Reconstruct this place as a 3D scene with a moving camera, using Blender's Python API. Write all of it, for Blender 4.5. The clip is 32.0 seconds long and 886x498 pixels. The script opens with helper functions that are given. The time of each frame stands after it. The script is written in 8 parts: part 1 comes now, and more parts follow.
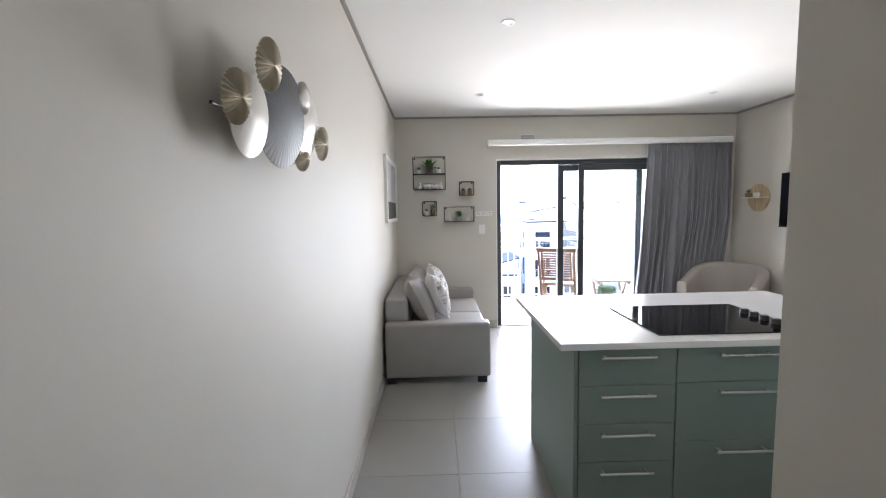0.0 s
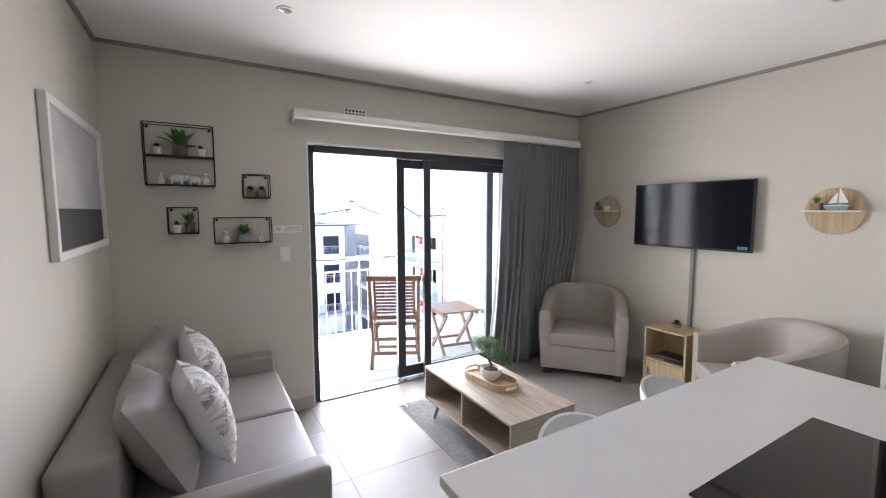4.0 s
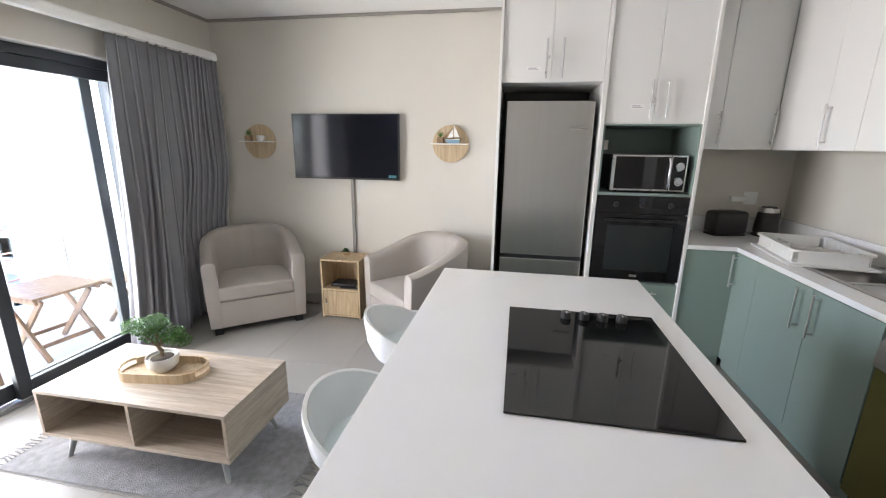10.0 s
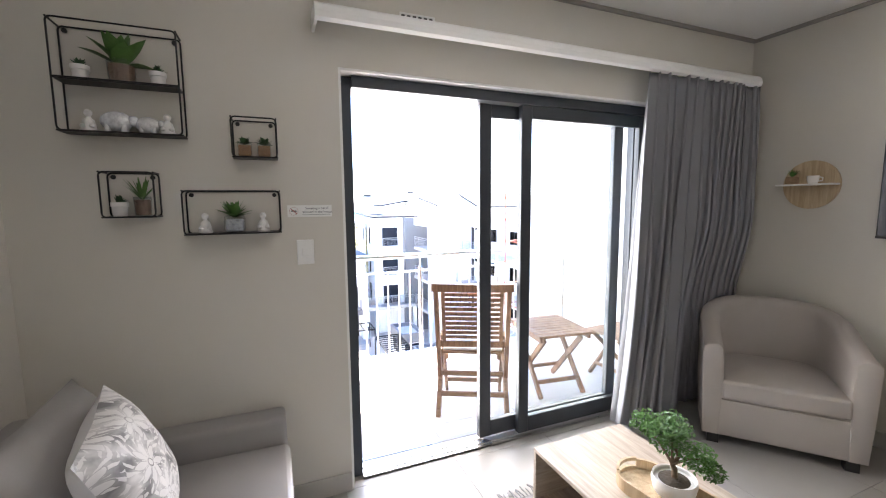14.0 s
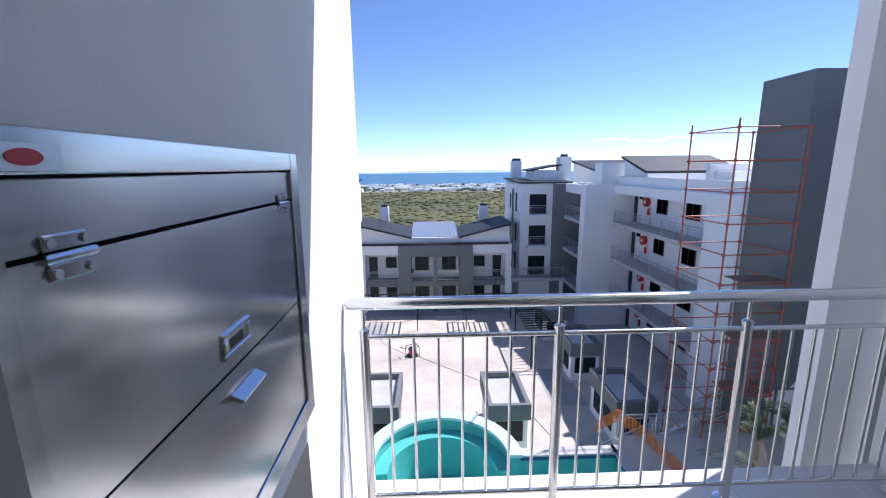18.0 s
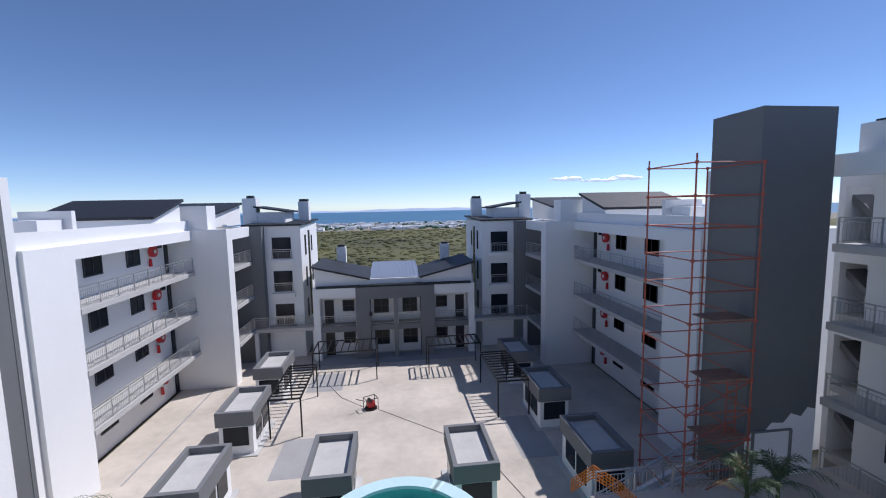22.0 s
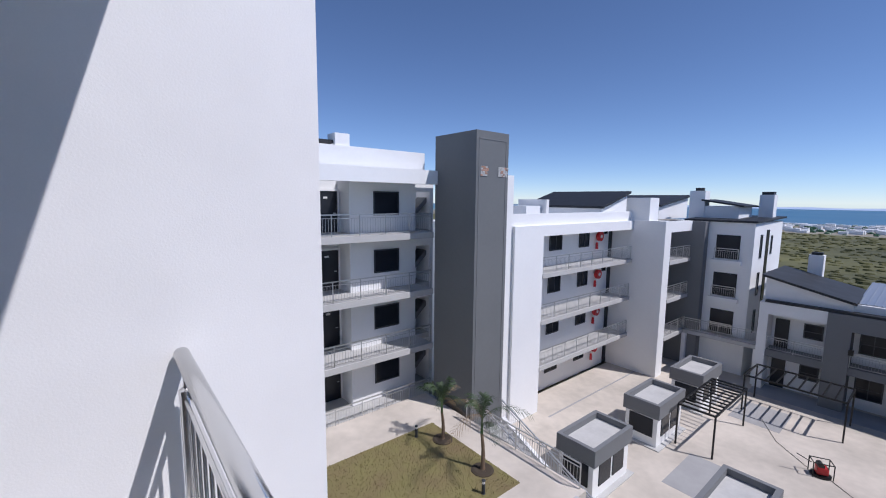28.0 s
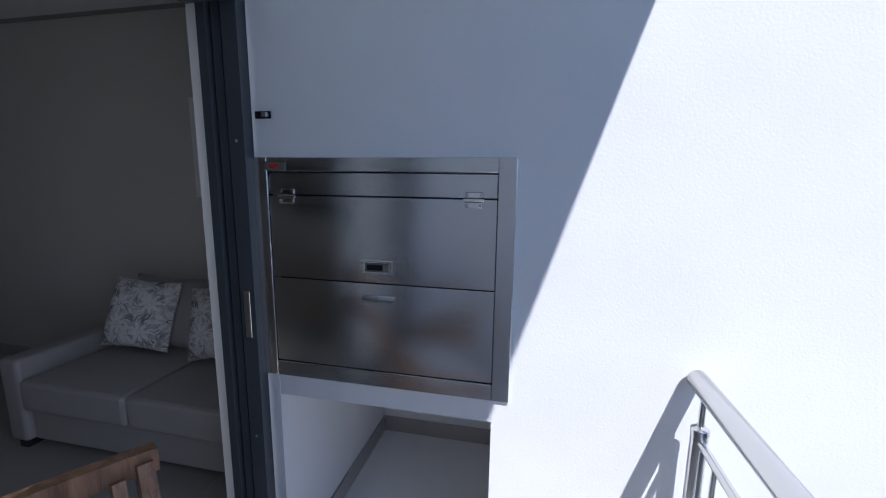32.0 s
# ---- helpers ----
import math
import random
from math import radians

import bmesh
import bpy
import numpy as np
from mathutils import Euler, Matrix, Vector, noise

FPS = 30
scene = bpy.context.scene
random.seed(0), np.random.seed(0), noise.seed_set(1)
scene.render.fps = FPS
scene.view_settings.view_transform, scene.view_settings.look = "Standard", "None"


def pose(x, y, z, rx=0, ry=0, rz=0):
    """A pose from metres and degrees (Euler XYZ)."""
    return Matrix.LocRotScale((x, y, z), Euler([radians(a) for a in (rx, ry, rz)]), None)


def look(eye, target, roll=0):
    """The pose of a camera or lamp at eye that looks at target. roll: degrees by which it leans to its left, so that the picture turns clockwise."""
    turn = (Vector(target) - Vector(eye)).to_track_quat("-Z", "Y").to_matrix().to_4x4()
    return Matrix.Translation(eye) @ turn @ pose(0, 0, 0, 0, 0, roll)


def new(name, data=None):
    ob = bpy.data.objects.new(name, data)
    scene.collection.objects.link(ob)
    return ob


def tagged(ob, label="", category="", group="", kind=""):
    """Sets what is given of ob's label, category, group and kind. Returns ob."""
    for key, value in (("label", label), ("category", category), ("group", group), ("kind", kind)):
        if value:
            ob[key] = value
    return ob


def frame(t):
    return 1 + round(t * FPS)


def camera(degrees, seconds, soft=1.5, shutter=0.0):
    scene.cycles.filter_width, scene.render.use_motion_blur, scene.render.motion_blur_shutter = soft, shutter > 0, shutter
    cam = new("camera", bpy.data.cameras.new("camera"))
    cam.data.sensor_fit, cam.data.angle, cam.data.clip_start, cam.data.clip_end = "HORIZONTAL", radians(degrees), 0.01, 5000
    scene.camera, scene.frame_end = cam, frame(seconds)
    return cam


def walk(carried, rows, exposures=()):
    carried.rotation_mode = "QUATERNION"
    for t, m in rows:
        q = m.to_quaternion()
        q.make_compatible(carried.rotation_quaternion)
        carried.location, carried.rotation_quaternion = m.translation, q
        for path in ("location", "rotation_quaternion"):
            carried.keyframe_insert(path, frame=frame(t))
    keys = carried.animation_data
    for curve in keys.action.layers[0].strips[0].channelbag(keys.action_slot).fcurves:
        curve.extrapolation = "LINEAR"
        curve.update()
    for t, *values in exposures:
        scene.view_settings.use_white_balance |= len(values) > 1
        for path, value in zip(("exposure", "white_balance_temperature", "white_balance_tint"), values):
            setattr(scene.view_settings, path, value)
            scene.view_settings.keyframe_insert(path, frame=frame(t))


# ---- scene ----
# The camera and its walk: seconds, eye, target, roll.
cam = camera(94.0, 32.0, 1.1)
PATH = [
    (0, (0.388, 1.012, 1.48), (0.423, 3.003, 1.295), -1.1),
    (0.5, (0.407, 1.271, 1.509), (0.487, 3.257, 1.29), -0.4),
    (1, (0.393, 1.532, 1.489), (0.549, 3.512, 1.251), -0.7),
    (1.5, (0.353, 1.79, 1.505), (0.584, 3.762, 1.265), -1.1),
    (2, (0.346, 2.029, 1.498), (0.603, 4.0, 1.272), -0.6),
    (2.5, (0.333, 2.281, 1.521), (0.661, 4.244, 1.326), -0.2),
    (4.5, (0.452, 2.94, 1.57), (1.825, 4.384, 1.387), -0.2),
    (5, (0.463, 3.037, 1.572), (2.182, 4.044, 1.391), -0.4),
    (5.5, (0.452, 3.092, 1.596), (2.369, 3.627, 1.399), -0.7),
    (6, (0.434, 3.092, 1.591), (2.418, 3.213, 1.374), -0.6),
    (6.5, (0.418, 3.046, 1.587), (2.398, 2.907, 1.337), -0.4),
    (7, (0.392, 2.997, 1.589), (2.347, 2.715, 1.275), -0.2),
    (7.5, (0.401, 2.976, 1.573), (2.33, 2.636, 1.168), -0.1),
    (8, (0.408, 3.046, 1.542), (2.317, 2.705, 1.054), -0.0),
    (8.5, (0.405, 3.133, 1.53), (2.309, 2.854, 0.988), 0.1),
    (9, (0.408, 3.195, 1.531), (2.324, 3.05, 0.978), 0.1),
    (9.5, (0.429, 3.267, 1.537), (2.357, 3.33, 1.007), 0.4),
    (10, (0.471, 3.309, 1.541), (2.383, 3.646, 1.058), 0.8),
    (10.5, (0.542, 3.325, 1.551), (2.384, 3.969, 1.115), 1.3),
    (11, (0.594, 3.327, 1.548), (2.302, 4.287, 1.149), 1.6),
    (11.5, (0.609, 3.35, 1.559), (2.13, 4.591, 1.178), 1.4),
    (12, (0.613, 3.391, 1.551), (1.926, 4.855, 1.189), 1.3),
    (12.5, (0.612, 3.438, 1.555), (1.736, 5.054, 1.2), 1.0),
    (13, (0.637, 3.555, 1.536), (1.589, 5.281, 1.198), 0.6),
    (13.5, (0.698, 3.817, 1.532), (1.557, 5.6, 1.244), -0.2),
    (14, (0.825, 4.086, 1.464), (1.583, 5.923, 1.242), -0.5),
    (14.5, (1.007, 4.341, 1.492), (1.677, 6.213, 1.283), 0.2),
    (16.5, (1.435, 5.385, 1.546), (1.727, 7.327, 1.169), 0.1),
    (17, (1.486, 5.620, 1.542), (1.681, 7.573, 1.157), -0.3),
    (17.5, (1.504, 5.818, 1.526), (1.634, 7.776, 1.139), -0.4),
    (18, (1.529, 6.036, 1.532), (1.593, 7.998, 1.147), -0.6),
    (18.5, (1.543, 6.212, 1.533), (1.563, 8.176, 1.157), -0.9),
    (19, (1.534, 6.382, 1.545), (1.553, 8.350, 1.193), -1.1),
    (19.5, (1.546, 6.523, 1.538), (1.597, 8.497, 1.222), -1.4),
    (20, (1.561, 6.723, 1.538), (1.661, 8.701, 1.261), -1.3),
    (20.5, (1.595, 6.864, 1.542), (1.731, 8.845, 1.306), -1.4),
    (21, (1.644, 7.073, 1.512), (1.803, 9.056, 1.301), -1.3),
    (21.5, (1.744, 7.245, 1.528), (1.934, 9.225, 1.322), -1.3),
    (22, (1.896, 7.364, 1.514), (2.14, 9.338, 1.305), -1.1),
    (22.5, (2.006, 7.454, 1.5), (2.323, 9.417, 1.284), -1.0),
    (23, (2.115, 7.528, 1.486), (2.51, 9.477, 1.268), -0.8),
    (23.5, (2.228, 7.555, 1.483), (2.683, 9.491, 1.265), -0.5),
    (24, (2.363, 7.526, 1.474), (2.84, 9.456, 1.252), -0.1),
    (24.5, (2.561, 7.488, 1.464), (3.005, 9.425, 1.235), 0.3),
    (26.5, (3.090, 7.585, 1.440), (2.566, 9.502, 1.211), 0.7),
    (27, (3.115, 7.572, 1.486), (2.217, 9.343, 1.250), 0.9),
    (27.5, (2.978, 7.537, 1.556), (1.731, 9.082, 1.315), 0.8),
    (28, (2.871, 7.477, 1.545), (1.338, 8.739, 1.306), 0.6),
    (28.5, (2.85, 7.409, 1.546), (1.102, 8.352, 1.307), 0.8),
    (29, (2.866, 7.391, 1.536), (0.98, 8.011, 1.29), 0.8),
    (29.5, (2.944, 7.375, 1.536), (0.992, 7.716, 1.266), 1.0),
    (30, (2.966, 7.343, 1.522), (0.991, 7.476, 1.237), 0.9),
    (30.5, (2.922, 7.316, 1.513), (0.947, 7.314, 1.203), 0.9),
    (31, (2.751, 7.256, 1.509), (0.781, 7.151, 1.181), 0.9),
    (31.5, (2.566, 7.218, 1.505), (0.608, 6.975, 1.173), 0.8),
    (32, (2.356, 7.212, 1.512), (0.43, 6.787, 1.177), 0.7),
]
EXPOSURES = [(0.0, 4.6, 6600, 14), (2.0, 4.1, 6600, 14), (4.5, 4.0, 6800, 18), (6.0, 4.54, 6800, 15), (9.0, 4.66, 6750, 14), (11.0, 4.27, 6850, 16), (12.0, 4.06, 6900, 17), (13.0, 4.18, 7000, 18), (14.5, 4.2, 7000, 17), (16.4, 1.4, 5900, 20), (18.0, 0.85, 5900, 20), (19.0, 0.55, 5950, 20), (20.0, 0.35, 6050, 19), (21.5, 0.15, 6050, 17), (24.0, 0.42, 6000, 19), (26.5, 0.22, 6050, 18), (27.5, 0.06, 6000, 18), (28.5, 0.15, 5950, 18), (30.0, 0.40, 5800, 17), (31.0, 0.52, 5820, 16), (32.0, 0.53, 5700, 15)]
walk(cam, [(t, look(eye, target, roll)) for t, eye, target, roll in PATH], EXPOSURES)

# ---- light ----
SUN = Vector((0.66, 0.318, 1.0)).normalized()
world = bpy.data.worlds.new("world")
scene.world = world
world.use_nodes = True
sky = world.node_tree.nodes.new("ShaderNodeTexSky")
sky.sky_type, sky.sun_disc = "NISHITA", False
sky.sun_elevation, sky.sun_rotation = math.asin(SUN.z), math.atan2(SUN.x, SUN.y)
sky.altitude, sky.air_density, sky.dust_density, sky.ozone_density = 3200, 0.95, 0.0, 4.2
world.node_tree.links.new(sky.outputs[0], world.node_tree.nodes["Background"].inputs[0])
world.node_tree.nodes["Background"].inputs[1].default_value = 0.108
sun = new("sun", bpy.data.lights.new("sun", "SUN"))
sun.data.energy, sun.data.angle, sun.data.color = 3.45, radians(0.53), (1.0, 0.96, 0.9)
sun.matrix_world = look(SUN * 60, (0, 0, 0))
# The sky's light through the sliding door's opening.
day = new("door_daylight", bpy.data.lights.new("door_daylight", "AREA"))
day.data.shape, day.data.size, day.data.size_y, day.data.energy, day.data.color = "RECTANGLE", 1.9, 1.95, 5.8, (0.97, 0.985, 1.0)
day.data.spread = radians(150)
day.matrix_world = look((2.15, 6.36, 1.06), (2.15, 0.0, 1.05))

# ---- building helpers ----
def thing(name, label, category, m=None, group="", kind=""):
    """An Empty at the base of a thing."""
    ob = new(name)
    ob.empty_display_size = 0.1
    if m is not None:
        ob.matrix_world = m
    return tagged(ob, label, category, group, kind)


def mesh_of(name, bm, material, smooth=False):
    me = bpy.data.meshes.new(name)
    bm.normal_update()
    bm.to_mesh(me)
    bm.free()
    me.materials.append(material)
    if smooth:
        me.polygons.foreach_set("use_smooth", [True] * len(me.polygons))
        me.set_sharp_from_angle(angle=radians(40))
    return me


def part(name, bm, material, parent=None, label="", smooth=False, kind=""):
    ob = new(name, mesh_of(name, bm, material, smooth))
    if parent is not None:
        ob.parent = parent
    return tagged(ob, label, "", "", kind)


def piece(name, me, parent, m):
    """An object on a shared mesh."""
    ob = new(name, me)
    ob.parent = parent
    ob.matrix_basis = m
    return ob


def box(bm, x0, y0, z0, x1, y1, z1, bevel=0.0, seg=2, m=None):
    c = Matrix.Translation(((x0 + x1) / 2, (y0 + y1) / 2, (z0 + z1) / 2)) @ Matrix.Diagonal((abs(x1 - x0), abs(y1 - y0), abs(z1 - z0), 1))
    r = bmesh.ops.create_cube(bm, size=1, matrix=(m @ c) if m is not None else c)
    if bevel:
        edges = list({e for v in r["verts"] for e in v.link_edges})
        bmesh.ops.bevel(bm, geom=edges, offset=bevel, segments=seg, affect="EDGES", profile=0.5)
    return bm


def bx(x0, y0, z0, x1, y1, z1, bevel=0.0, seg=2):
    return box(bmesh.new(), x0, y0, z0, x1, y1, z1, bevel, seg)


def tube(bm, a, b, r, r2=None, n=12, caps=True):
    """A round bar from a to b."""
    a, b = Vector(a), Vector(b)
    d = b - a
    m = Matrix.Translation((a + b) / 2) @ d.to_track_quat("Z", "Y").to_matrix().to_4x4()
    bmesh.ops.create_cone(bm, cap_ends=caps, segments=n, radius1=r, radius2=r if r2 is None else r2, depth=d.length, matrix=m)
    return bm


def bar(bm, a, b, w, h, roll=0.0):
    """A square bar from a to b."""
    a, b = Vector(a), Vector(b)
    d = b - a
    m = Matrix.Translation((a + b) / 2) @ d.to_track_quat("Z", "Y").to_matrix().to_4x4() @ pose(0, 0, 0, 0, 0, roll) @ Matrix.Diagonal((w, h, d.length, 1))
    bmesh.ops.create_cube(bm, size=1, matrix=m)
    return bm


def lathe(bm, profile, n=24, m=None, close=True):
    """Turns (r, z) pairs about z."""
    rings = []
    for r, z in profile:
        if r < 1e-5:
            rings.append([bm.verts.new((0, 0, z))])
        else:
            rings.append([bm.verts.new((r * math.cos(2 * math.pi * k / n), r * math.sin(2 * math.pi * k / n), z)) for k in range(n)])
    for p, q in zip(rings, rings[1:]):
        for k in range(n):
            k2 = (k + 1) % n
            if len(p) == 1 and len(q) > 1:
                bm.faces.new((p[0], q[k2], q[k]))
            elif len(q) == 1 and len(p) > 1:
                bm.faces.new((p[k], p[k2], q[0]))
            elif len(p) > 1:
                bm.faces.new((p[k], p[k2], q[k2], q[k]))
    if m is not None:
        bmesh.ops.transform(bm, matrix=m, verts=[v for ring in rings for v in ring])
    bmesh.ops.recalc_face_normals(bm, faces=bm.faces)
    return bm


def sweep(bm, pts, r, n=10):
    """A round tube along points."""
    pts = [Vector(p) for p in pts]
    rings = []
    for k, p in enumerate(pts):
        d = (pts[min(k + 1, len(pts) - 1)] - pts[max(k - 1, 0)]).normalized()
        u = d.cross(Vector((0.123, 0.3, 1)) if abs(d.z) < 0.95 else Vector((1, 0.2, 0))).normalized()
        v = d.cross(u)
        rr = r[k] if isinstance(r, (list, tuple)) else r
        rings.append([bm.verts.new(p + rr * (math.cos(2 * math.pi * i / n) * u + math.sin(2 * math.pi * i / n) * v)) for i in range(n)])
    for p, q in zip(rings, rings[1:]):
        ref = min(range(n), key=lambda s: sum((p[i].co - q[(i + s) % n].co).length for i in range(0, n, 3)))
        for i in range(n):
            bm.faces.new((p[i], p[(i + 1) % n], q[(i + 1 + ref) % n], q[(i + ref) % n]))
    bm.faces.new(rings[0])
    bm.faces.new(rings[-1])
    bmesh.ops.recalc_face_normals(bm, faces=bm.faces)
    return bm


def prism(bm, outline, z0, z1, m=None):
    """Extrudes an outline of (x, y) from z0 to z1."""
    lo = [bm.verts.new((x, y, z0)) for x, y in outline]
    hi = [bm.verts.new((x, y, z1)) for x, y in outline]
    n = len(lo)
    bm.faces.new(list(reversed(lo)))
    bm.faces.new(hi)
    for k in range(n):
        bm.faces.new((lo[k], lo[(k + 1) % n], hi[(k + 1) % n], hi[k]))
    if m is not None:
        bmesh.ops.transform(bm, matrix=m, verts=lo + hi)
    bmesh.ops.recalc_face_normals(bm, faces=bm.faces)
    return bm


def rounded(w, d, r, n=5):
    """The outline of a rectangle w x d about the origin with corners of radius r."""
    out = []
    for cx, cy, a in ((w / 2 - r, d / 2 - r, 0), (-w / 2 + r, d / 2 - r, 90), (-w / 2 + r, -d / 2 + r, 180), (w / 2 - r, -d / 2 + r, 270)):
        for k in range(n + 1):
            t = radians(a + 90 * k / n)
            out.append((cx + r * math.cos(t), cy + r * math.sin(t)))
    return out


def wall_with_holes(bm, axis, at, thick, u0, u1, z0, z1, holes):
    """A wall across an axis ('x' or 'y') from at to at+thick, along u, with openings (u0, u1, z0, z1) through it."""
    us = sorted({u0, u1, *(h for o in holes for h in o[:2])})
    zs = sorted({z0, z1, *(h for o in holes for h in o[2:])})
    for a, b in zip(us, us[1:]):
        run = None
        for c, d in zip(zs, zs[1:]):
            um, zm = (a + b) / 2, (c + d) / 2
            solid = u0 < um < u1 and z0 < zm < z1 and not any(o[0] < um < o[1] and o[2] < zm < o[3] for o in holes)
            if solid:
                run = (run[0], d) if run else (c, d)
            if run and (not solid or d == zs[-1]):
                if axis == "x":
                    box(bm, at, a, run[0], at + thick, b, run[1])
                else:
                    box(bm, a, at, run[0], b, at + thick, run[1])
                run = None
    return bm


def lettering(name, text, size, material, parent, m, align="LEFT", label=""):
    cu = bpy.data.curves.new(name, "FONT")
    cu.body, cu.size, cu.align_x, cu.align_y, cu.extrude = text, size, align, "CENTER", 0.0004
    cu.materials.append(material)
    ob = new(name, cu)
    ob.parent = parent
    ob.matrix_basis = m
    return tagged(ob, label)


# ---- materials ----
def mat(name, col, rough=0.5, metal=0.0, var=0.08, scale=3.0, fine=90.0, bump=0.05, spec=0.5, coat=0.0, stretch=(1, 1, 1), rvar=0.1, dist=0.01, random_tone=0.0, tint=None):
    """A surface with variation at two scales, in roughness as well, and fine relief."""
    ma = bpy.data.materials.new(name)
    ma.use_nodes = True
    nt = ma.node_tree
    N, L = nt.nodes, nt.links
    b = N["Principled BSDF"]
    tc, mp = N.new("ShaderNodeTexCoord"), N.new("ShaderNodeMapping")
    mp.inputs["Scale"].default_value = stretch
    L.new(tc.outputs["Object"], mp.inputs[0])
    n1, n2 = N.new("ShaderNodeTexNoise"), N.new("ShaderNodeTexNoise")
    for n, s, d in ((n1, scale, 4), (n2, fine, 3)):
        n.inputs["Scale"].default_value, n.inputs["Detail"].default_value = s, d
        L.new(mp.outputs[0], n.inputs["Vector"])
    mx = N.new("ShaderNodeMath")
    mx.operation = "MULTIPLY_ADD"
    mx.inputs[1].default_value = 0.35
    L.new(n2.outputs["Fac"], mx.inputs[0])
    L.new(n1.outputs["Fac"], mx.inputs[2])
    rp = N.new("ShaderNodeMapRange")
    rp.inputs["From Min"].default_value, rp.inputs["From Max"].default_value = 0.35, 1.0
    L.new(mx.outputs[0], rp.inputs["Value"])
    mix = N.new("ShaderNodeMix")
    mix.data_type = "RGBA"
    lo = [c * (1 - var) for c in col]
    hi = [min(1, c * (1 + var)) for c in (tint or col)]
    mix.inputs["A"].default_value, mix.inputs["B"].default_value = (*lo, 1), (*hi, 1)
    L.new(rp.outputs[0], mix.inputs["Factor"])
    out = mix.outputs["Result"]
    if random_tone:
        oi, hs, ra = N.new("ShaderNodeObjectInfo"), N.new("ShaderNodeHueSaturation"), N.new("ShaderNodeMapRange")
        ra.inputs["To Min"].default_value, ra.inputs["To Max"].default_value = 1 - random_tone, 1 + random_tone
        L.new(oi.outputs["Random"], ra.inputs["Value"])
        L.new(ra.outputs[0], hs.inputs["Value"])
        L.new(out, hs.inputs["Color"])
        out = hs.outputs["Color"]
    L.new(out, b.inputs["Base Color"])
    rr = N.new("ShaderNodeMapRange")
    rr.inputs["To Min"].default_value, rr.inputs["To Max"].default_value = max(0.0, rough - rvar), min(1.0, rough + rvar)
    L.new(n1.outputs["Fac"], rr.inputs["Value"])
    L.new(rr.outputs[0], b.inputs["Roughness"])
    b.inputs["Metallic"].default_value = metal
    b.inputs["Specular IOR Level"].default_value = spec
    b.inputs["Coat Weight"].default_value = coat
    if bump:
        bp = N.new("ShaderNodeBump")
        bp.inputs["Strength"].default_value, bp.inputs["Distance"].default_value = bump, dist
        L.new(n2.outputs["Fac"], bp.inputs["Height"])
        L.new(bp.outputs[0], b.inputs["Normal"])
    return ma


def glass(name, tint=(0.97, 0.99, 0.99), rough=0.0, thin=0.06):
    """Pane glass: mostly clear, with a mirror sheen that grows at grazing angles."""
    ma = bpy.data.materials.new(name)
    ma.use_nodes = True
    nt = ma.node_tree
    N, L = nt.nodes, nt.links
    N.remove(N["Principled BSDF"])
    tr, gl, mx, fr = N.new("ShaderNodeBsdfTransparent"), N.new("ShaderNodeBsdfGlossy"), N.new("ShaderNodeMixShader"), N.new("ShaderNodeLayerWeight")
    tr.inputs[0].default_value = (*tint, 1)
    gl.inputs["Roughness"].default_value = rough
    pw, ma5 = N.new("ShaderNodeMath"), N.new("ShaderNodeMath")
    pw.operation, ma5.operation = "POWER", "MULTIPLY_ADD"
    pw.inputs[1].default_value, ma5.inputs[1].default_value, ma5.inputs[2].default_value = 4.5, 0.85, 0.035
    L.new(fr.outputs["Facing"], pw.inputs[0])
    L.new(pw.outputs[0], ma5.inputs[0])
    L.new(ma5.outputs[0], mx.inputs[0])
    L.new(tr.outputs[0], mx.inputs[1])
    L.new(gl.outputs[0], mx.inputs[2])
    L.new(mx.outputs[0], N["Material Output"].inputs["Surface"])
    return ma


def wood(name, a, b_, axis=0, rough=0.5, grain=14.0, ring=3.0, random_tone=0.0):
    """Wood with streaks along an axis."""
    ma = bpy.data.materials.new(name)
    ma.use_nodes = True
    nt = ma.node_tree
    N, L = nt.nodes, nt.links
    b = N["Principled BSDF"]
    tc, mp = N.new("ShaderNodeTexCoord"), N.new("ShaderNodeMapping")
    s = [grain] * 3
    s[axis] = grain * 0.07
    mp.inputs["Scale"].default_value = s
    L.new(tc.outputs["Object"], mp.inputs[0])
    n1, n2 = N.new("ShaderNodeTexNoise"), N.new("ShaderNodeTexNoise")
    n1.inputs["Scale"].default_value, n1.inputs["Detail"].default_value, n1.inputs["Distortion"].default_value = ring, 5, 0.6
    n2.inputs["Scale"].default_value, n2.inputs["Detail"].default_value = ring * 7, 3
    L.new(mp.outputs[0], n1.inputs["Vector"])
    L.new(mp.outputs[0], n2.inputs["Vector"])
    ad = N.new("ShaderNodeMath")
    ad.operation = "MULTIPLY_ADD"
    ad.inputs[1].default_value = 0.4
    L.new(n2.outputs["Fac"], ad.inputs[0])
    L.new(n1.outputs["Fac"], ad.inputs[2])
    cr = N.new("ShaderNodeValToRGB")
    cr.color_ramp.elements[0].position, cr.color_ramp.elements[1].position = 0.5, 0.9
    cr.color_ramp.elements[0].color, cr.color_ramp.elements[1].color = (*a, 1), (*b_, 1)
    L.new(ad.outputs[0], cr.inputs[0])
    L.new(cr.outputs[0], b.inputs["Base Color"])
    b.inputs["Roughness"].default_value = rough
    bp = N.new("ShaderNodeBump")
    bp.inputs["Strength"].default_value, bp.inputs["Distance"].default_value = 0.15, 0.002
    L.new(ad.outputs[0], bp.inputs["Height"])
    L.new(bp.outputs[0], b.inputs["Normal"])
    return ma
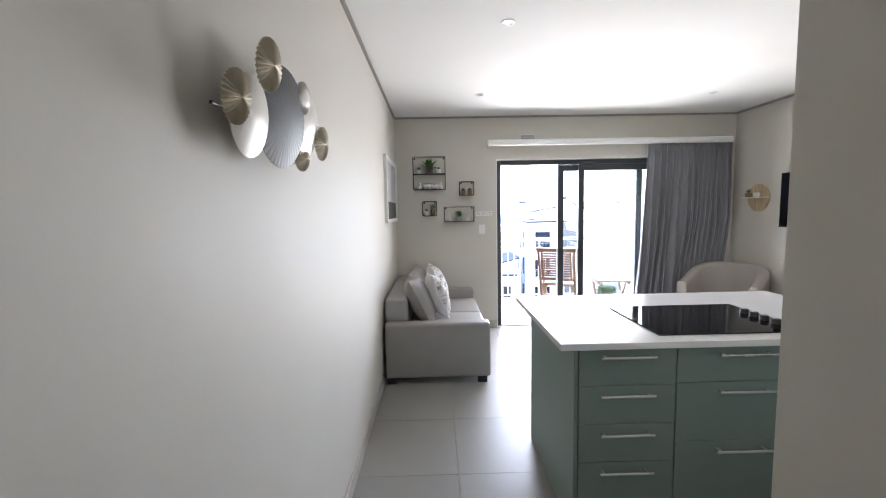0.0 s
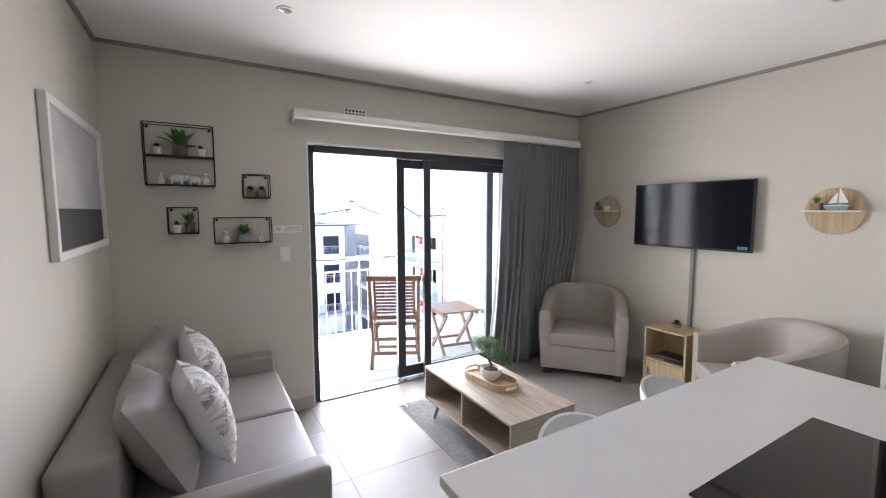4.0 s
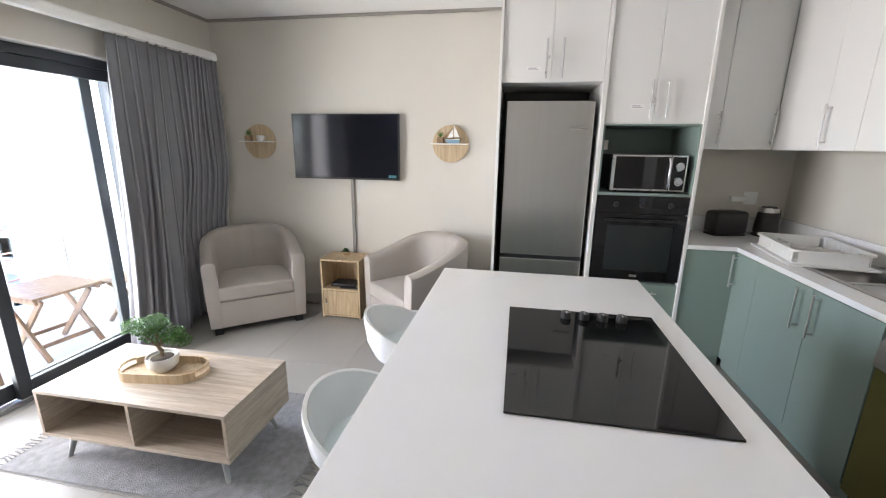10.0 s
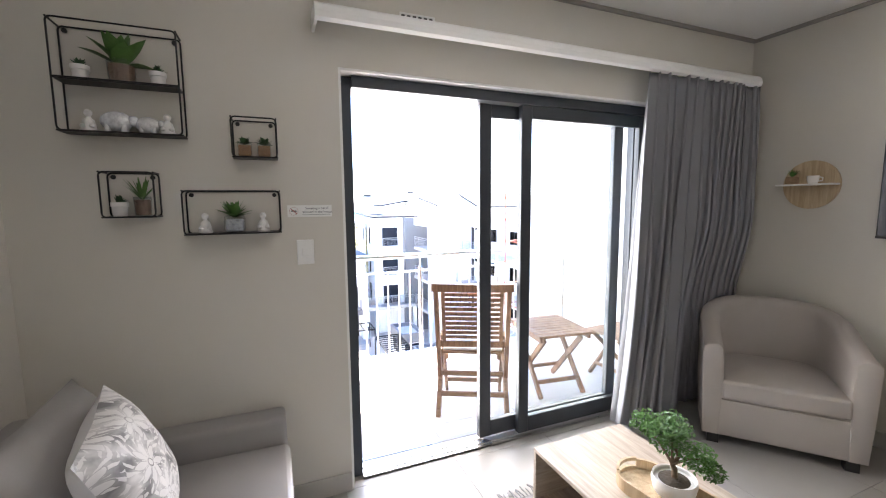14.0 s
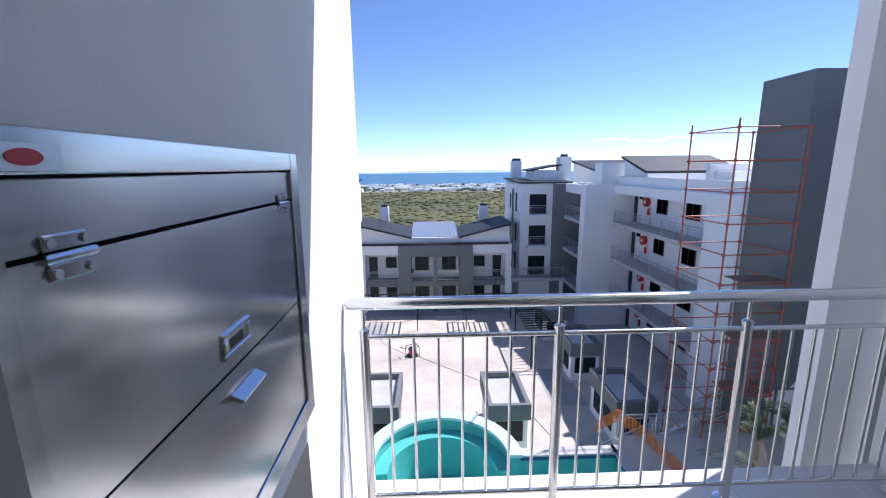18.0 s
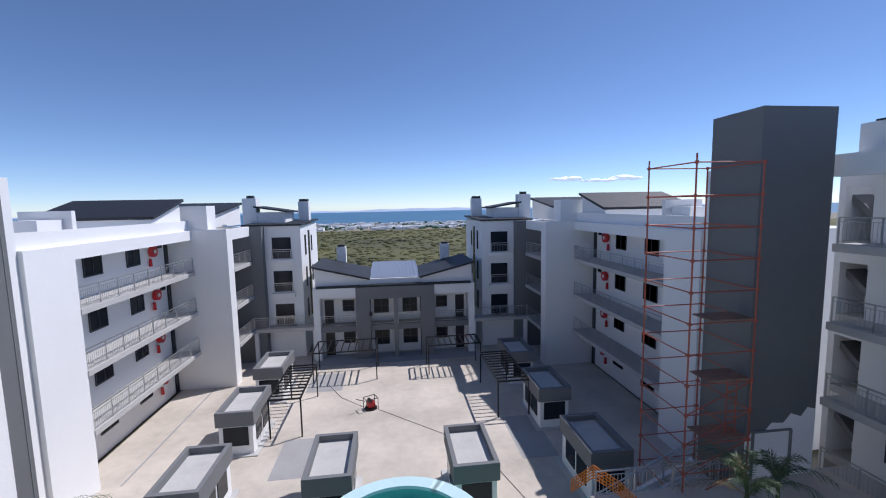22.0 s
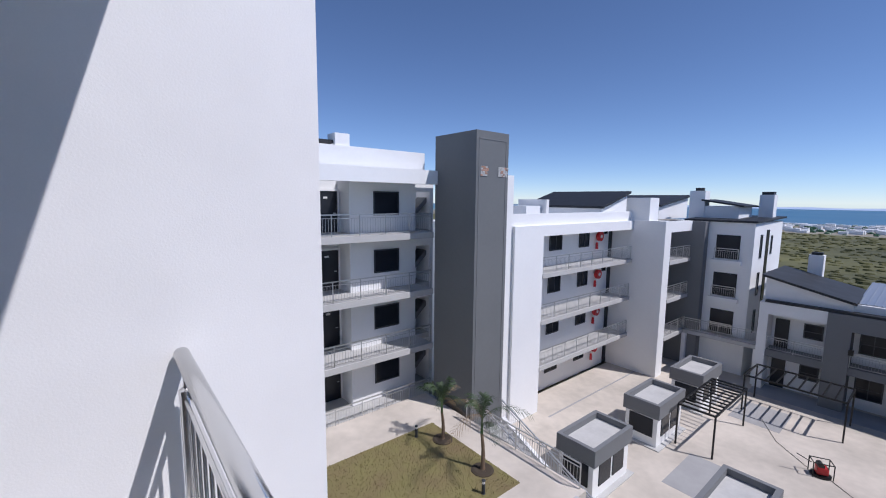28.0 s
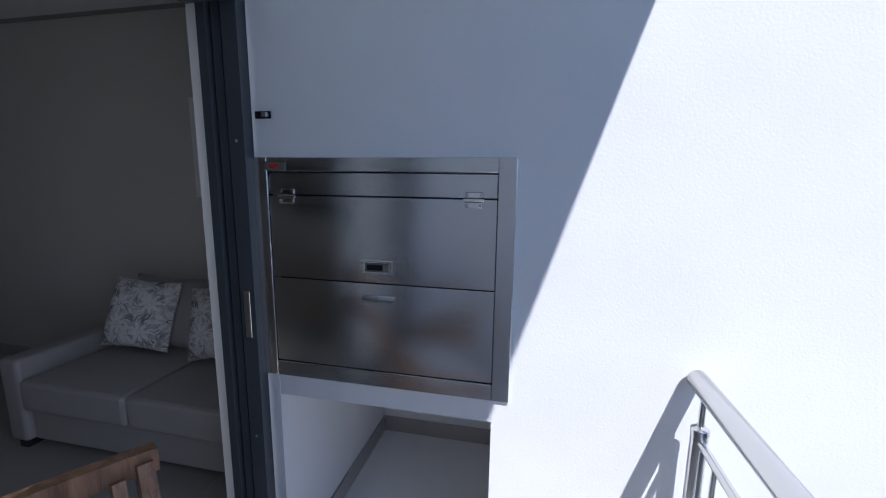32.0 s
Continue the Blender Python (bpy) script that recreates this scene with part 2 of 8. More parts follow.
WALL = mat("wall_paint", (0.61, 0.583, 0.525), 0.6, var=0.03, scale=1.5, fine=160, bump=0.06, dist=0.002, rvar=0.05)
CEIL = mat("ceiling_paint", (0.84, 0.835, 0.82), 0.8, var=0.015, bump=0.03, dist=0.002)
TRIM = mat("white_trim", (0.8, 0.8, 0.78), 0.4, var=0.02, bump=0.02, dist=0.001)
TILE = mat("floor_tile", (0.30, 0.292, 0.275), 0.36, var=0.06, scale=1.3, fine=14, bump=0.015, dist=0.001, random_tone=0.015, rvar=0.015)
BTILE = mat("balcony_tile", (0.70, 0.67, 0.62), 0.5, var=0.10, scale=3, fine=40, bump=0.05, dist=0.002, random_tone=0.04)
GROUT = mat("grout", (0.35, 0.34, 0.315), 0.9, var=0.1, bump=0.1)
SKIRT = mat("tile_skirting", (0.44, 0.42, 0.385), 0.4, var=0.08, scale=6, bump=0.03, dist=0.002)
GREEN = mat("sage_board", (0.225, 0.295, 0.265), 0.4, var=0.03, scale=2, fine=200, bump=0.02, dist=0.001)
WHITE = mat("white_board", (0.735, 0.73, 0.71), 0.38, var=0.02, scale=2, fine=150, bump=0.02, dist=0.001)
STONE = mat("white_quartz", (0.78, 0.775, 0.765), 0.18, var=0.02, scale=5, fine=220, bump=0.0, rvar=0.04)
STEEL = mat("brushed_steel", (0.55, 0.555, 0.56), 0.3, 1.0, var=0.06, scale=2, fine=60, bump=0.03, dist=0.001, stretch=(1, 1, 22), rvar=0.05)
FRSTEEL = mat("fridge_steel", (0.50, 0.495, 0.485), 0.33, 1.0, var=0.04, scale=1.5, fine=60, bump=0.012, dist=0.001, stretch=(18, 18, 1), rvar=0.04)
STEELH = mat("brushed_steel_across", (0.62, 0.625, 0.635), 0.2, 1.0, var=0.05, scale=2, fine=60, bump=0.008, dist=0.001, stretch=(1, 1, 30), rvar=0.05)
CHROME = mat("polished_steel", (0.72, 0.72, 0.73), 0.12, 1.0, var=0.03, bump=0.0, rvar=0.04)
RAILM = mat("satin_polished_steel", (0.74, 0.735, 0.72), 0.2, 1.0, var=0.03, bump=0.0, rvar=0.05)
STEELD = mat("sink_steel", (0.40, 0.385, 0.37), 0.34, 1.0, var=0.05, bump=0.01, dist=0.001, rvar=0.05)
SATIN = mat("satin_steel", (0.6, 0.6, 0.6), 0.28, 1.0, var=0.03, bump=0.0, rvar=0.05)
BLACKGL = mat("black_glass", (0.008, 0.008, 0.009), 0.04, var=0.1, bump=0.0, spec=0.45, rvar=0.015)
OVENW = mat("oven_window", (0.02, 0.025, 0.025), 0.06, var=0.15, scale=4, bump=0.0, spec=0.6, rvar=0.02)
CORN = mat("painted_shadow_trim", (0.30, 0.285, 0.26), 0.6, var=0.03, bump=0.02, dist=0.001)
SCREEN = mat("tv_screen", (0.007, 0.008, 0.013), 0.1, var=0.1, bump=0.0, spec=0.28, rvar=0.02)
BLACKPL = mat("black_plastic", (0.02, 0.02, 0.022), 0.35, var=0.2, bump=0.04, dist=0.001)
BLACKM = mat("black_metal", (0.02, 0.02, 0.02), 0.45, 0.4, var=0.15, bump=0.04, dist=0.001)
CHAR = mat("charcoal_aluminium", (0.035, 0.042, 0.052), 0.42, 0.2, var=0.08, bump=0.04, dist=0.001)
OLIVE = mat("film_covered_steel", (0.16, 0.145, 0.04), 0.3, 0.7, var=0.03, scale=1.5, fine=120, bump=0.01, dist=0.001, rvar=0.02)
LEATHER = mat("taupe_leather", (0.40, 0.365, 0.335), 0.45, var=0.06, scale=5, fine=260, bump=0.25, dist=0.0015)
SOFAF = mat("grey_leather", (0.33, 0.315, 0.305), 0.45, var=0.06, scale=5, fine=260, bump=0.22, dist=0.0015)
OAK = wood("pale_oak", (0.33, 0.27, 0.21), (0.50, 0.425, 0.345), 1, 0.5)
OAKX = wood("pale_oak_x", (0.33, 0.27, 0.21), (0.50, 0.425, 0.345), 0, 0.5)
PINE = wood("light_oak", (0.41, 0.295, 0.175), (0.59, 0.46, 0.30), 2, 0.5)
TEAK = wood("teak", (0.19, 0.09, 0.045), (0.42, 0.23, 0.125), 2, 0.45, random_tone=0.1)
TEAKP = wood("pale_teak", (0.26, 0.15, 0.085), (0.44, 0.285, 0.175), 0, 0.6)
CURT = mat("grey_curtain", (0.235, 0.237, 0.255), 0.85, var=0.08, scale=3, fine=320, bump=0.3, dist=0.002, stretch=(1, 1, 0.4))
RUGM = mat("grey_rug", (0.21, 0.21, 0.22), 0.95, var=0.3, scale=26, fine=150, bump=0.8, dist=0.006)
LEAF = mat("leaf", (0.07, 0.19, 0.035), 0.45, var=0.35, scale=30, fine=90, bump=0.1, dist=0.002, random_tone=0.2)
LEAFD = mat("dark_leaf", (0.035, 0.09, 0.035), 0.45, var=0.35, scale=30, fine=90, bump=0.1, dist=0.002)
POT = mat("white_ceramic", (0.75, 0.74, 0.72), 0.3, var=0.04, bump=0.03, dist=0.001)
SOIL = mat("soil", (0.06, 0.045, 0.03), 0.95, var=0.3, scale=40, bump=0.6)
CLAY = mat("brown_pebbles", (0.22, 0.13, 0.09), 0.5, var=0.4, scale=60, bump=0.4)
PLASTER = mat("white_plaster", (0.89, 0.885, 0.875), 0.85, var=0.04, scale=2.6, fine=130, bump=0.165, dist=0.003)
PLASTERF = mat("white_facade", (0.84, 0.845, 0.84), 0.85, var=0.04, scale=0.25, fine=6, bump=0.05, dist=0.01)
GREYF = mat("grey_facade", (0.18, 0.186, 0.192), 0.8, var=0.06, scale=0.3, fine=6, bump=0.05, dist=0.01)
TOWERM = mat("slate_tower", (0.155, 0.162, 0.165), 0.7, var=0.09, scale=0.35, fine=5, bump=0.05, dist=0.01)
SLAB = mat("concrete_slab", (0.50, 0.495, 0.48), 0.8, var=0.08, scale=0.6, fine=9, bump=0.05, dist=0.01)
ROOFM = mat("charcoal_roof", (0.018, 0.021, 0.026), 0.6, var=0.08, scale=1.0, fine=12, bump=0.1, dist=0.01)
ROOFZ = mat("zinc_roof", (0.42, 0.44, 0.47), 0.35, 0.6, var=0.06, scale=1.0, bump=0.02)
WINM = mat("dark_window", (0.018, 0.022, 0.03), 0.1, var=0.2, scale=1.0, bump=0.0, rvar=0.04, spec=0.22)
DOORM = mat("dark_door", (0.018, 0.02, 0.026), 0.35, var=0.15, bump=0.03)
PAVE = mat("courtyard_screed", (0.55, 0.495, 0.42), 0.85, var=0.22, scale=0.35, fine=2.2, bump=0.08, dist=0.01, tint=(0.59, 0.53, 0.455))
PAVEG = mat("grey_screed", (0.36, 0.355, 0.35), 0.85, var=0.14, scale=0.5, fine=3, bump=0.08, dist=0.01)
LAWN = mat("dry_lawn", (0.27, 0.195, 0.10), 0.95, var=0.3, scale=0.9, fine=16, bump=0.5, dist=0.03, tint=(0.17, 0.16, 0.055))
SCRUB = mat("scrubland", (0.055, 0.065, 0.02), 0.95, var=0.5, scale=0.012, fine=0.15, bump=0.3, dist=0.5, tint=(0.12, 0.115, 0.04))
SAND = mat("bare_ground", (0.26, 0.235, 0.18), 0.95, var=0.25, scale=0.02, fine=0.2, bump=0.1, dist=0.2)
SEA = mat("sea", (0.03, 0.13, 0.22), 0.35, var=0.25, scale=0.002, fine=0.02, bump=0.1, dist=0.5)
HILL = mat("haze_tinted_hills", (0.42, 0.52, 0.68), 0.95, var=0.12, scale=0.002, fine=0.02, bump=0.0)
POOLM = mat("pool_paint", (0.10, 0.50, 0.46), 0.5, var=0.10, scale=0.6, fine=4, bump=0.04)
COPE = mat("pool_coping", (0.55, 0.75, 0.76), 0.5, var=0.06, scale=1.0, fine=8, bump=0.04)
BLUEB = mat("blue_tile_band", (0.03, 0.10, 0.22), 0.3, var=0.2, scale=4, bump=0.03)
REDM = mat("red_paint", (0.55, 0.02, 0.025), 0.4, var=0.1, bump=0.03)
PLANKM = wood("scaffold_plank", (0.22, 0.11, 0.07), (0.36, 0.20, 0.13), 0, 0.8)
PATCHB = mat("chipped_brick", (0.42, 0.24, 0.17), 0.9, var=0.3, scale=5, fine=30, bump=0.3, random_tone=0.2)
DECKM = mat("cement_roof_deck", (0.52, 0.51, 0.485), 0.9, var=0.16, scale=0.9, fine=8, bump=0.1, dist=0.01)
ORANGE = mat("orange_scaffold", (0.42, 0.10, 0.055), 0.55, var=0.25, scale=4, fine=30, bump=0.1, dist=0.003)
NETM = mat("orange_net", (0.75, 0.22, 0.02), 0.6, var=0.15, scale=4, bump=0.1)
PALMT = mat("palm_trunk", (0.16, 0.11, 0.07), 0.9, var=0.3, scale=6, fine=40, bump=0.6, dist=0.02)
PALMD = mat("dry_palm_leaf", (0.20, 0.13, 0.06), 0.7, var=0.3, scale=3, fine=30, bump=0.1)
PALML = mat("palm_leaf", (0.05, 0.085, 0.03), 0.55, var=0.3, scale=3, fine=30, bump=0.1)
GALV = mat("galvanised_rail", (0.55, 0.56, 0.56), 0.35, 0.8, var=0.06, bump=0.03)
PANE = glass("pane_glass")
JAR = glass("clear_glass", (0.9, 0.92, 0.92), 0.02)


def wpart(name, bm, material, parent, label="", smooth=False, kind=""):
    """A part whose mesh is given in world coordinates."""
    root = parent
    while root.parent is not None:
        root = root.parent
    bmesh.ops.transform(bm, matrix=root.matrix_world.inverted(), verts=bm.verts)
    return part(name, bm, material, parent, label, smooth, kind)


def struct(name, bm, material, label, category=""):
    ob = part(name, bm, material, None, label)
    return tagged(ob, label, category or name.split("_")[0], "", "structure")


# ---- the flat: walls, ceiling ----
XL, XR, YF, YO, YK, ZC = -0.085, 4.085, 6.10, 6.33, 1.25, 2.60
DX0, DX1, DZ = 1.14, 3.22, 2.09

struct("wall_left", bx(XL - 0.22, -1.6, -0.1, XL, YO - 0.0, 2.9), WALL, "smooth greige painted wall along passage and lounge")
struct("wall_right", bx(XR, YK - 0.2, -0.1, XR + 0.22, YO, 2.9), WALL, "smooth greige painted wall behind the television")
struct("wall_kitchen", bx(1.12, YK - 0.2, -0.1, XR, YK, 2.9), WALL, "greige painted wall above the kitchen worktop")
struct("wall_partition", bx(1.03, -1.6, -0.1, 1.12, 1.755, 2.9), WALL, "greige painted partition between passage and kitchen")
struct("wall_back", bx(XL, -1.8, -0.1, 1.03, -1.6, 2.9), WALL, "greige painted wall closing the passage")
bm = bmesh.new()
wall_with_holes(bm, "y", YF, 0.20, XL, XR, -0.1, 2.9, [(DX0, DX1, -0.1, DZ)])
struct("wall_door_side", bm, WALL, "greige painted wall with the sliding door opening")
bm = bmesh.new()
wall_with_holes(bm, "y", YF + 0.202, 0.03, 0.9, 4.3, -0.1, 2.9, [(DX0, DX1, -0.1, DZ)])
struct("wall_outer_skin", bm, PLASTER, "white plaster outer face round the sliding door")
bm = bmesh.new()
for a, b in ((DX0 - 0.001, DX0 + 0.012), (DX1 - 0.012, DX1 + 0.001)):
    box(bm, a, YF + 0.002, 0.0, b, YO - 0.002, DZ)
box(bm, DX0 + 0.012, YF + 0.002, DZ - 0.012, DX1 - 0.012, YO - 0.002, DZ + 0.001)
struct("trim_door_reveal", bm, TRIM, "white plaster reveal lining the sliding door opening", "trim")
struct("ceiling", bx(XL, -1.6, ZC, XR, YF, 2.9), CEIL, "smooth white painted ceiling")

# A cornice where walls and ceiling meet; its grey paints in the shadow line.
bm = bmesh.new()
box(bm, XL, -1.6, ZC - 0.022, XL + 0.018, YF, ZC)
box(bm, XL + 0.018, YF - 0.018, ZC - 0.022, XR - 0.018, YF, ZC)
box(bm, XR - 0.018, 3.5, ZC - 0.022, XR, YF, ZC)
struct("trim_cornice", bm, CORN, "thin cornice under the ceiling, its shadow line painted in grey", "trim")
bm = bmesh.new()
box(bm, XL, -1.6, 0.0, XL + 0.012, YF, 0.09, 0.003, 1)
box(bm, XL + 0.012, YF - 0.012, 0.0, DX0, YF, 0.10, 0.003, 1)
box(bm, DX1, YF - 0.012, 0.0, XR - 0.012, YF, 0.10, 0.003, 1)
box(bm, XR - 0.012, 3.5, 0.0, XR, YF, 0.10, 0.003, 1)
struct("baseboard", bm, SKIRT, "low tile skirting along the walls")

# Balcony shell.
BXW, BXR, BYE = 1.17, 3.82, 8.197
bm = bmesh.new()
wall_with_holes(bm, "x", BXW - 1.05, 1.05, YO, BYE, -0.35, 3.2, [(6.375, 7.11, -0.0, 1.53)])
struct("wall_braai", bm, PLASTER, "white textured plaster balcony wall with a niche and built-in braai")
bm = bmesh.new()
box(bm, BXW - 1.09, YO, -0.35, BXW - 1.05, BYE, 3.2)
box(bm, BXW - 1.049, 6.376, 0.0, BXW - 0.998, 7.109, 0.764)
struct("wall_braai_back", bm, PLASTER, "white plaster back of the balcony wall")
struct("wall_balcony_right", bx(BXR, YO, -0.35, BXR + 0.22, 7.88, 3.2), PLASTER, "white plaster side wall of the balcony")
struct("wall_pilaster", bx(3.61, 8.03, -12.0, 3.97, 8.14, 3.2), PLASTER, "white plaster pilaster beyond the railing", "wall")
struct("wall_grey_recess", bx(3.97, 8.03, -12.0, 4.31, 8.14, 3.2), GREYF, "grey painted recess beside the pilaster", "wall")
struct("ceiling_balcony", bx(BXW - 1.05, YF + 0.0, 2.9, BXR + 0.22, 7.70, 3.2), PLASTER, "white soffit of the balcony above")
struct("wall_lintel", bx(BXW, YO, 2.62, BXR, 7.69, 2.9), PLASTER, "white dropped soffit over the balcony")
struct("wall_door_lintel", bx(BXW, YO + 0.003, 2.045, BXR, 6.385, 2.62), PLASTER, "white plaster beam over the sliding door", "wall")
struct("floor_slab", bx(XL - 0.2, -1.8, -0.32, XR + 0.2, YO, -0.012), GROUT, "grey grout bed under the floor tiles", "floor")
struct("floor_balcony_slab", bx(BXW, YO, -0.32, BXR, 7.86, -0.014), GROUT, "grout bed of the balcony floor", "floor")
bm = bmesh.new()
box(bm, BXW, YO + 0.78, 0.0, BXW + 0.012, 7.66, 0.09, 0.002, 1)
box(bm, BXW - 0.998, 6.388, 0.0, BXW - 0.986, 7.097, 0.09)
struct("baseboard_balcony", bm, SKIRT, "beige tile skirting on the balcony wall", "baseboard")
# The outside of this building, below and beside the balcony.
bm = bmesh.new()
box(bm, -8.0, 5.9, -12.0, XL - 0.222, YO - 0.02, 3.4)
box(bm, XR + 0.222, 5.9, -12.0, 16.0, YO - 0.02, 3.4)
box(bm, XL - 0.222, 5.9, -12.0, XR + 0.222, YO - 0.02, -0.36)
struct("wall_facade_own", bm, PLASTERF, "white facade of this apartment building", "wall")
struct("roof_own", bx(-8.0, -6.0, 3.2, 16.0, YO, 3.5), SLAB, "flat concrete roof over the flat", "roof")

# ---- the courtyard ----
CX = 2.05          # axis of symmetry
G, DECK = -11.85, -9.1
ST = 2.97          # storey height


def railing(bm, a, b, h=1.0, step=0.14, post=1.4, r=0.012):
    """Galvanised bar railing between two floor points, joined into bm."""
    a, b = Vector(a), Vector(b)
    d = b - a
    n = max(1, round(d.length / post))
    up = Vector((0, 0, 1))
    bar(bm, a + up * h, b + up * h, 0.05, 0.05)
    bar(bm, a + up * (h - 0.16), b + up * (h - 0.16), 0.025, 0.025)
    bar(bm, a + up * 0.1, b + up * 0.1, 0.025, 0.025)
    for k in range(n + 1):
        p = a + d * k / n
        bar(bm, p, p + up * h, 0.04, 0.04)
    m = max(1, round(d.length / step))
    for k in range(1, m):
        p = a + d * k / m
        bar(bm, p + up * 0.1, p + up * (h - 0.16), r, r)
    return bm


def window_unit(parent, x, y0, y1, z0, z1, out, open_=False, cross=True):
    """A window in a wall at plane x that looks along x (out is +1 or -1)."""
    f = wpart("window", bx(x - 0.02, y0, z0, x + 0.02 * out, y1, z1), WINM, parent)
    bm = bmesh.new()
    t = 0.05
    xa, xb = sorted((x + 0.005 * out, x + 0.05 * out))
    box(bm, xa, y0 - 0.02, z0 - 0.02, xb, y0 + t, z1 + 0.02)
    box(bm, xa, y1 - t, z0 - 0.02, xb, y1 + 0.02, z1 + 0.02)
    box(bm, xa, y0 + t, z0 - 0.02, xb, y1 - t, z0 + t)
    box(bm, xa, y0 + t, z1 - t, xb, y1 - t, z1 + 0.02)
    if cross:
        box(bm, xa, (y0 + y1) / 2 - 0.025, z0 + t, xb, (y0 + y1) / 2 + 0.025, z1 - t)
    wpart("window_frame", bm, CHAR, f)
    return f


def window_y(parent, y, x0, x1, z0, z1, mullions=1, transom=True):
    """A window in a wall that looks along -y."""
    f = wpart("window", bx(x0, y - 0.02, z0, x1, y + 0.02, z1), WINM, parent)
    bm = bmesh.new()
    t, ya, yb = 0.05, y - 0.05, y - 0.005
    box(bm, x0 - 0.02, ya, z0 - 0.02, x0 + t, yb, z1 + 0.02)
    box(bm, x1 - t, ya, z0 - 0.02, x1 + 0.02, yb, z1 + 0.02)
    box(bm, x0 + t, ya, z0 - 0.02, x1 - t, yb, z0 + t)
    box(bm, x0 + t, ya, z1 - t, x1 - t, yb, z1 + 0.02)
    for k in range(mullions):
        xm = x0 + (x1 - x0) * (k + 1) / (mullions + 1)
        box(bm, xm - 0.025, ya, z0 + t, xm + 0.025, yb, z1 - t)
    if transom:
        box(bm, x0 + t, ya + 0.005, z0 + (z1 - z0) * 0.45, x1 - t, yb - 0.005, z0 + (z1 - z0) * 0.45 + 0.045)
    wpart("window_frame", bm, CHAR, f)
    return f


def mono_roof(name, parent, x0, y0, x1, y1, z_lo, z_hi, axis, mat_, t=0.14):
    """A thin mono-pitch roof with an upstanding edge; it rises along 'x' or 'y' from z_lo to z_hi."""
    bm = bmesh.new()
    prof = [(0, z_lo), (1, z_hi), (1, z_hi + t), (0, z_lo + t)]
    lo, hi = [], []
    for u, z in prof:
        if axis == "x":
            lo.append(bm.verts.new((x0 + u * (x1 - x0), y0, z)))
            hi.append(bm.verts.new((x0 + u * (x1 - x0), y1, z)))
        else:
            lo.append(bm.verts.new((x0, y0 + u * (y1 - y0), z)))
            hi.append(bm.verts.new((x1, y0 + u * (y1 - y0), z)))
    bm.faces.new(lo)
    bm.faces.new(list(reversed(hi)))
    for k in range(4):
        bm.faces.new((lo[k], hi[k], hi[(k + 1) % 4], lo[(k + 1) % 4]))
    bmesh.ops.recalc_face_normals(bm, faces=bm.faces)
    return wpart(name, bm, mat_, parent)


def hose_reel(parent, x, y, z, s):
    f = wpart("hose_reel", tube(bmesh.new(), (x + s * 0.05, y, z), (x + s * 0.28, y, z), 0.36, n=20), REDM, parent, "red fire hose reel")
    wpart("hub", tube(bmesh.new(), (x + s * 0.28, y, z), (x + s * 0.32, y, z), 0.13, n=14), POT, f)
    wpart("extinguisher", tube(bmesh.new(), (x + s * 0.14, y - 0.35, z - 0.95), (x + s * 0.14, y - 0.35, z - 0.45), 0.11, 0.08, n=12), REDM, f)


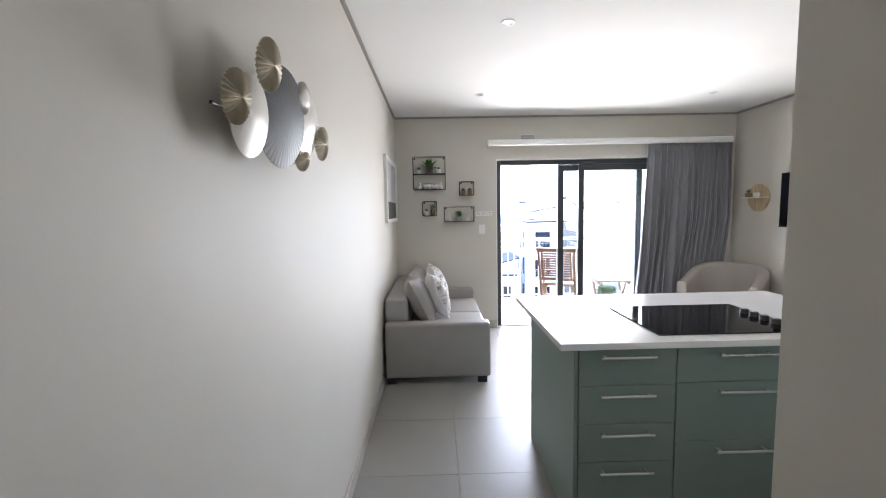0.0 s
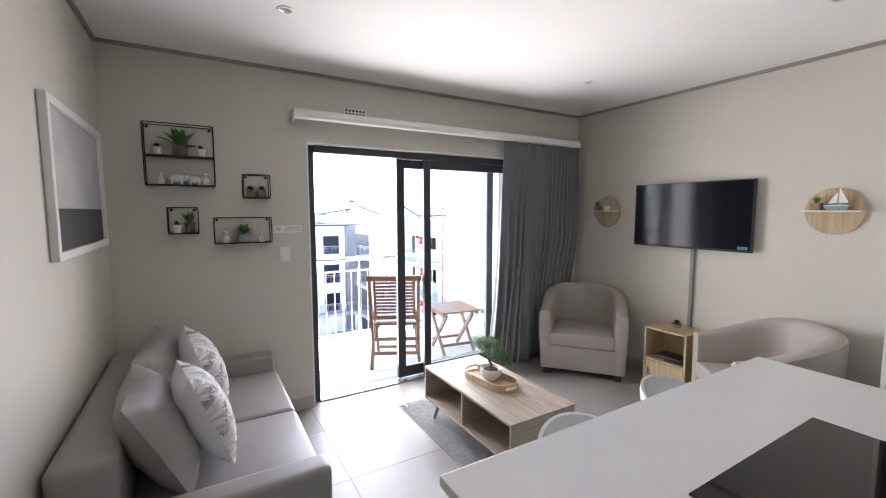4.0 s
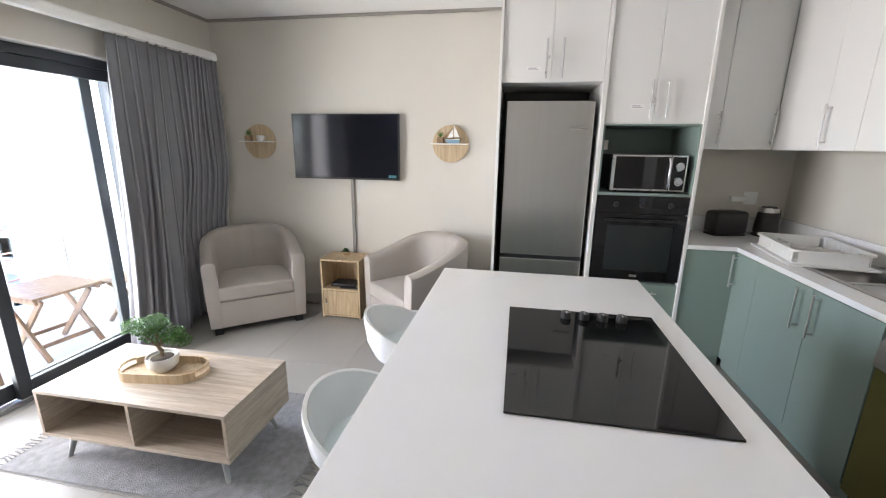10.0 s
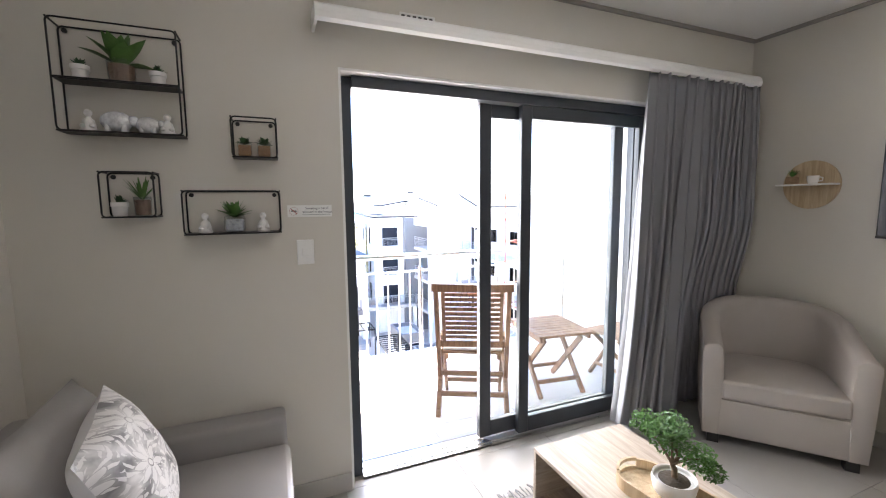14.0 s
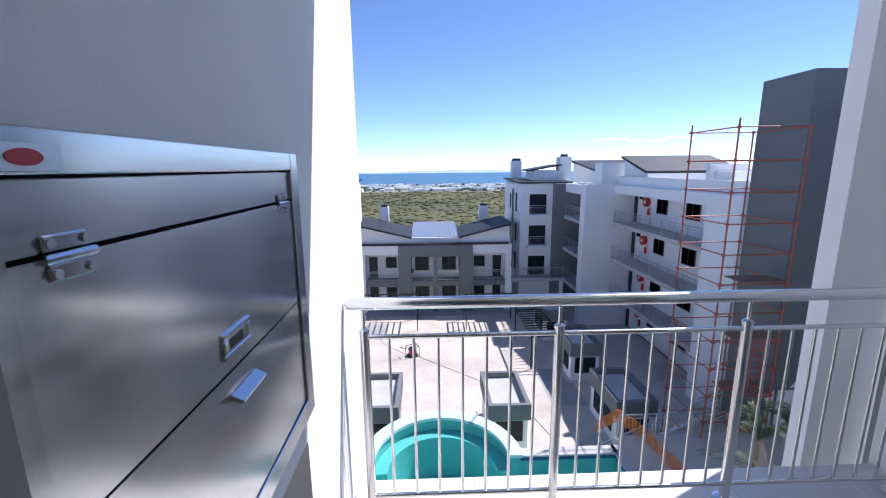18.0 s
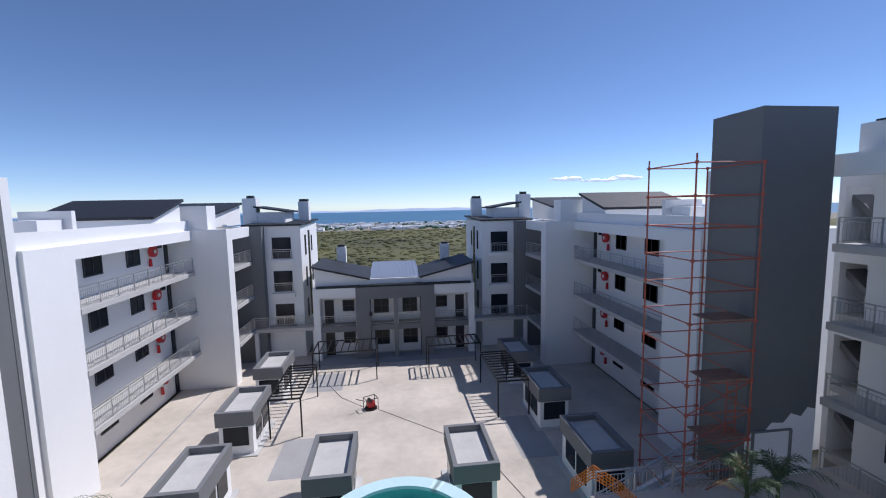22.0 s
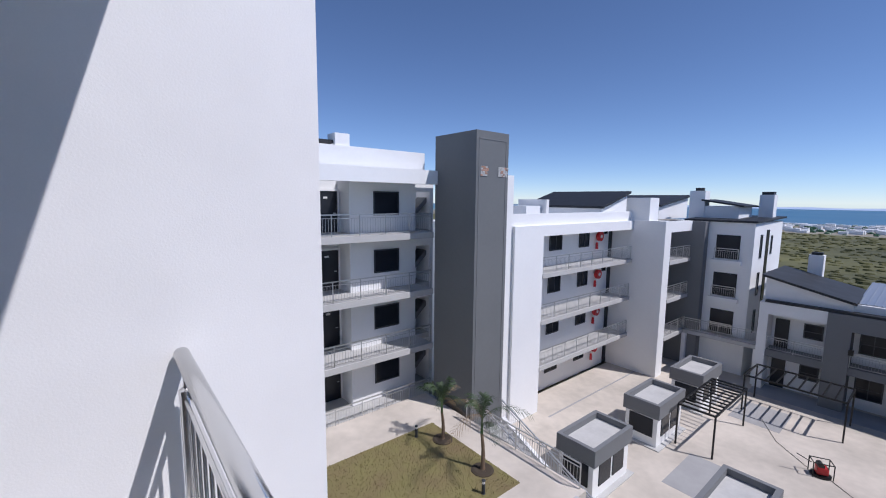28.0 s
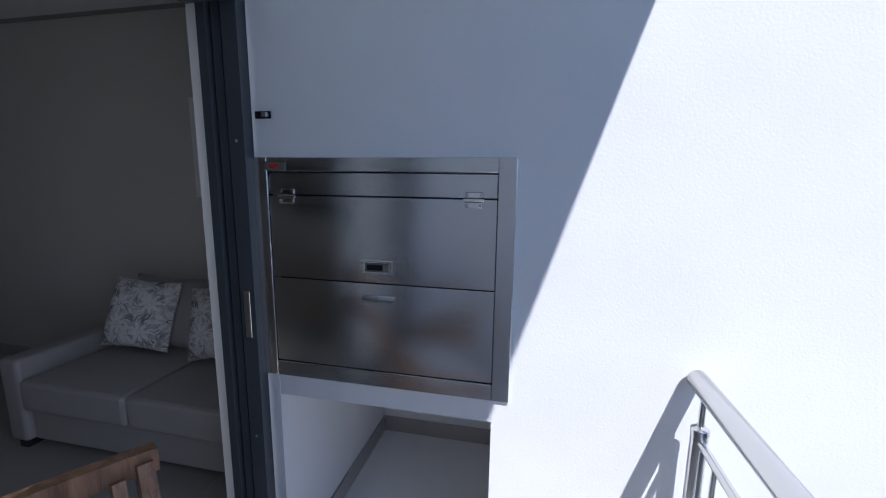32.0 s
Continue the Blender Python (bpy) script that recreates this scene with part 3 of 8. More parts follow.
def wing(side):
    """One long gallery block beside the courtyard; side -1 is at smaller x."""
    s = -side          # towards the courtyard
    X = lambda d: CX + side * d
    face, back = X(14.55), X(16.3)
    lit = "sunlit" if side < 0 else "shaded"
    far = thing("apartment_block", f"{lit} white four-storey gallery block with slate roofs", "building", pose(X(18), 34, G))
    P = lambda n, bm, m, p=far, l="": wpart(n, bm, m, p, l)

    def B(d0, y0, z0, d1, y1, z1, bm=None):
        xa, xb = sorted((X(d0), X(d1)))
        return box(bm or bmesh.new(), xa, y0, z0, xb, y1, z1)

    P("wall", B(16.3, 25.6, G, 24, 44, 0.0), PLASTERF)
    # Fin, fascia, pillar, end pier.
    P("fin", B(14.55, 25.4, G, 16.3, 28.05, 0.05), PLASTERF)
    P("fin", B(14.75, 23.3, G, 16.4, 25.4, 2.9), PLASTERF)
    P("fascia", B(14.55, 28.05, -0.62, 14.85, 39.3, 0.05), PLASTERF)
    P("soffit", B(14.85, 28.05, -0.2, 16.3, 39.3, 0.0), PLASTERF)
    P("pier", B(12.15, 39.25, G, 16.3, 40.3, 0.1), PLASTERF)
    P("fascia", B(12.15, 40.3, -0.75, 12.5, 44.2, 0.05), PLASTERF)
    P("gallery_wall", B(13.9, 40.3, G, 16.3, 44.2, 0.0), GREYF)
    P("pier", B(11.2, 44.2, G, 13.9, 45.0, 0.0), GREYF, far, "dark grey pier")
    P("beam", B(16.0, 28.05, -2.2, 16.3, 28.1, -2.1), PLASTERF)
    for k in range(4):
        z = G + ST * k
        top = z + ST
        if k:
            P("gallery_slab", B(14.5, 28.05, z - 0.28, 16.3, 39.3, z), SLAB)
            P("gallery_slab", B(12.1, 40.3, z - 0.28, 13.9, 44.2, z), SLAB)
            P("railing", railing(bmesh.new(), (X(14.6), 28.1, z), (X(14.6), 39.2, z)), GALV)
            P("railing", railing(bmesh.new(), (X(12.2), 40.35, z), (X(12.2), 44.2, z)), GALV)
        zw = z + (1.05 if k else 1.2)
        hw = 1.3 if k else 0.6
        for ya, yb in ((31.0, 32.4), (34.6, 35.9)):
            window_unit(far, X(16.28), ya, yb, zw, zw + hw, s)
        window_unit(far, X(16.28), 38.0, 38.5, z + 1.9, z + 2.4, s, cross=False)
        hose_reel(far, X(16.28), 37.2, z + 1.75, s)
        for yd in (38.8, 42.2):
            xd = X(16.28) if yd < 40 else X(13.88)
            xa, xb = sorted((xd, xd + s * 0.05))
            P("door", bx(xa, yd, z, xb, yd + 0.9, z + 2.1), DOORM)
        P("window", B(13.86, 40.7, z + 0.9, 13.9, 41.7, z + 2.2), WINM)
    # Parapets and roofs.
    P("parapet", B(14.85, 25.4, 0.05, 15.05, 44, 0.75), PLASTERF)
    P("parapet", B(14.95, 28.7, 0.75, 17.2, 28.95, 1.6), PLASTERF)
    P("upstand", B(15.3, 27.2, 0.05, 16.6, 28.6, 1.2), PLASTERF)
    P("upstand", B(13.5, 39.5, 0.05, 15.9, 41.0, 1.82), PLASTERF)
    # Slate roofs that rise towards the sea, on white gables.
    for ya, yb, za, zb in ((35.3, 39.3, 1.0, 2.15), (44.7, 51.2, 1.1, 2.02)):
        for da, db in ((15.15, 15.4), (21.6, 21.85)):
            x_ = min(X(da), X(db))
            P("gable", prism(bmesh.new(), [(ya + 0.2, 0.0), (yb - 0.15, 0.0), (yb - 0.15, zb - 0.02), (ya + 0.2, za + 0.04)], 0, 0.25, Matrix.Translation((x_, 0, 0)) @ pose(0, 0, 0, 90, 0, 90)), PLASTERF)
        P("clerestory", B(15.4, yb - 0.4, 0.0, 21.6, yb - 0.15, zb - 0.05), PLASTERF)
        P("kerb_wall", B(15.4, ya + 0.2, 0.0, 21.6, ya + 0.45, za), PLASTERF)
        lo, hi = sorted((X(14.9), X(22.1)))
        mono_roof("roof", far, lo, ya, hi, yb, za, zb, "y", ROOFM, 0.18)
    lo, hi = sorted((X(9.5), X(12.6)))
    mono_roof("roof", far, lo, 47.0, hi, 51.0, 1.65 if side < 0 else 1.15, 1.15 if side < 0 else 1.65, "x", ROOFM)
    P("upper_wall", B(9.9, 47.3, 0.0, 12.4, 50.7, 1.2), PLASTERF)
    ch = P("chimney", B(12.4, 47.2, 0, 13.6, 48.3, 2.5), PLASTERF)
    P("cowl", tube(bmesh.new(), (X(13.0), 47.75, 2.5), (X(13.0), 47.75, 2.75), 0.35, n=14), ROOFM, ch)
    # End block.
    P("end_wall", B(8.15, 45.0, G, 13.9, 53.0, 0.0), PLASTERF)
    lo, hi = sorted((X(7.95), X(13.0)))
    mono_roof("roof", far, lo, 44.8, hi, 53.2, 0.02, 0.25, "y", ROOFM)
    ch = P("chimney", B(8.4, 50.6, 0.1, 9.4, 51.6, 2.2), PLASTERF)
    P("cowl", B(8.5, 50.7, 2.2, 9.3, 51.5, 2.45), ROOFM, ch)
    for k in range(1, 4):
        z = G + ST * k
        xa, xb = sorted((X(9.0), X(10.6)))
        w = P("window", bx(xa, 44.97, z + 0.1, xb, 45.02, z + 1.95), WINM)
        P("balcony_ledge", bx(xa - 0.2, 44.6, z - 0.35, xb + 0.2, 45.0, z), PLASTERF)
        P("railing", railing(bmesh.new(), (xa, 44.7, z), (xb, 44.7, z), 0.9), GALV)
        window_unit(far, X(8.15), 46.6, 47.1, z + 0.2, z + 2.0, s, cross=False)
        window_unit(far, X(8.15), 49.6, 50.0, z + 0.3, z + 1.8, s, cross=False)
    P("tall_window", B(8.1, 48.2, G + 3, 8.15, 48.9, -0.6), WINM)
    # Bridge to the low building.
    z = G + ST
    P("bridge", B(6.9, 43.9, z - 0.3, 12.2, 45.0, z), SLAB)
    P("railing", railing(bmesh.new(), (X(12.2), 43.95, z), (X(7.1), 43.95, z)), GALV)
    P("column", B(11.9, 43.9, G, 12.2, 44.2, z - 0.3), PLASTERF)
    P("column", B(7.0, 43.9, G, 7.3, 44.2, z - 0.3), PLASTERF)

    # Near block with a stair tower.
    near = thing("apartment_block", f"{lit} white gallery block with balustraded walkways", "building", pose(X(19), 14, DECK))
    Q = lambda n, bm, m, l="": wpart(n, bm, m, near, l)
    Q("wall", B(19.3, 4.0, G, 26, 22.2, 2.6), PLASTERF)
    for ya, yb in ((4.0, 9.1), (11.0, 15.06), (16.94, 20.95), (21.95, 22.2)):
        Q("wall_pier", B(18.0, ya, G, 19.3, yb, 2.6), PLASTERF)
    Q("fascia", B(16.1, 4.0, 2.3, 16.45, 21.0, 3.0 if side < 0 else 3.1), PLASTERF)
    Q("soffit", B(16.45, 4.0, 2.5, 18.0, 21.0, 2.7), PLASTERF)
    Q("parapet", B(16.7, 4.0, 2.7, 17.0, 20.6, 3.9 if side < 0 else 4.15), PLASTERF)
    if side > 0:
        Q("parapet_cap", B(16.66, 4.0, 4.15, 17.04, 20.1, 4.21), ROOFM)
    lo, hi = sorted((X(17.0), X(24)))
    mono_roof("roof", near, lo, 4.0, hi, 16.1, 3.75 if side < 0 else 4.0, 4.0 if side < 0 else 3.75, "x", ROOFM)
    Q("upstand", B(16.8, 15.7, 3.0, 17.6, 16.4, 4.45), PLASTERF)
    for k in range(4):
        z = -0.2 - 3.03 * k
        if k < 3:
            Q("gallery_slab", B(16.4, 4.0, z - 0.3, 18.0, 21.0, z), SLAB)
        Q("railing", railing(bmesh.new(), (X(16.5), 4.1, z), (X(16.5), 20.9, z)), GALV)
        window_unit(near, X(17.98), 18.3, 19.8, z + 0.9, z + 2.1, s, cross=False)
        for y0 in (15.62, 9.65):
            Q("alcove_slab", B(18.0, y0 - 0.55, z - 0.3, 19.3, y0 + 1.32, z), SLAB)
            xa, xb = sorted((X(19.28), X(19.23)))
            d_ = Q("door", bx(xa, y0, z, xb, y0 + 1.25, z + 2.1), DOORM)
            xa, xb = sorted((X(19.29), X(19.16)))
            fr_ = bmesh.new()
            box(fr_, xa, y0 - 0.12, z, xb, y0, z + 2.2)
            box(fr_, xa, y0 + 1.25, z, xb, y0 + 1.37, z + 2.2)
            box(fr_, xa, y0, z + 2.1, xb, y0 + 1.25, z + 2.2)
            wpart("door_frame", fr_, PLASTERF, d_)
            xa, xb = sorted((X(19.23), X(19.21)))
            wpart("door_handle", bx(xa, y0 + 1.02, z + 0.95, xb, y0 + 1.16, z + 1.0), SATIN, d_)
            wpart("number_plate", bx(xa, y0 + 0.5, z + 1.72, xb, y0 + 0.72, z + 1.82), POT, d_)
            for zz in (0.7, 1.35):
                wpart("glazed_slot", bx(xa, y0 + 0.1, z + zz, xb, y0 + 0.22, z + zz + 0.5), GALV, d_)
        Q("stair_landing", B(18.0, 20.95, z - 0.3, 19.3, 21.95, z), SLAB)
        Q("stair_lintel", B(18.0, 20.95, z + 2.15, 18.2, 21.95, z + 2.73), PLASTERF)
        Q("stair_flight", bar(bmesh.new(), (X(18.75), 20.9, z + 0.75), (X(18.75), 22.0, z + 1.75), 0.9, 0.24), GREYF)
    Q("base", B(16.0, 4.0, G, 18.0, 21.0, -0.2 - 3.03 * 3), SLAB)

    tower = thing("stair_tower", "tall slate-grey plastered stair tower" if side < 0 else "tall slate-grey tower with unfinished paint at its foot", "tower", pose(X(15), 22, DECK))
    ya, yb = (21.0, 23.2) if side < 0 else (20.6, 22.9)
    if side < 0:
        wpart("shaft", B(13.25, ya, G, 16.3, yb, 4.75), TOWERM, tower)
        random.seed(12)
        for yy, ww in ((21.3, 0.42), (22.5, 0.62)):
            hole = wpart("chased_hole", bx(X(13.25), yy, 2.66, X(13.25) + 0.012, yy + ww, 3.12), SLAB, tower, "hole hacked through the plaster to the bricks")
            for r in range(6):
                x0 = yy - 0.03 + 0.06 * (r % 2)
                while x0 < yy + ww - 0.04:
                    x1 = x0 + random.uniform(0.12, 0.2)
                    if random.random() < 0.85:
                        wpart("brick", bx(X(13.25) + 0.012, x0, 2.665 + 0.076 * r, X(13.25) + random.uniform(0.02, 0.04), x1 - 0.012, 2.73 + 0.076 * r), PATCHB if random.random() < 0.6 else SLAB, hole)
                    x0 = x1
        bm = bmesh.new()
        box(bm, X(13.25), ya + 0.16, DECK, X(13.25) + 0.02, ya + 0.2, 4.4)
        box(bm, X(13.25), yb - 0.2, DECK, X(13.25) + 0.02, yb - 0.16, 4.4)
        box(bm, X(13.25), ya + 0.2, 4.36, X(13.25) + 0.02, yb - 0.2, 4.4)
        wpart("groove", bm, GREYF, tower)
    else:
        wpart("shaft", B(12.8, ya, G, 15.75, yb, 4.75), TOWERM, tower)
        random.seed(5)
        pts = [(0.0, 0.0), (2.95, 0.0), (2.95, 2.6), (2.6, 2.7), (2.35, 2.35), (1.9, 2.5), (1.6, 2.15), (1.1, 2.2), (0.8, 1.85), (0.3, 1.9), (0.0, 1.5)]
        bm = prism(bmesh.new(), pts, 0, 0.012, Matrix.Translation((CX + 12.8, ya - 0.001, DECK)) @ pose(0, 0, 0, 90, 0, 0))
        wpart("bare_plaster", bm, PLASTERF, tower, "unpainted white plaster with a ragged edge")
        bm = bmesh.new()
        bar(bm, (CX + 13.1, ya - 0.05, DECK), (CX + 13.1, ya - 0.05, DECK + 1.9), 0.08, 0.06)
        bar(bm, (CX + 13.1, ya - 0.05, DECK + 1.9), (CX + 14.7, ya - 0.05, DECK + 1.9), 0.08, 0.06)
        bar(bm, (CX + 14.7, ya - 0.05, DECK), (CX + 14.7, ya - 0.05, DECK + 1.9), 0.08, 0.06)
        wpart("door_surround", bm, GREYF, tower)


wing(-1)
wing(1)


def low_building():
    y = 43.55
    ob = thing("apartment_house", "low white and grey two-storey house block between the wings", "building", pose(CX, y, G))
    P = lambda n, bm, m, p=ob, l="": wpart(n, bm, m, p, l)
    x0, x1 = CX - 7.1, CX + 7.1
    zt = G + 2 * ST + 0.45
    P("wall", bx(x0 + 0.35, y + 1.4, G, x1 - 0.35, y + 10, zt), PLASTERF)
    P("pier", bx(x0, y, G, x0 + 0.55, y + 1.4, zt), PLASTERF)
    P("pier", bx(x1 - 0.55, y, G, x1, y + 1.4, zt), PLASTERF)
    P("fascia", bx(x0 + 0.55, y, zt - 0.85, CX - 3.45, y + 0.3, zt), PLASTERF)
    P("fascia", bx(CX + 3.45, y, zt - 0.85, x1 - 0.55, y + 0.3, zt), PLASTERF)
    P("soffit", bx(x0 + 0.55, y + 0.3, zt - 0.5, x1 - 0.55, y + 1.4, zt), PLASTERF)
    # Grey frame in the middle.
    P("grey_frame", bx(CX - 3.45, y - 0.15, zt - 1.05, CX + 3.45, y + 0.4, zt - 0.02), GREYF)
    for xa, xb in ((CX - 3.45, CX - 2.25), (CX - 0.17, CX + 0.17), (CX + 2.25, CX + 3.45)):
        P("grey_pier", bx(xa, y - 0.15, G, xb, y + 1.4, zt - 1.05), GREYF)
    P("gallery_slab", bx(x0 + 0.55, y + 0.05, G + ST - 0.5, x1 - 0.55, y + 1.4, G + ST), GREYF)
    P("dark_band", bx(x0 + 0.3, y - 0.05, zt, x1 - 0.3, y + 9, zt + 0.16), ROOFM)
    for k in range(2):
        z = G + ST * k
        for sx in (-1, 1):
            a, b = sorted((CX + sx * 5.55, CX + sx * 6.35))
            P("door", bx(a, y + 1.33, z, b, y + 1.4, z + 2.1), DOORM)
            a, b = sorted((CX + sx * 3.75, CX + sx * 4.75))
            window_y(ob, y + 1.38, a, b, z + 1.05, z + 2.05, 0)
            a, b = sorted((CX + sx * 0.65, CX + sx * 1.95))
            window_y(ob, y + 1.38, a, b, z + 0.75, z + 2.15, 1)
    for a, b in ((x0 + 0.55, CX - 3.45), (CX - 2.25, CX - 0.17), (CX + 0.17, CX + 2.25), (CX + 3.45, x1 - 0.55)):
        P("railing", railing(bmesh.new(), (a + 0.03, y + 0.1, G + ST), (b - 0.03, y + 0.1, G + ST), 0.95), GALV)
    # Gables, roofs, parapet, chimneys.
    for sx in (-1, 1):
        out = [(sx * 2.35, 0.16), (sx * 6.95, 0.16), (sx * 6.95, 1.75), (sx * 2.35, 0.6)]
        P("gable", prism(bmesh.new(), out if sx < 0 else out[::-1], 0, 0.35, Matrix.Translation((CX, y + 0.75, zt)) @ pose(0, 0, 0, 90, 0, 0)), PLASTERF)
        lo, hi = sorted((CX + sx * 2.2, CX + sx * 7.15))
        mono_roof("roof", ob, lo, y + 0.1, hi, y + 6.5, zt + (1.8 if sx < 0 else 0.6), zt + (0.6 if sx < 0 else 1.8), "x", ROOFM, 0.16)
        ch = P("chimney", bx(CX + sx * 5.3 - 0.45, y + 6.5, zt, CX + sx * 5.3 + 0.45, y + 7.3, zt + 3.0), PLASTERF)
        P("cowl", bx(CX + sx * 5.3 - 0.33, y + 6.6, zt + 3.0, CX + sx * 5.3 + 0.33, y + 7.2, zt + 3.2), ROOFM, ch)
    P("parapet", bx(CX - 2.35, y + 0.6, zt + 0.16, CX + 2.35, y + 0.8, zt + 0.62), PLASTERF)
    mono_roof("zinc_roof", ob, CX - 2.3, y + 1.0, CX + 2.3, y + 9, zt + 0.5, zt + 0.9, "y", ROOFZ)
    bm = bmesh.new()
    for k in range(14):
        xx = CX - 2.2 + 4.4 * k / 13
        bar(bm, (xx, y + 1.0, zt + 0.66), (xx, y + 9, zt + 1.06), 0.05, 0.05)
    P("roof_rib", bm, ROOFZ)
    P("wall_lamp", bx(CX - 3.5 + 1.2, y - 0.3, G + ST + 0.9, CX - 3.25 + 1.2, y - 0.15, G + ST + 1.25), BLACKM)


low_building()


def kiosk(x, y0, y1, shaded=False):
    """A low flat-roofed service box with a grey parapet."""
    x0, x1, top = x - 1.0, x + 1.0, G + 2.5
    ob = thing("service_kiosk", "small flat-roofed white kiosk with a grey parapet in the courtyard", "kiosk", pose(x, (y0 + y1) / 2, G), "courtyard kiosks")
    wpart("body", bx(x0 + 0.12, y0 + 0.12, G, x1 - 0.12, y1 - 0.12, top - 0.75), PLASTERF, ob)
    wpart("plinth", bx(x0 - 0.15, y0 - 0.15, G, x1 + 0.15, y1 + 0.15, G + 0.06), SLAB, ob)
    wpart("roof_deck", bx(x0 + 0.2, y0 + 0.2, top - 0.75, x1 - 0.2, y1 - 0.2, top - 0.3), DECKM, ob, "pale cement roof deck")
    for a in ((x0, y0, x1, y0 + 0.2), (x0, y1 - 0.2, x1, y1), (x0, y0 + 0.2, x0 + 0.2, y1 - 0.2), (x1 - 0.2, y0 + 0.2, x1, y1 - 0.2)):
        wpart("parapet", bx(a[0], a[1], top - 0.8, a[2], a[3], top), GREYF, ob, "grey plaster parapet")
    wpart("opening", bx(x0 + 0.35, y0 + 0.08, G + 0.55, x1 - 0.35, y0 + 0.15, G + 1.6), WINM, ob)
    for s, xx in ((-1, x0 + 0.12), (1, x1 - 0.12)):
        for k in range(2):
            ya = y0 + 0.5 + k * (y1 - y0 - 1.0) / 2
            xa, xb = sorted((xx, xx + s * 0.04))
            wpart("opening", bx(xa, ya + 0.1, G + 0.55, xb, ya + (y1 - y0 - 1.0) / 2 - 0.1, G + 1.6), WINM, ob)
    return ob


for kx in (-6.85, 11.2):
    for ky in (23.4, 29.8, 36.0):
        kiosk(kx, ky, ky + 3.4)
kiosk(-1.05, 23.5, 26.9)
kiosk(5.15, 23.4, 26.75)


def pergola(x0, y0, x1, y1, along, n):
    ob = thing("pergola", "dark steel pergola frame standing on the courtyard paving", "pergola", pose((x0 + x1) / 2, (y0 + y1) / 2, G), "courtyard pergolas")
    h = 2.35
    for x in (x0, x1):
        for y in (y0, y1):
            wpart("post", bx(x - 0.04, y - 0.04, G, x + 0.04, y + 0.04, G + h), BLACKM, ob)
    for a, b in (((x0, y0), (x1, y0)), ((x0, y1), (x1, y1)), ((x0, y0), (x0, y1)), ((x1, y0), (x1, y1))):
        wpart("beam", bar(bmesh.new(), (*a, G + h), (*b, G + h), 0.09, 0.09), BLACKM, ob)
    for k in range(1, n):
        if along == "x":
            x = x0 + (x1 - x0) * k / n
            wpart("slat", bar(bmesh.new(), (x, y0, G + h + 0.02), (x, y1, G + h + 0.02), 0.07, 0.07), BLACKM, ob)
        else:
            y = y0 + (y1 - y0) * k / n
            wpart("slat", bar(bmesh.new(), (x0, y, G + h + 0.02), (x1, y, G + h + 0.02), 0.07, 0.07), BLACKM, ob)
    return ob


pergola(-4.4, 38.8, 0.4, 41.6, "x", 9)
pergola(4.5, 39.0, 8.7, 41.2, "x", 9)
pergola(8.2, 31.6, 10.2, 36.8, "y", 11)
pergola(-5.5, 31.3, -3.7, 36.5, "y", 11)


# Ground, courtyard and deck.
struct("ground", bx(-2600, -40, G - 0.6, 2600, 62, G - 0.3), SAND, "bare sandy ground round the estate", "ground")


def sheet(name, x0, x1, ys, zs, m, label, cat):
    """A strip of land that runs through heights zs at depths ys."""
    b = bmesh.new()
    rows_ = [[b.verts.new((x, y, z)) for x in (x0, (x0 + x1) / 2, x1)] for y, z in zip(ys, zs)]
    for p, q in zip(rows_, rows_[1:]):
        for k in range(2):
            b.faces.new((p[k], p[k + 1], q[k + 1], q[k]))
    return struct(name, b, m, label, cat)


SY_, SZ_ = (60, 75, 130, 260, 480, 800), (G - 0.35, G - 2.5, G - 9, G - 18, G - 25, G - 31)
sheet("ground_scrub", -1800, 1800, SY_, SZ_, SCRUB, "olive scrubland with pale grass patches", "scrub")
sheet("ground_town", -1800, 1800, (799, 1000, 1300), (G - 30.9, G - 33, G - 37), SAND, "pale ground under the distant town", "ground")
struct("water", bx(-4900, 1270, G - 38, 4900, 4600, G - 36.8), SEA, "blue sea reaching the horizon", "water")
struct("pavement", bx(-14, 20.9, G - 0.3, 18.2, 46, G), PAVE, "pale cement screed of the courtyard")
for px, py, pw, pd in ((-4.6, 27.4, 2.4, 3.6), (8.4, 27.2, 2.0, 4.4), (-4.7, 37.2, 2.6, 3.2)):
    struct("pavement_patch", bx(px, py, G, px + pw, py + pd, G + 0.006), PAVEG, "grey cement patch in the courtyard screed", "pavement")
struct("pavement_joint", bx(-11.7, 28.1, G, -11.58, 39.4, G + 0.006), PAVEG, "dark joint along the paved strip by the gallery block", "pavement")
struct("pavement_apron", bx(CX - 7, 42.2, G, CX + 7, 44.6, G + 0.008), PAVEG, "grey apron in front of the low house", "pavement")

# Upper deck with lawn, pool and stairs.
bm = bmesh.new()
PX0, PX1, PY0, PY1 = -4.6, 8.75, 13.0, 20.0
box(bm, -14.5, 4.0, G, PX0, 20.6, DECK)
box(bm, PX1, 4.0, G, 18.6, 20.6, DECK)
box(bm, PX0, 4.0, G, PX1, PY0, DECK)
struct("pavement_deck", bm, PAVE, "pale paved deck round the pool and lawn", "pavement")
struct("ground_lawn", bx(-11.8, 9.0, DECK, -6.4, 19.0, DECK + 0.03), LAWN, "sunburnt patchy lawn with two palms", "lawn")
random.seed(11)
bm = bmesh.new()
for k in range(5000):
    x, y = random.uniform(-11.8, -6.4), random.uniform(12.0, 19.0)
    a, h = random.uniform(0, 6.28), random.uniform(0.03, 0.08)
    c, s_ = math.cos(a) * 0.015, math.sin(a) * 0.015
    v = [bm.verts.new((x - c, y - s_, DECK + 0.03)), bm.verts.new((x + c, y + s_, DECK + 0.03)), bm.verts.new((x + s_, y - c, DECK + 0.03 + h))]
    bm.faces.new(v)
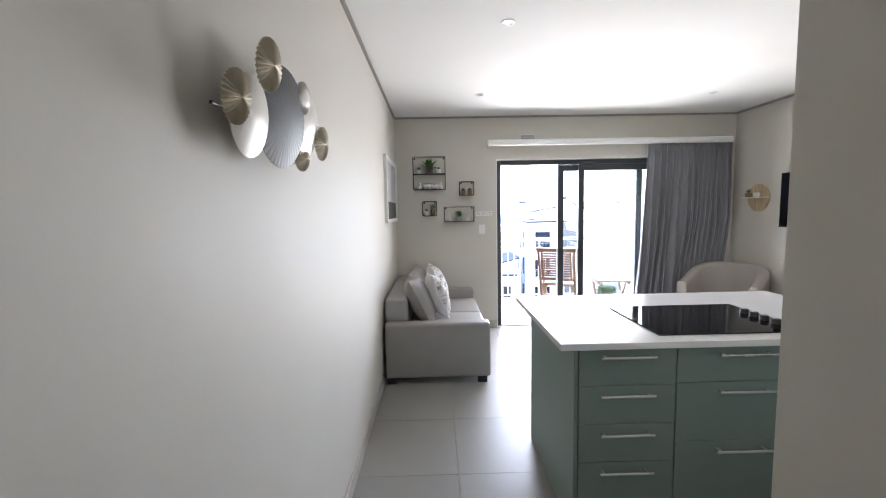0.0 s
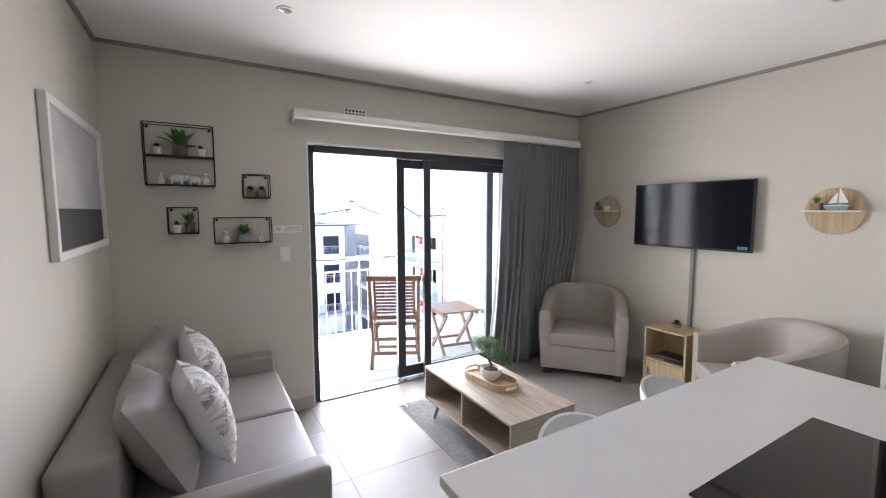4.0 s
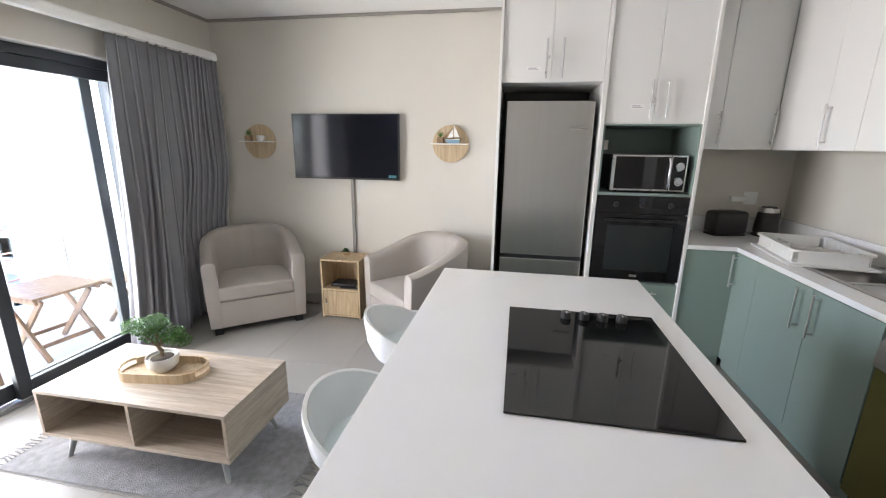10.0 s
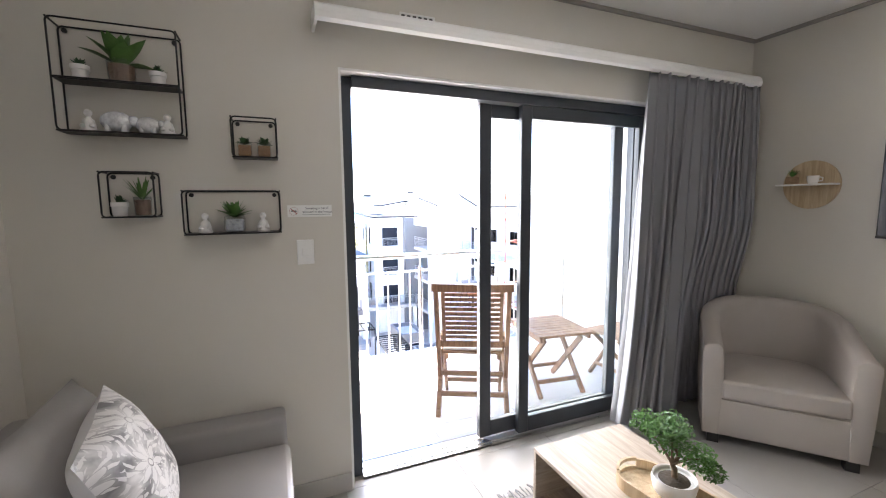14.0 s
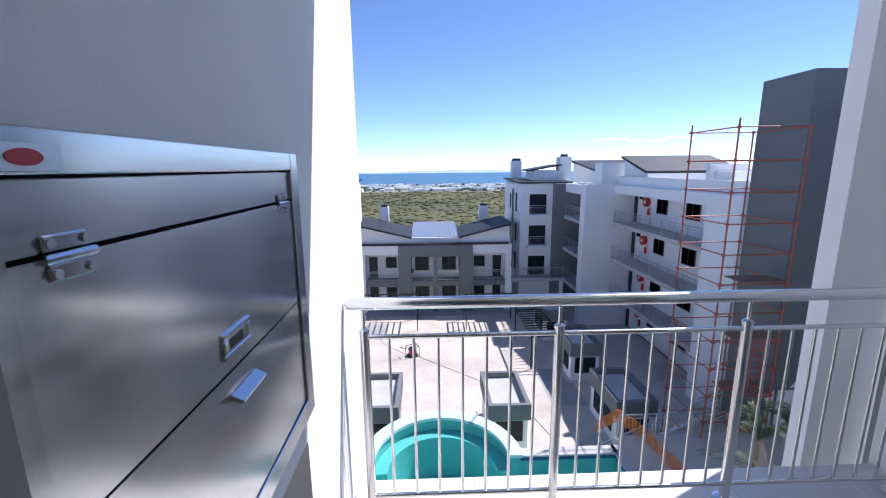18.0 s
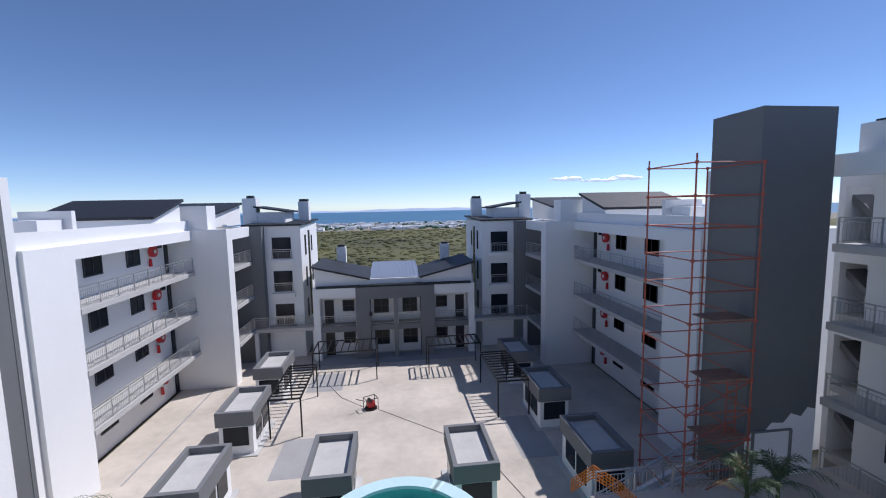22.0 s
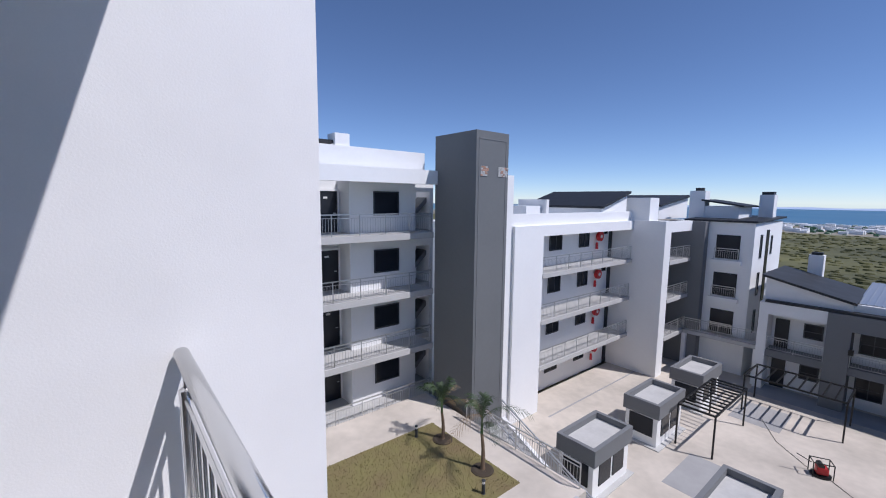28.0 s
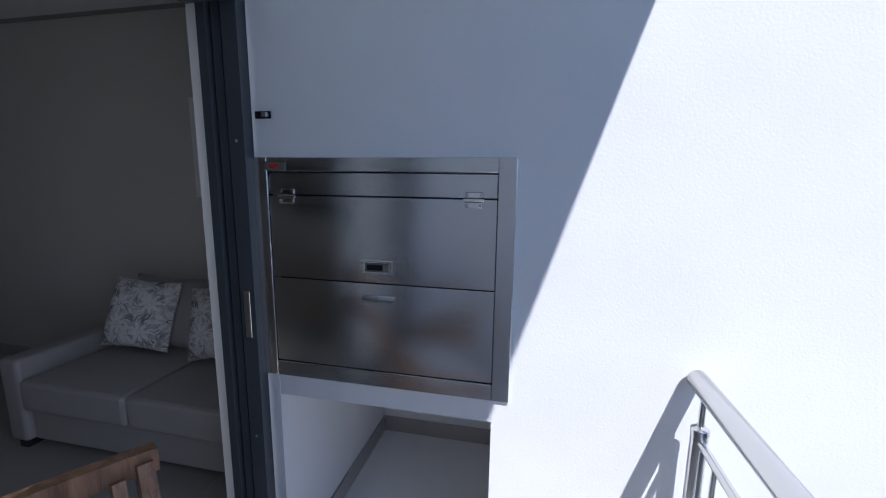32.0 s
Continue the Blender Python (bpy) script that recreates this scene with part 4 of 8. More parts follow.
tagged(part("grass", bm, LAWN, None), "short dry grass blades on the lawn", "grass", "", "stuff")


def pool():
    ob = thing("swimming_pool", "turquoise painted pool with a rounded end and pale coping", "pool", pose(2, 17, DECK))
    zb, zw = G + 0.4, DECK - 0.02
    cx, cy, r = 1.85, 19.6, 2.95
    wpart("basin_floor", bx(PX0, PY0, G, PX1, PY1 + 0.0, zb), POOLM, ob)
    for a in ((PX0, PY0, PX0 + 0.3, PY1), (PX1 - 0.3, PY0, PX1, PY1), (PX0 + 0.3, PY0, PX1 - 0.3, PY0 + 0.3), (PX0 + 0.3, PY1 - 0.3, cx - r + 0.1, PY1), (cx + r - 0.1, PY1 - 0.3, PX1 - 0.3, PY1)):
        wpart("basin_wall", bx(a[0], a[1], zb, a[2], a[3], DECK - 0.25), POOLM, ob)
        wpart("tile_band", bx(a[0] - 0.005, a[1] - 0.005, DECK - 0.25, a[2] + 0.005, a[3] + 0.005, DECK - 0.06), BLUEB, ob)
        wpart("coping", bx(a[0] - 0.08, a[1] - 0.08, DECK - 0.06, a[2] + 0.08, a[3] + 0.08, DECK + 0.02, 0.01, 1), SLAB, ob)

    def ring(r0, r1, z0, z1, n=40):
        out = [(r1 * math.cos(math.pi * k / n), r1 * math.sin(math.pi * k / n)) for k in range(n + 1)]
        inn = [(r0 * math.cos(math.pi * k / n), r0 * math.sin(math.pi * k / n)) for k in range(n, -1, -1)]
        b = bmesh.new()
        for k in range(n):
            q = [out[k], out[k + 1], inn[n - k - 1], inn[n - k]]
            lo = [b.verts.new((cx + x, cy + y, z0)) for x, y in q]
            hi = [b.verts.new((cx + x, cy + y, z1)) for x, y in q]
            b.faces.new(hi)
            for i in range(4):
                b.faces.new((lo[i], lo[(i + 1) % 4], hi[(i + 1) % 4], hi[i]))
        bmesh.ops.remove_doubles(b, verts=b.verts, dist=0.001)
        bmesh.ops.recalc_face_normals(b, faces=b.faces)
        return b

    wpart("round_wall", ring(r - 0.35, r, G, DECK - 0.05), POOLM, ob)
    wpart("round_coping", ring(r - 0.45, r + 0.1, DECK - 0.05, DECK + 0.08), COPE, ob, "pale aqua rounded coping", True)
    wpart("inner_ledge", ring(r - 0.9, r - 0.36, G, DECK - 0.55), POOLM, ob)
    wpart("round_floor", prism(bmesh.new(), [(cx + (r - 0.2) * math.cos(math.pi * k / 24), cy + (r - 0.2) * math.sin(math.pi * k / 24)) for k in range(25)], G, zb), POOLM, ob)


pool()


def stairs(sx):
    ob = thing("outdoor_stairs", "cement stairs with galvanised railings down to the courtyard", "stairs", pose(CX - sx * 8, 21.5, G))
    n = 15
    xs = (-10.0, -4.2) if sx > 0 else (13.9, 8.3)
    for k in range(n):
        x0 = xs[0] + (xs[1] - xs[0]) * k / n
        x1 = xs[0] + (xs[1] - xs[0]) * (k + 1) / n
        lo, hi = sorted((x0, x1))
        wpart("step", bx(lo, 20.62, G, hi, 21.9, DECK - (DECK - G) * (k + 1) / (n + 1)), SLAB, ob)
    for y in (20.68, 21.86):
        wpart("railing", railing(bmesh.new(), (xs[0], y, DECK), (xs[1], y, G + 0.2), 1.0), GALV, ob)
    out = [(xs[0], DECK + 0.05), (xs[1], G + 0.2), (xs[1], G), (xs[0], DECK - 0.45)]
    wpart("stringer_wall", prism(bmesh.new(), out if sx > 0 else out[::-1], -0.10, 0.10, Matrix.Translation((0, 22.02, 0)) @ pose(0, 0, 0, 90, 0, 0)), PLASTERF, ob, "white plastered stringer wall")
    wpart("railing", railing(bmesh.new(), (xs[0] - sx * 1.0, 20.5, DECK), (xs[1] - sx * 0.6, 20.5, DECK), 1.0), GALV, ob)


stairs(1)
stairs(-1)


def palm(x, y, z, h, seed, n=15, spread=1.25):
    random.seed(seed)
    ob = thing("palm_tree", "young feather palm on the deck" if x > 0 else "young feather palm with thin fronds in the lawn", "palm", pose(x, y, z), "young palms")
    pts, lean = [], random.uniform(-0.08, 0.08)
    th = h * 0.62
    for k in range(8):
        u = k / 7
        pts.append((lean * u * u * 2, 0.04 * math.sin(u * 3), th * u))
    part("trunk", sweep(bmesh.new(), pts, [0.085 - 0.03 * k / 7 + (0.035 if k == 0 else 0) + 0.008 * (k % 2) for k in range(8)], 9), PALMT, ob, "", True)
    base = Vector(pts[-1])
    part("crown_shaft", sweep(bmesh.new(), [base, base + Vector((0, 0, h * 0.16)), base + Vector((lean * 0.3, 0, h * 0.34))], [0.058, 0.045, 0.02], 9), PALML, ob, "green sheath of the young fronds", True)
    for k in range(n):
        a, el = 2 * math.pi * k / n * 1.618 + random.uniform(-0.2, 0.2), random.uniform(0.75, 1.5)
        L = spread * random.uniform(0.75, 1.2)
        top = base + Vector((0, 0, h * random.uniform(0.1, 0.3)))
        b = bmesh.new()
        spine = []
        for j in range(9):
            u = j / 8
            out = L * u * math.cos(el) * (1 + 0.9 * u)
            up = L * u * math.sin(el) - L * u ** 3 * (0.3 + 0.55 * math.cos(el))
            spine.append(top + Vector((out * math.cos(a), out * math.sin(a), up)))
        sweep(b, spine, [0.014 * (1 - 0.8 * j / 8) for j in range(9)], 4)
        side = Vector((-math.sin(a), math.cos(a), 0))
        for j in range(5, 30):
            u = j / 30
            i = min(7, int(u * 8))
            p = spine[i].lerp(spine[i + 1], u * 8 - i)
            d = (spine[i + 1] - spine[i]).normalized()
            ll = 0.30 * L * (1 - (2 * u - 1.1) ** 2 * 0.7) * random.uniform(0.75, 1.1)
            for s in (-1, 1):
                tip = p + (side * s * 0.6 + d * 0.75).normalized() * ll + Vector((0, 0, -0.5 * ll * random.uniform(0.4, 1.3)))
                mid = p.lerp(tip, 0.45) + Vector((0, 0, 0.03 * L))
                w = d * 0.013
                v = [b.verts.new(p - w * 0.5), b.verts.new(mid - w), b.verts.new(tip), b.verts.new(mid + w), b.verts.new(p + w * 0.5)]
                b.faces.new(v)
        part("frond", b, PALMD if el < 0.9 else PALML, ob)
    part("mulch_ring", lathe(bmesh.new(), [(0.0, 0.05), (0.35, 0.06), (0.45, 0.03), (0.46, -0.02)], 18), SOIL, ob)


palm(-10.4, 18.5, DECK + 0.03, 2.0, 3, 15, 1.55)
palm(-7.8, 18.4, DECK + 0.03, 2.4, 4, 12, 1.5)


def bollard(x, y):
    ob = thing("bollard_lamp", "short dark bollard lamp with a white head in the lawn", "lamp", pose(x, y, DECK + 0.02), "lawn lamps")
    part("post", lathe(bmesh.new(), [(0.0, 0.0), (0.085, 0.0), (0.085, 0.02), (0.065, 0.03), (0.065, 0.40), (0.0, 0.40)], 16), CHAR, ob, "", True)
    part("head", lathe(bmesh.new(), [(0.0, 0.40), (0.055, 0.40), (0.055, 0.50), (0.0, 0.50)], 16), POT, ob, "white diffuser", True)
    part("cap", lathe(bmesh.new(), [(0.0, 0.50), (0.075, 0.50), (0.075, 0.53), (0.05, 0.55), (0.0, 0.55)], 16), CHAR, ob, "", True)


bollard(-11.3, 17.7)
bollard(-6.85, 17.5)
palm(11.4, 17.0, DECK, 3.0, 6, 17, 1.5)
palm(13.2, 17.6, DECK, 2.6, 7, 15, 1.4)
palm(10.2, 15.2, DECK, 2.3, 8, 15, 1.4)


def scaffold():
    ob = thing("scaffold_tower", "rusty orange tube scaffold with plank platforms against the tower", "scaffold", pose(13.4, 22, DECK))
    xa, xb, ya, yb = 12.15, 14.7, 20.3, 22.9
    levels = [G + 0.1 + 1.12 * k for k in range(14)]
    for x in (xa, xb):
        for y in (ya, yb):
            top = levels[-1] + (0.3 if x < xb else 0.0)
            b = tube(bmesh.new(), (x, y, G + 0.02), (x, y, top), 0.03, n=8)
            for z in levels:
                tube(b, (x, y, z - 0.06), (x, y, z + 0.06), 0.05, n=8)
            wpart("standard", b, ORANGE, ob)
    for z in levels:
        for y in (ya, yb):
            wpart("ledger", tube(bmesh.new(), (xa - 0.1, y, z), (xb + 0.1, y, z), 0.024, n=6), ORANGE, ob)
        for x in (xa, xb):
            wpart("transom", tube(bmesh.new(), (x, ya - 0.1, z), (x, yb + 0.1, z), 0.024, n=6), ORANGE, ob)
    for k, z in enumerate(levels[:6]):
        wpart("brace", tube(bmesh.new(), (xa, ya, z), (xb, ya, z + 1.1), 0.022, n=6), ORANGE, ob)
    for z in (levels[4], levels[6], levels[8]):
        for j in range(4):
            wpart("plank", bx(xa + 0.9, ya + 0.1 + j * 0.24, z + 0.03, xb, ya + 0.32 + j * 0.24, z + 0.07), PLANKM, ob, "weathered scaffold plank")
    bm = bmesh.new()
    for s in (0, 0.4):
        bar(bm, (xb - 0.7 + s, ya + 0.3, levels[4]), (xb - 0.7 + s, ya + 0.3, levels[6]), 0.03, 0.03)
    for j in range(9):
        z = levels[4] + 0.25 * j
        bar(bm, (xb - 0.7, ya + 0.3, z), (xb - 0.3, ya + 0.3, z), 0.025, 0.025)
    wpart("ladder", bm, ORANGE, ob)


scaffold()

# Orange barrier netting by the stairs.
bm = bmesh.new()
pts = [(8.2, 21.0, DECK + 0.2), (8.9, 20.7, DECK + 0.9), (9.6, 20.2, DECK + 0.55), (10.1, 18.6, DECK + 0.25), (10.4, 17.2, DECK + 0.15), (12.4, 16.4, DECK + 0.2)]
for p, q in zip(pts, pts[1:]):
    a, b_ = Vector(p), Vector(q)
    for j in range(5):
        tube(bm, a + Vector((0, 0, 0.12 * j - 0.25)), b_ + Vector((0, 0, 0.12 * j - 0.25)), 0.022, n=5)
    L_ = (b_ - a).length
    for j in range(int(L_ / 0.12)):
        c = a.lerp(b_, j * 0.12 / L_)
        bar(bm, c + Vector((0, 0, -0.25)), c + Vector((0, 0, 0.23)), 0.03, 0.02)
tagged(part("barrier_netting", bm, NETM, None), "sagging orange plastic barrier netting by the stairs", "netting")

# A compressor on the screed.
comp = thing("power_trowel", "red and black petrol machine in a tube frame on the screed", "machine", pose(0.15, 34.1, G, 0, 0, 25))
bm = bmesh.new()
for p, q in (((-0.4, -0.3, 0), (-0.4, -0.3, 0.75)), ((0.4, -0.3, 0), (0.4, -0.3, 0.75)), ((-0.4, 0.3, 0), (-0.4, 0.3, 0.75)), ((0.4, 0.3, 0), (0.4, 0.3, 0.75)), ((-0.4, -0.3, 0.75), (0.4, -0.3, 0.75)), ((-0.4, 0.3, 0.75), (0.4, 0.3, 0.75)), ((-0.4, -0.3, 0.75), (-0.4, 0.3, 0.75)), ((0.4, -0.3, 0.75), (0.4, 0.3, 0.75)), ((-0.4, 0.0, 0.6), (-1.0, 0.0, 0.9))):
    tube(bm, p, q, 0.025, n=8)
part("frame", bm, BLACKM, comp)
part("engine", bx(-0.2, -0.22, 0.12, 0.25, 0.22, 0.5, 0.05), REDM, comp)
part("tank", tube(bmesh.new(), (-0.05, -0.2, 0.55), (-0.05, 0.2, 0.55), 0.13, n=16), BLACKPL, comp)
part("disc", tube(bmesh.new(), (0, 0, 0.02), (0, 0, 0.08), 0.42, n=24), BLACKM, comp)
cab = part("cable", sweep(bmesh.new(), [(0.5, 34.0, G + 0.02), (2.0, 32.6, G + 0.02), (4.5, 30.3, G + 0.02), (6.8, 26.9, G + 0.02), (7.6, 24.2, G + 0.02)], 0.011, 6), BLACKM, None)
tagged(cab, "thin black cable lying across the screed", "cable")
cab = part("cable", sweep(bmesh.new(), [(-0.4, 34.4, G + 0.02), (-2.0, 36.0, G + 0.02), (-3.2, 38.3, G + 0.02)], 0.011, 6), BLACKM, None)
tagged(cab, "thin black cable lying across the screed", "cable")

# Far town, hills, bushes.
random.seed(21)


def scattered(name, m, label, cat, items):
    """Many small boxes or rough bushes in one mesh: (x, y, z, w, d, h, bush)."""
    V, F = [], []
    for x, y, z, w, d, h, bush in items:
        n0 = len(V)
        if bush:
            k = 7
            V.extend((x + w * math.cos(6.283 * i / k) * random.uniform(0.7, 1.1), y + d * math.sin(6.283 * i / k) * random.uniform(0.7, 1.1), z) for i in range(k))
            V.extend((x + 0.75 * w * math.cos(6.283 * i / k) * random.uniform(0.7, 1.2), y + 0.75 * d * math.sin(6.283 * i / k) * random.uniform(0.7, 1.2), z + h * random.uniform(0.5, 0.9)) for i in range(k))
            V.append((x, y, z + h))
            for i in range(k):
                j = (i + 1) % k
                F.append((n0 + i, n0 + j, n0 + k + j, n0 + k + i))
                F.append((n0 + k + i, n0 + k + j, n0 + 2 * k))
        else:
            V.extend(((x, y, z), (x + w, y, z), (x + w, y + d, z), (x, y + d, z), (x, y, z + h), (x + w, y, z + h), (x + w, y + d, z + h), (x, y + d, z + h)))
            F.extend(tuple(n0 + i for i in q) for q in ((0, 1, 5, 4), (1, 2, 6, 5), (2, 3, 7, 6), (3, 0, 4, 7), (4, 5, 6, 7)))
    me = bpy.data.meshes.new(name)
    me.from_pydata(V, [], F)
    me.materials.append(m)
    tagged(new(name, me), label, cat, "", "stuff")


def town_spot():
    y = random.uniform(810, 1240)
    return random.uniform(-0.32, 0.62) * y, y, float(np.interp(y, (799, 1000, 1300), (G - 30.9, G - 33, G - 37)))


items = []
for k in range(620):
    x, y, z = town_spot()
    items.append((x, y, z - 1, random.uniform(6, 18), random.uniform(6, 14), random.uniform(3, 7), False))
scattered("town_houses", PLASTERF, "white houses of a seaside town far off", "town", items)
items = []
for k in range(500):
    x, y, z = town_spot()
    r = random.uniform(3, 7)
    items.append((x, y, z - 1, r, r, r * 0.9, True))
scattered("town_trees", LEAFD, "dark trees among the far houses", "trees", items)
items = []
for k in range(5200):
    y = 62 + 720 * random.random() ** 1.6
    x = random.uniform(-0.6, 0.8) * y
    z = float(np.interp(y, SY_, SZ_))
    r = random.uniform(0.5, 1.5) * (1 + y / 500)
    items.append((x, y, z - 0.1, r * 1.3, r, r * random.uniform(0.4, 0.7), True))
scattered("bushes", SCRUB, "low olive bushes scattered over the scrubland", "bushes", items)
# Far hills; their pale blue colour carries the haze of the distance.
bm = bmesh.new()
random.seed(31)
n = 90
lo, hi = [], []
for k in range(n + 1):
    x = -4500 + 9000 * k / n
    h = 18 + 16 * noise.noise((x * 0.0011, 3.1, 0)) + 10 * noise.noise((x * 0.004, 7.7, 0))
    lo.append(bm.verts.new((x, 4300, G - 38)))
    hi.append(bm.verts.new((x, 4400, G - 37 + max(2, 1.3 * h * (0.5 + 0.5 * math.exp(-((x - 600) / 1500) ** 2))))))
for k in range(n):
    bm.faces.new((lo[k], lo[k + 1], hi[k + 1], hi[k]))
struct("backdrop_hills", bm, HILL, "hills across the bay with distance haze painted in as pale blue", "hills")


# A low streak of small clouds over the bay.
CLOUD = mat("cloud_glow_white", (0.9, 0.9, 0.9), 1.0, var=0.03, scale=0.01, fine=0.05, bump=0.0)
# Emission is added to brighten the backlit side of the clouds.
CLOUD.node_tree.nodes["Principled BSDF"].inputs["Emission Color"].default_value = (0.85, 0.93, 1.0, 1)
CLOUD.node_tree.nodes["Principled BSDF"].inputs["Emission Strength"].default_value = 0.45
random.seed(21)
for cx, cz, w_, h_, n_ in ((1680, 238, 50, 30, 12), (1830, 236, 110, 38, 24), (2160, 222, 190, 30, 30), (2430, 240, 150, 48, 30)):
    bm = bmesh.new()
    for k in range(n_):
        u = random.uniform(-1, 1)
        r = h_ * random.uniform(0.35, 1.0) * (1.1 - 0.7 * abs(u))
        m_ = Matrix.Translation((cx + u * w_, 4100 + random.uniform(-60, 60), cz + r * 0.4 + random.uniform(-2, 4))) @ Matrix.Diagonal((r * 2.0, r * 2.0, r * 0.62, 1))
        bmesh.ops.create_icosphere(bm, subdivisions=2, radius=1, matrix=m_)
    for v in bm.verts:
        v.co += Vector((noise.noise(v.co * 0.05), 0, noise.noise(v.co * 0.06 + Vector((5, 1, 2))))) * 7
    tagged(part("cloud", bm, CLOUD, None, "", True), "small white fair-weather cloud over the bay", "cloud", "clouds", "stuff")


# ---- kitchen ----
def bar_handle(parent, p, q, out, r=0.006, off=0.035):
    """A satin bar handle from p to q, standing off along out, with its two stems."""
    p, q, out = Vector(p), Vector(q), Vector(out)
    d = (q - p).normalized() * 0.02
    bm = tube(bmesh.new(), p + out * off, q + out * off, r, n=12)
    for s in (p + d, q - d):
        tube(bm, s, s + out * (off + 0.002), r * 0.8, n=8)
    return wpart("handle", bm, SATIN, parent, "brushed steel bar handle", True)


def front(parent, name, a, b, axis, out, m, label="", t=0.018):
    """A cabinet front between corners a and b in the plane across the axis; out is its facing sign."""
    g = 0.0015
    (x0, y0, z0), (x1, y1, z1) = a, b
    if axis == "x":
        lo, hi = sorted((x0, x0 - out * t))
        bm = bx(lo, min(y0, y1) + g, z0 + g, hi, max(y0, y1) - g, z1 - g, 0.0015, 1)
    else:
        lo, hi = sorted((y0, y0 - out * t))
        bm = bx(min(x0, x1) + g, lo, z0 + g, max(x0, x1) - g, hi, z1 - g, 0.0015, 1)
    return wpart(name, bm, m, parent, label)


def carcass(parent, x0, y0, z0, x1, y1, z1, m):
    return wpart("body", bx(x0, y0, z0, x1, y1, z1), m, parent)


# Island.
isl = thing("kitchen_island", "sage green island with drawers and steel handles", "island", pose(1.75, 3.2, 0))
carcass(isl, 1.0, 2.765, 0.1, 2.52, 3.36, 0.875, GREEN)
wpart("end_panel", bx(0.98, 2.745, 0.0, 0.998, 3.555, 0.878, 0.002, 1), GREEN, isl)
wpart("end_panel", bx(2.522, 2.745, 0.0, 2.55, 3.555, 0.878, 0.002, 1), GREEN, isl)
wpart("plinth", bx(1.0, 2.80, 0.0, 2.52, 3.34, 0.1), GREEN, isl)
for z0, z1 in ((0.702, 0.874), (0.525, 0.702), (0.35, 0.525), (0.1, 0.35)):
    f = front(isl, "drawer", (1.0, 2.745, z0), (1.432, 2.745, z1), "y", -1, GREEN)
    zh = z1 - 0.037
    bar_handle(f, (1.09, 2.745, zh), (1.325, 2.745, zh), (0, -1, 0))
for z0, z1 in ((0.708, 0.874), (0.437, 0.708), (0.1, 0.437)):
    f = front(isl, "drawer", (1.434, 2.745, z0), (2.02, 2.745, z1), "y", -1, GREEN)
    zh = z1 - 0.037
    bar_handle(f, (1.605, 2.745, zh), (1.85, 2.745, zh), (0, -1, 0))
f = front(isl, "door", (2.022, 2.745, 0.1), (2.52, 2.745, 0.874), "y", -1, GREEN)
bar_handle(f, (2.08, 2.745, 0.56), (2.08, 2.745, 0.81), (0, -1, 0))
top = part("island_worktop", bx(0.905, 2.695, 0.88, 2.566, 3.668, 0.91, 0.003, 2), STONE)
tagged(top, "glossy white quartz worktop on the kitchen island", "worktop")

hob = thing("ceramic_hob", "black glass hob with four knobs set in the island", "hob", pose(1.7, 3.04, 0.91))
wpart("glass_plate", bx(1.365, 2.776, 0.9105, 2.062, 3.312, 0.9165, 0.002, 2), BLACKGL, hob)
for y in (3.10, 3.035, 2.968, 2.90):
    bm = lathe(bmesh.new(), [(0.0, 0.024), (0.017, 0.024), (0.019, 0.021), (0.02, 0.0)], 20, Matrix.Translation((1.992, y, 0.9165)))
    k_ = wpart("knob", bm, BLACKPL, hob, "", True)
    wpart("pointer", bx(1.976, y - 0.002, 0.9405, 1.992, y + 0.002, 0.942), SATIN, k_)

# Fridge bay and oven column.
bay = thing("fridge_housing", "tall white housing round the fridge with top doors", "cabinet", pose(3.79, 3.12, 0))
wpart("side_panel", bx(3.47, 3.452, 0.0, XR, 3.472, 2.585, 0.001, 1), WHITE, bay)
wpart("side_panel", bx(3.47, 2.765, 0.0, XR, 2.79, 2.585, 0.001, 1), WHITE, bay)
wpart("top_box", bx(3.51, 2.79, 1.965, XR - 0.002, 3.452, 2.585), WHITE, bay)
for y0, y1, yh in ((3.13, 3.452, 3.165), (2.792, 3.13, 3.062)):
    f = front(bay, "door", (3.49, y0, 1.965), (3.49, y1, 2.583), "x", -1, WHITE)
    bar_handle(f, (3.49, yh, 1.985), (3.49, yh, 2.228), (-1, 0, 0))
wpart("lock", tube(bmesh.new(), (3.49, 3.15, 2.12), (3.482, 3.15, 2.12), 0.012, n=14), SATIN, bay)
wpart("label_strip", bx(3.4885, 3.20, 2.03, 3.49, 3.28, 2.055), POT, bay, "small white paper label with faint print")
# Back of the bay coloured black to paint in the shade round the fridge.
wpart("shade_black_back", bx(XR - 0.02, 2.79, 0.0, XR - 0.002, 3.452, 1.965), BLACKPL, bay)

col = thing("oven_housing", "tall white and sage oven housing with a microwave niche", "cabinet", pose(3.79, 2.45, 0))
wpart("side_panel", bx(3.47, 2.142, 0.0, XR, 2.162, 2.585, 0.001, 1), WHITE, col)
wpart("niche_side", bx(3.48, 2.162, 1.25, 3.98, 2.175, 1.69), GREEN, col)
wpart("niche_side", bx(3.48, 2.752, 1.25, 3.98, 2.764, 1.69), GREEN, col)
wpart("niche_back", bx(3.97, 2.162, 1.25, 3.985, 2.764, 1.69), GREEN, col)
wpart("niche_shelf", bx(3.475, 2.162, 1.232, 3.985, 2.764, 1.25), GREEN, col)
wpart("niche_top", bx(3.48, 2.162, 1.69, 3.985, 2.764, 1.70), GREEN, col)
wpart("top_box", bx(3.51, 2.162, 1.70, XR - 0.002, 2.764, 2.585), WHITE, col)
wpart("base_box", bx(3.52, 2.162, 0.1, XR - 0.002, 2.764, 0.61), GREEN, col)
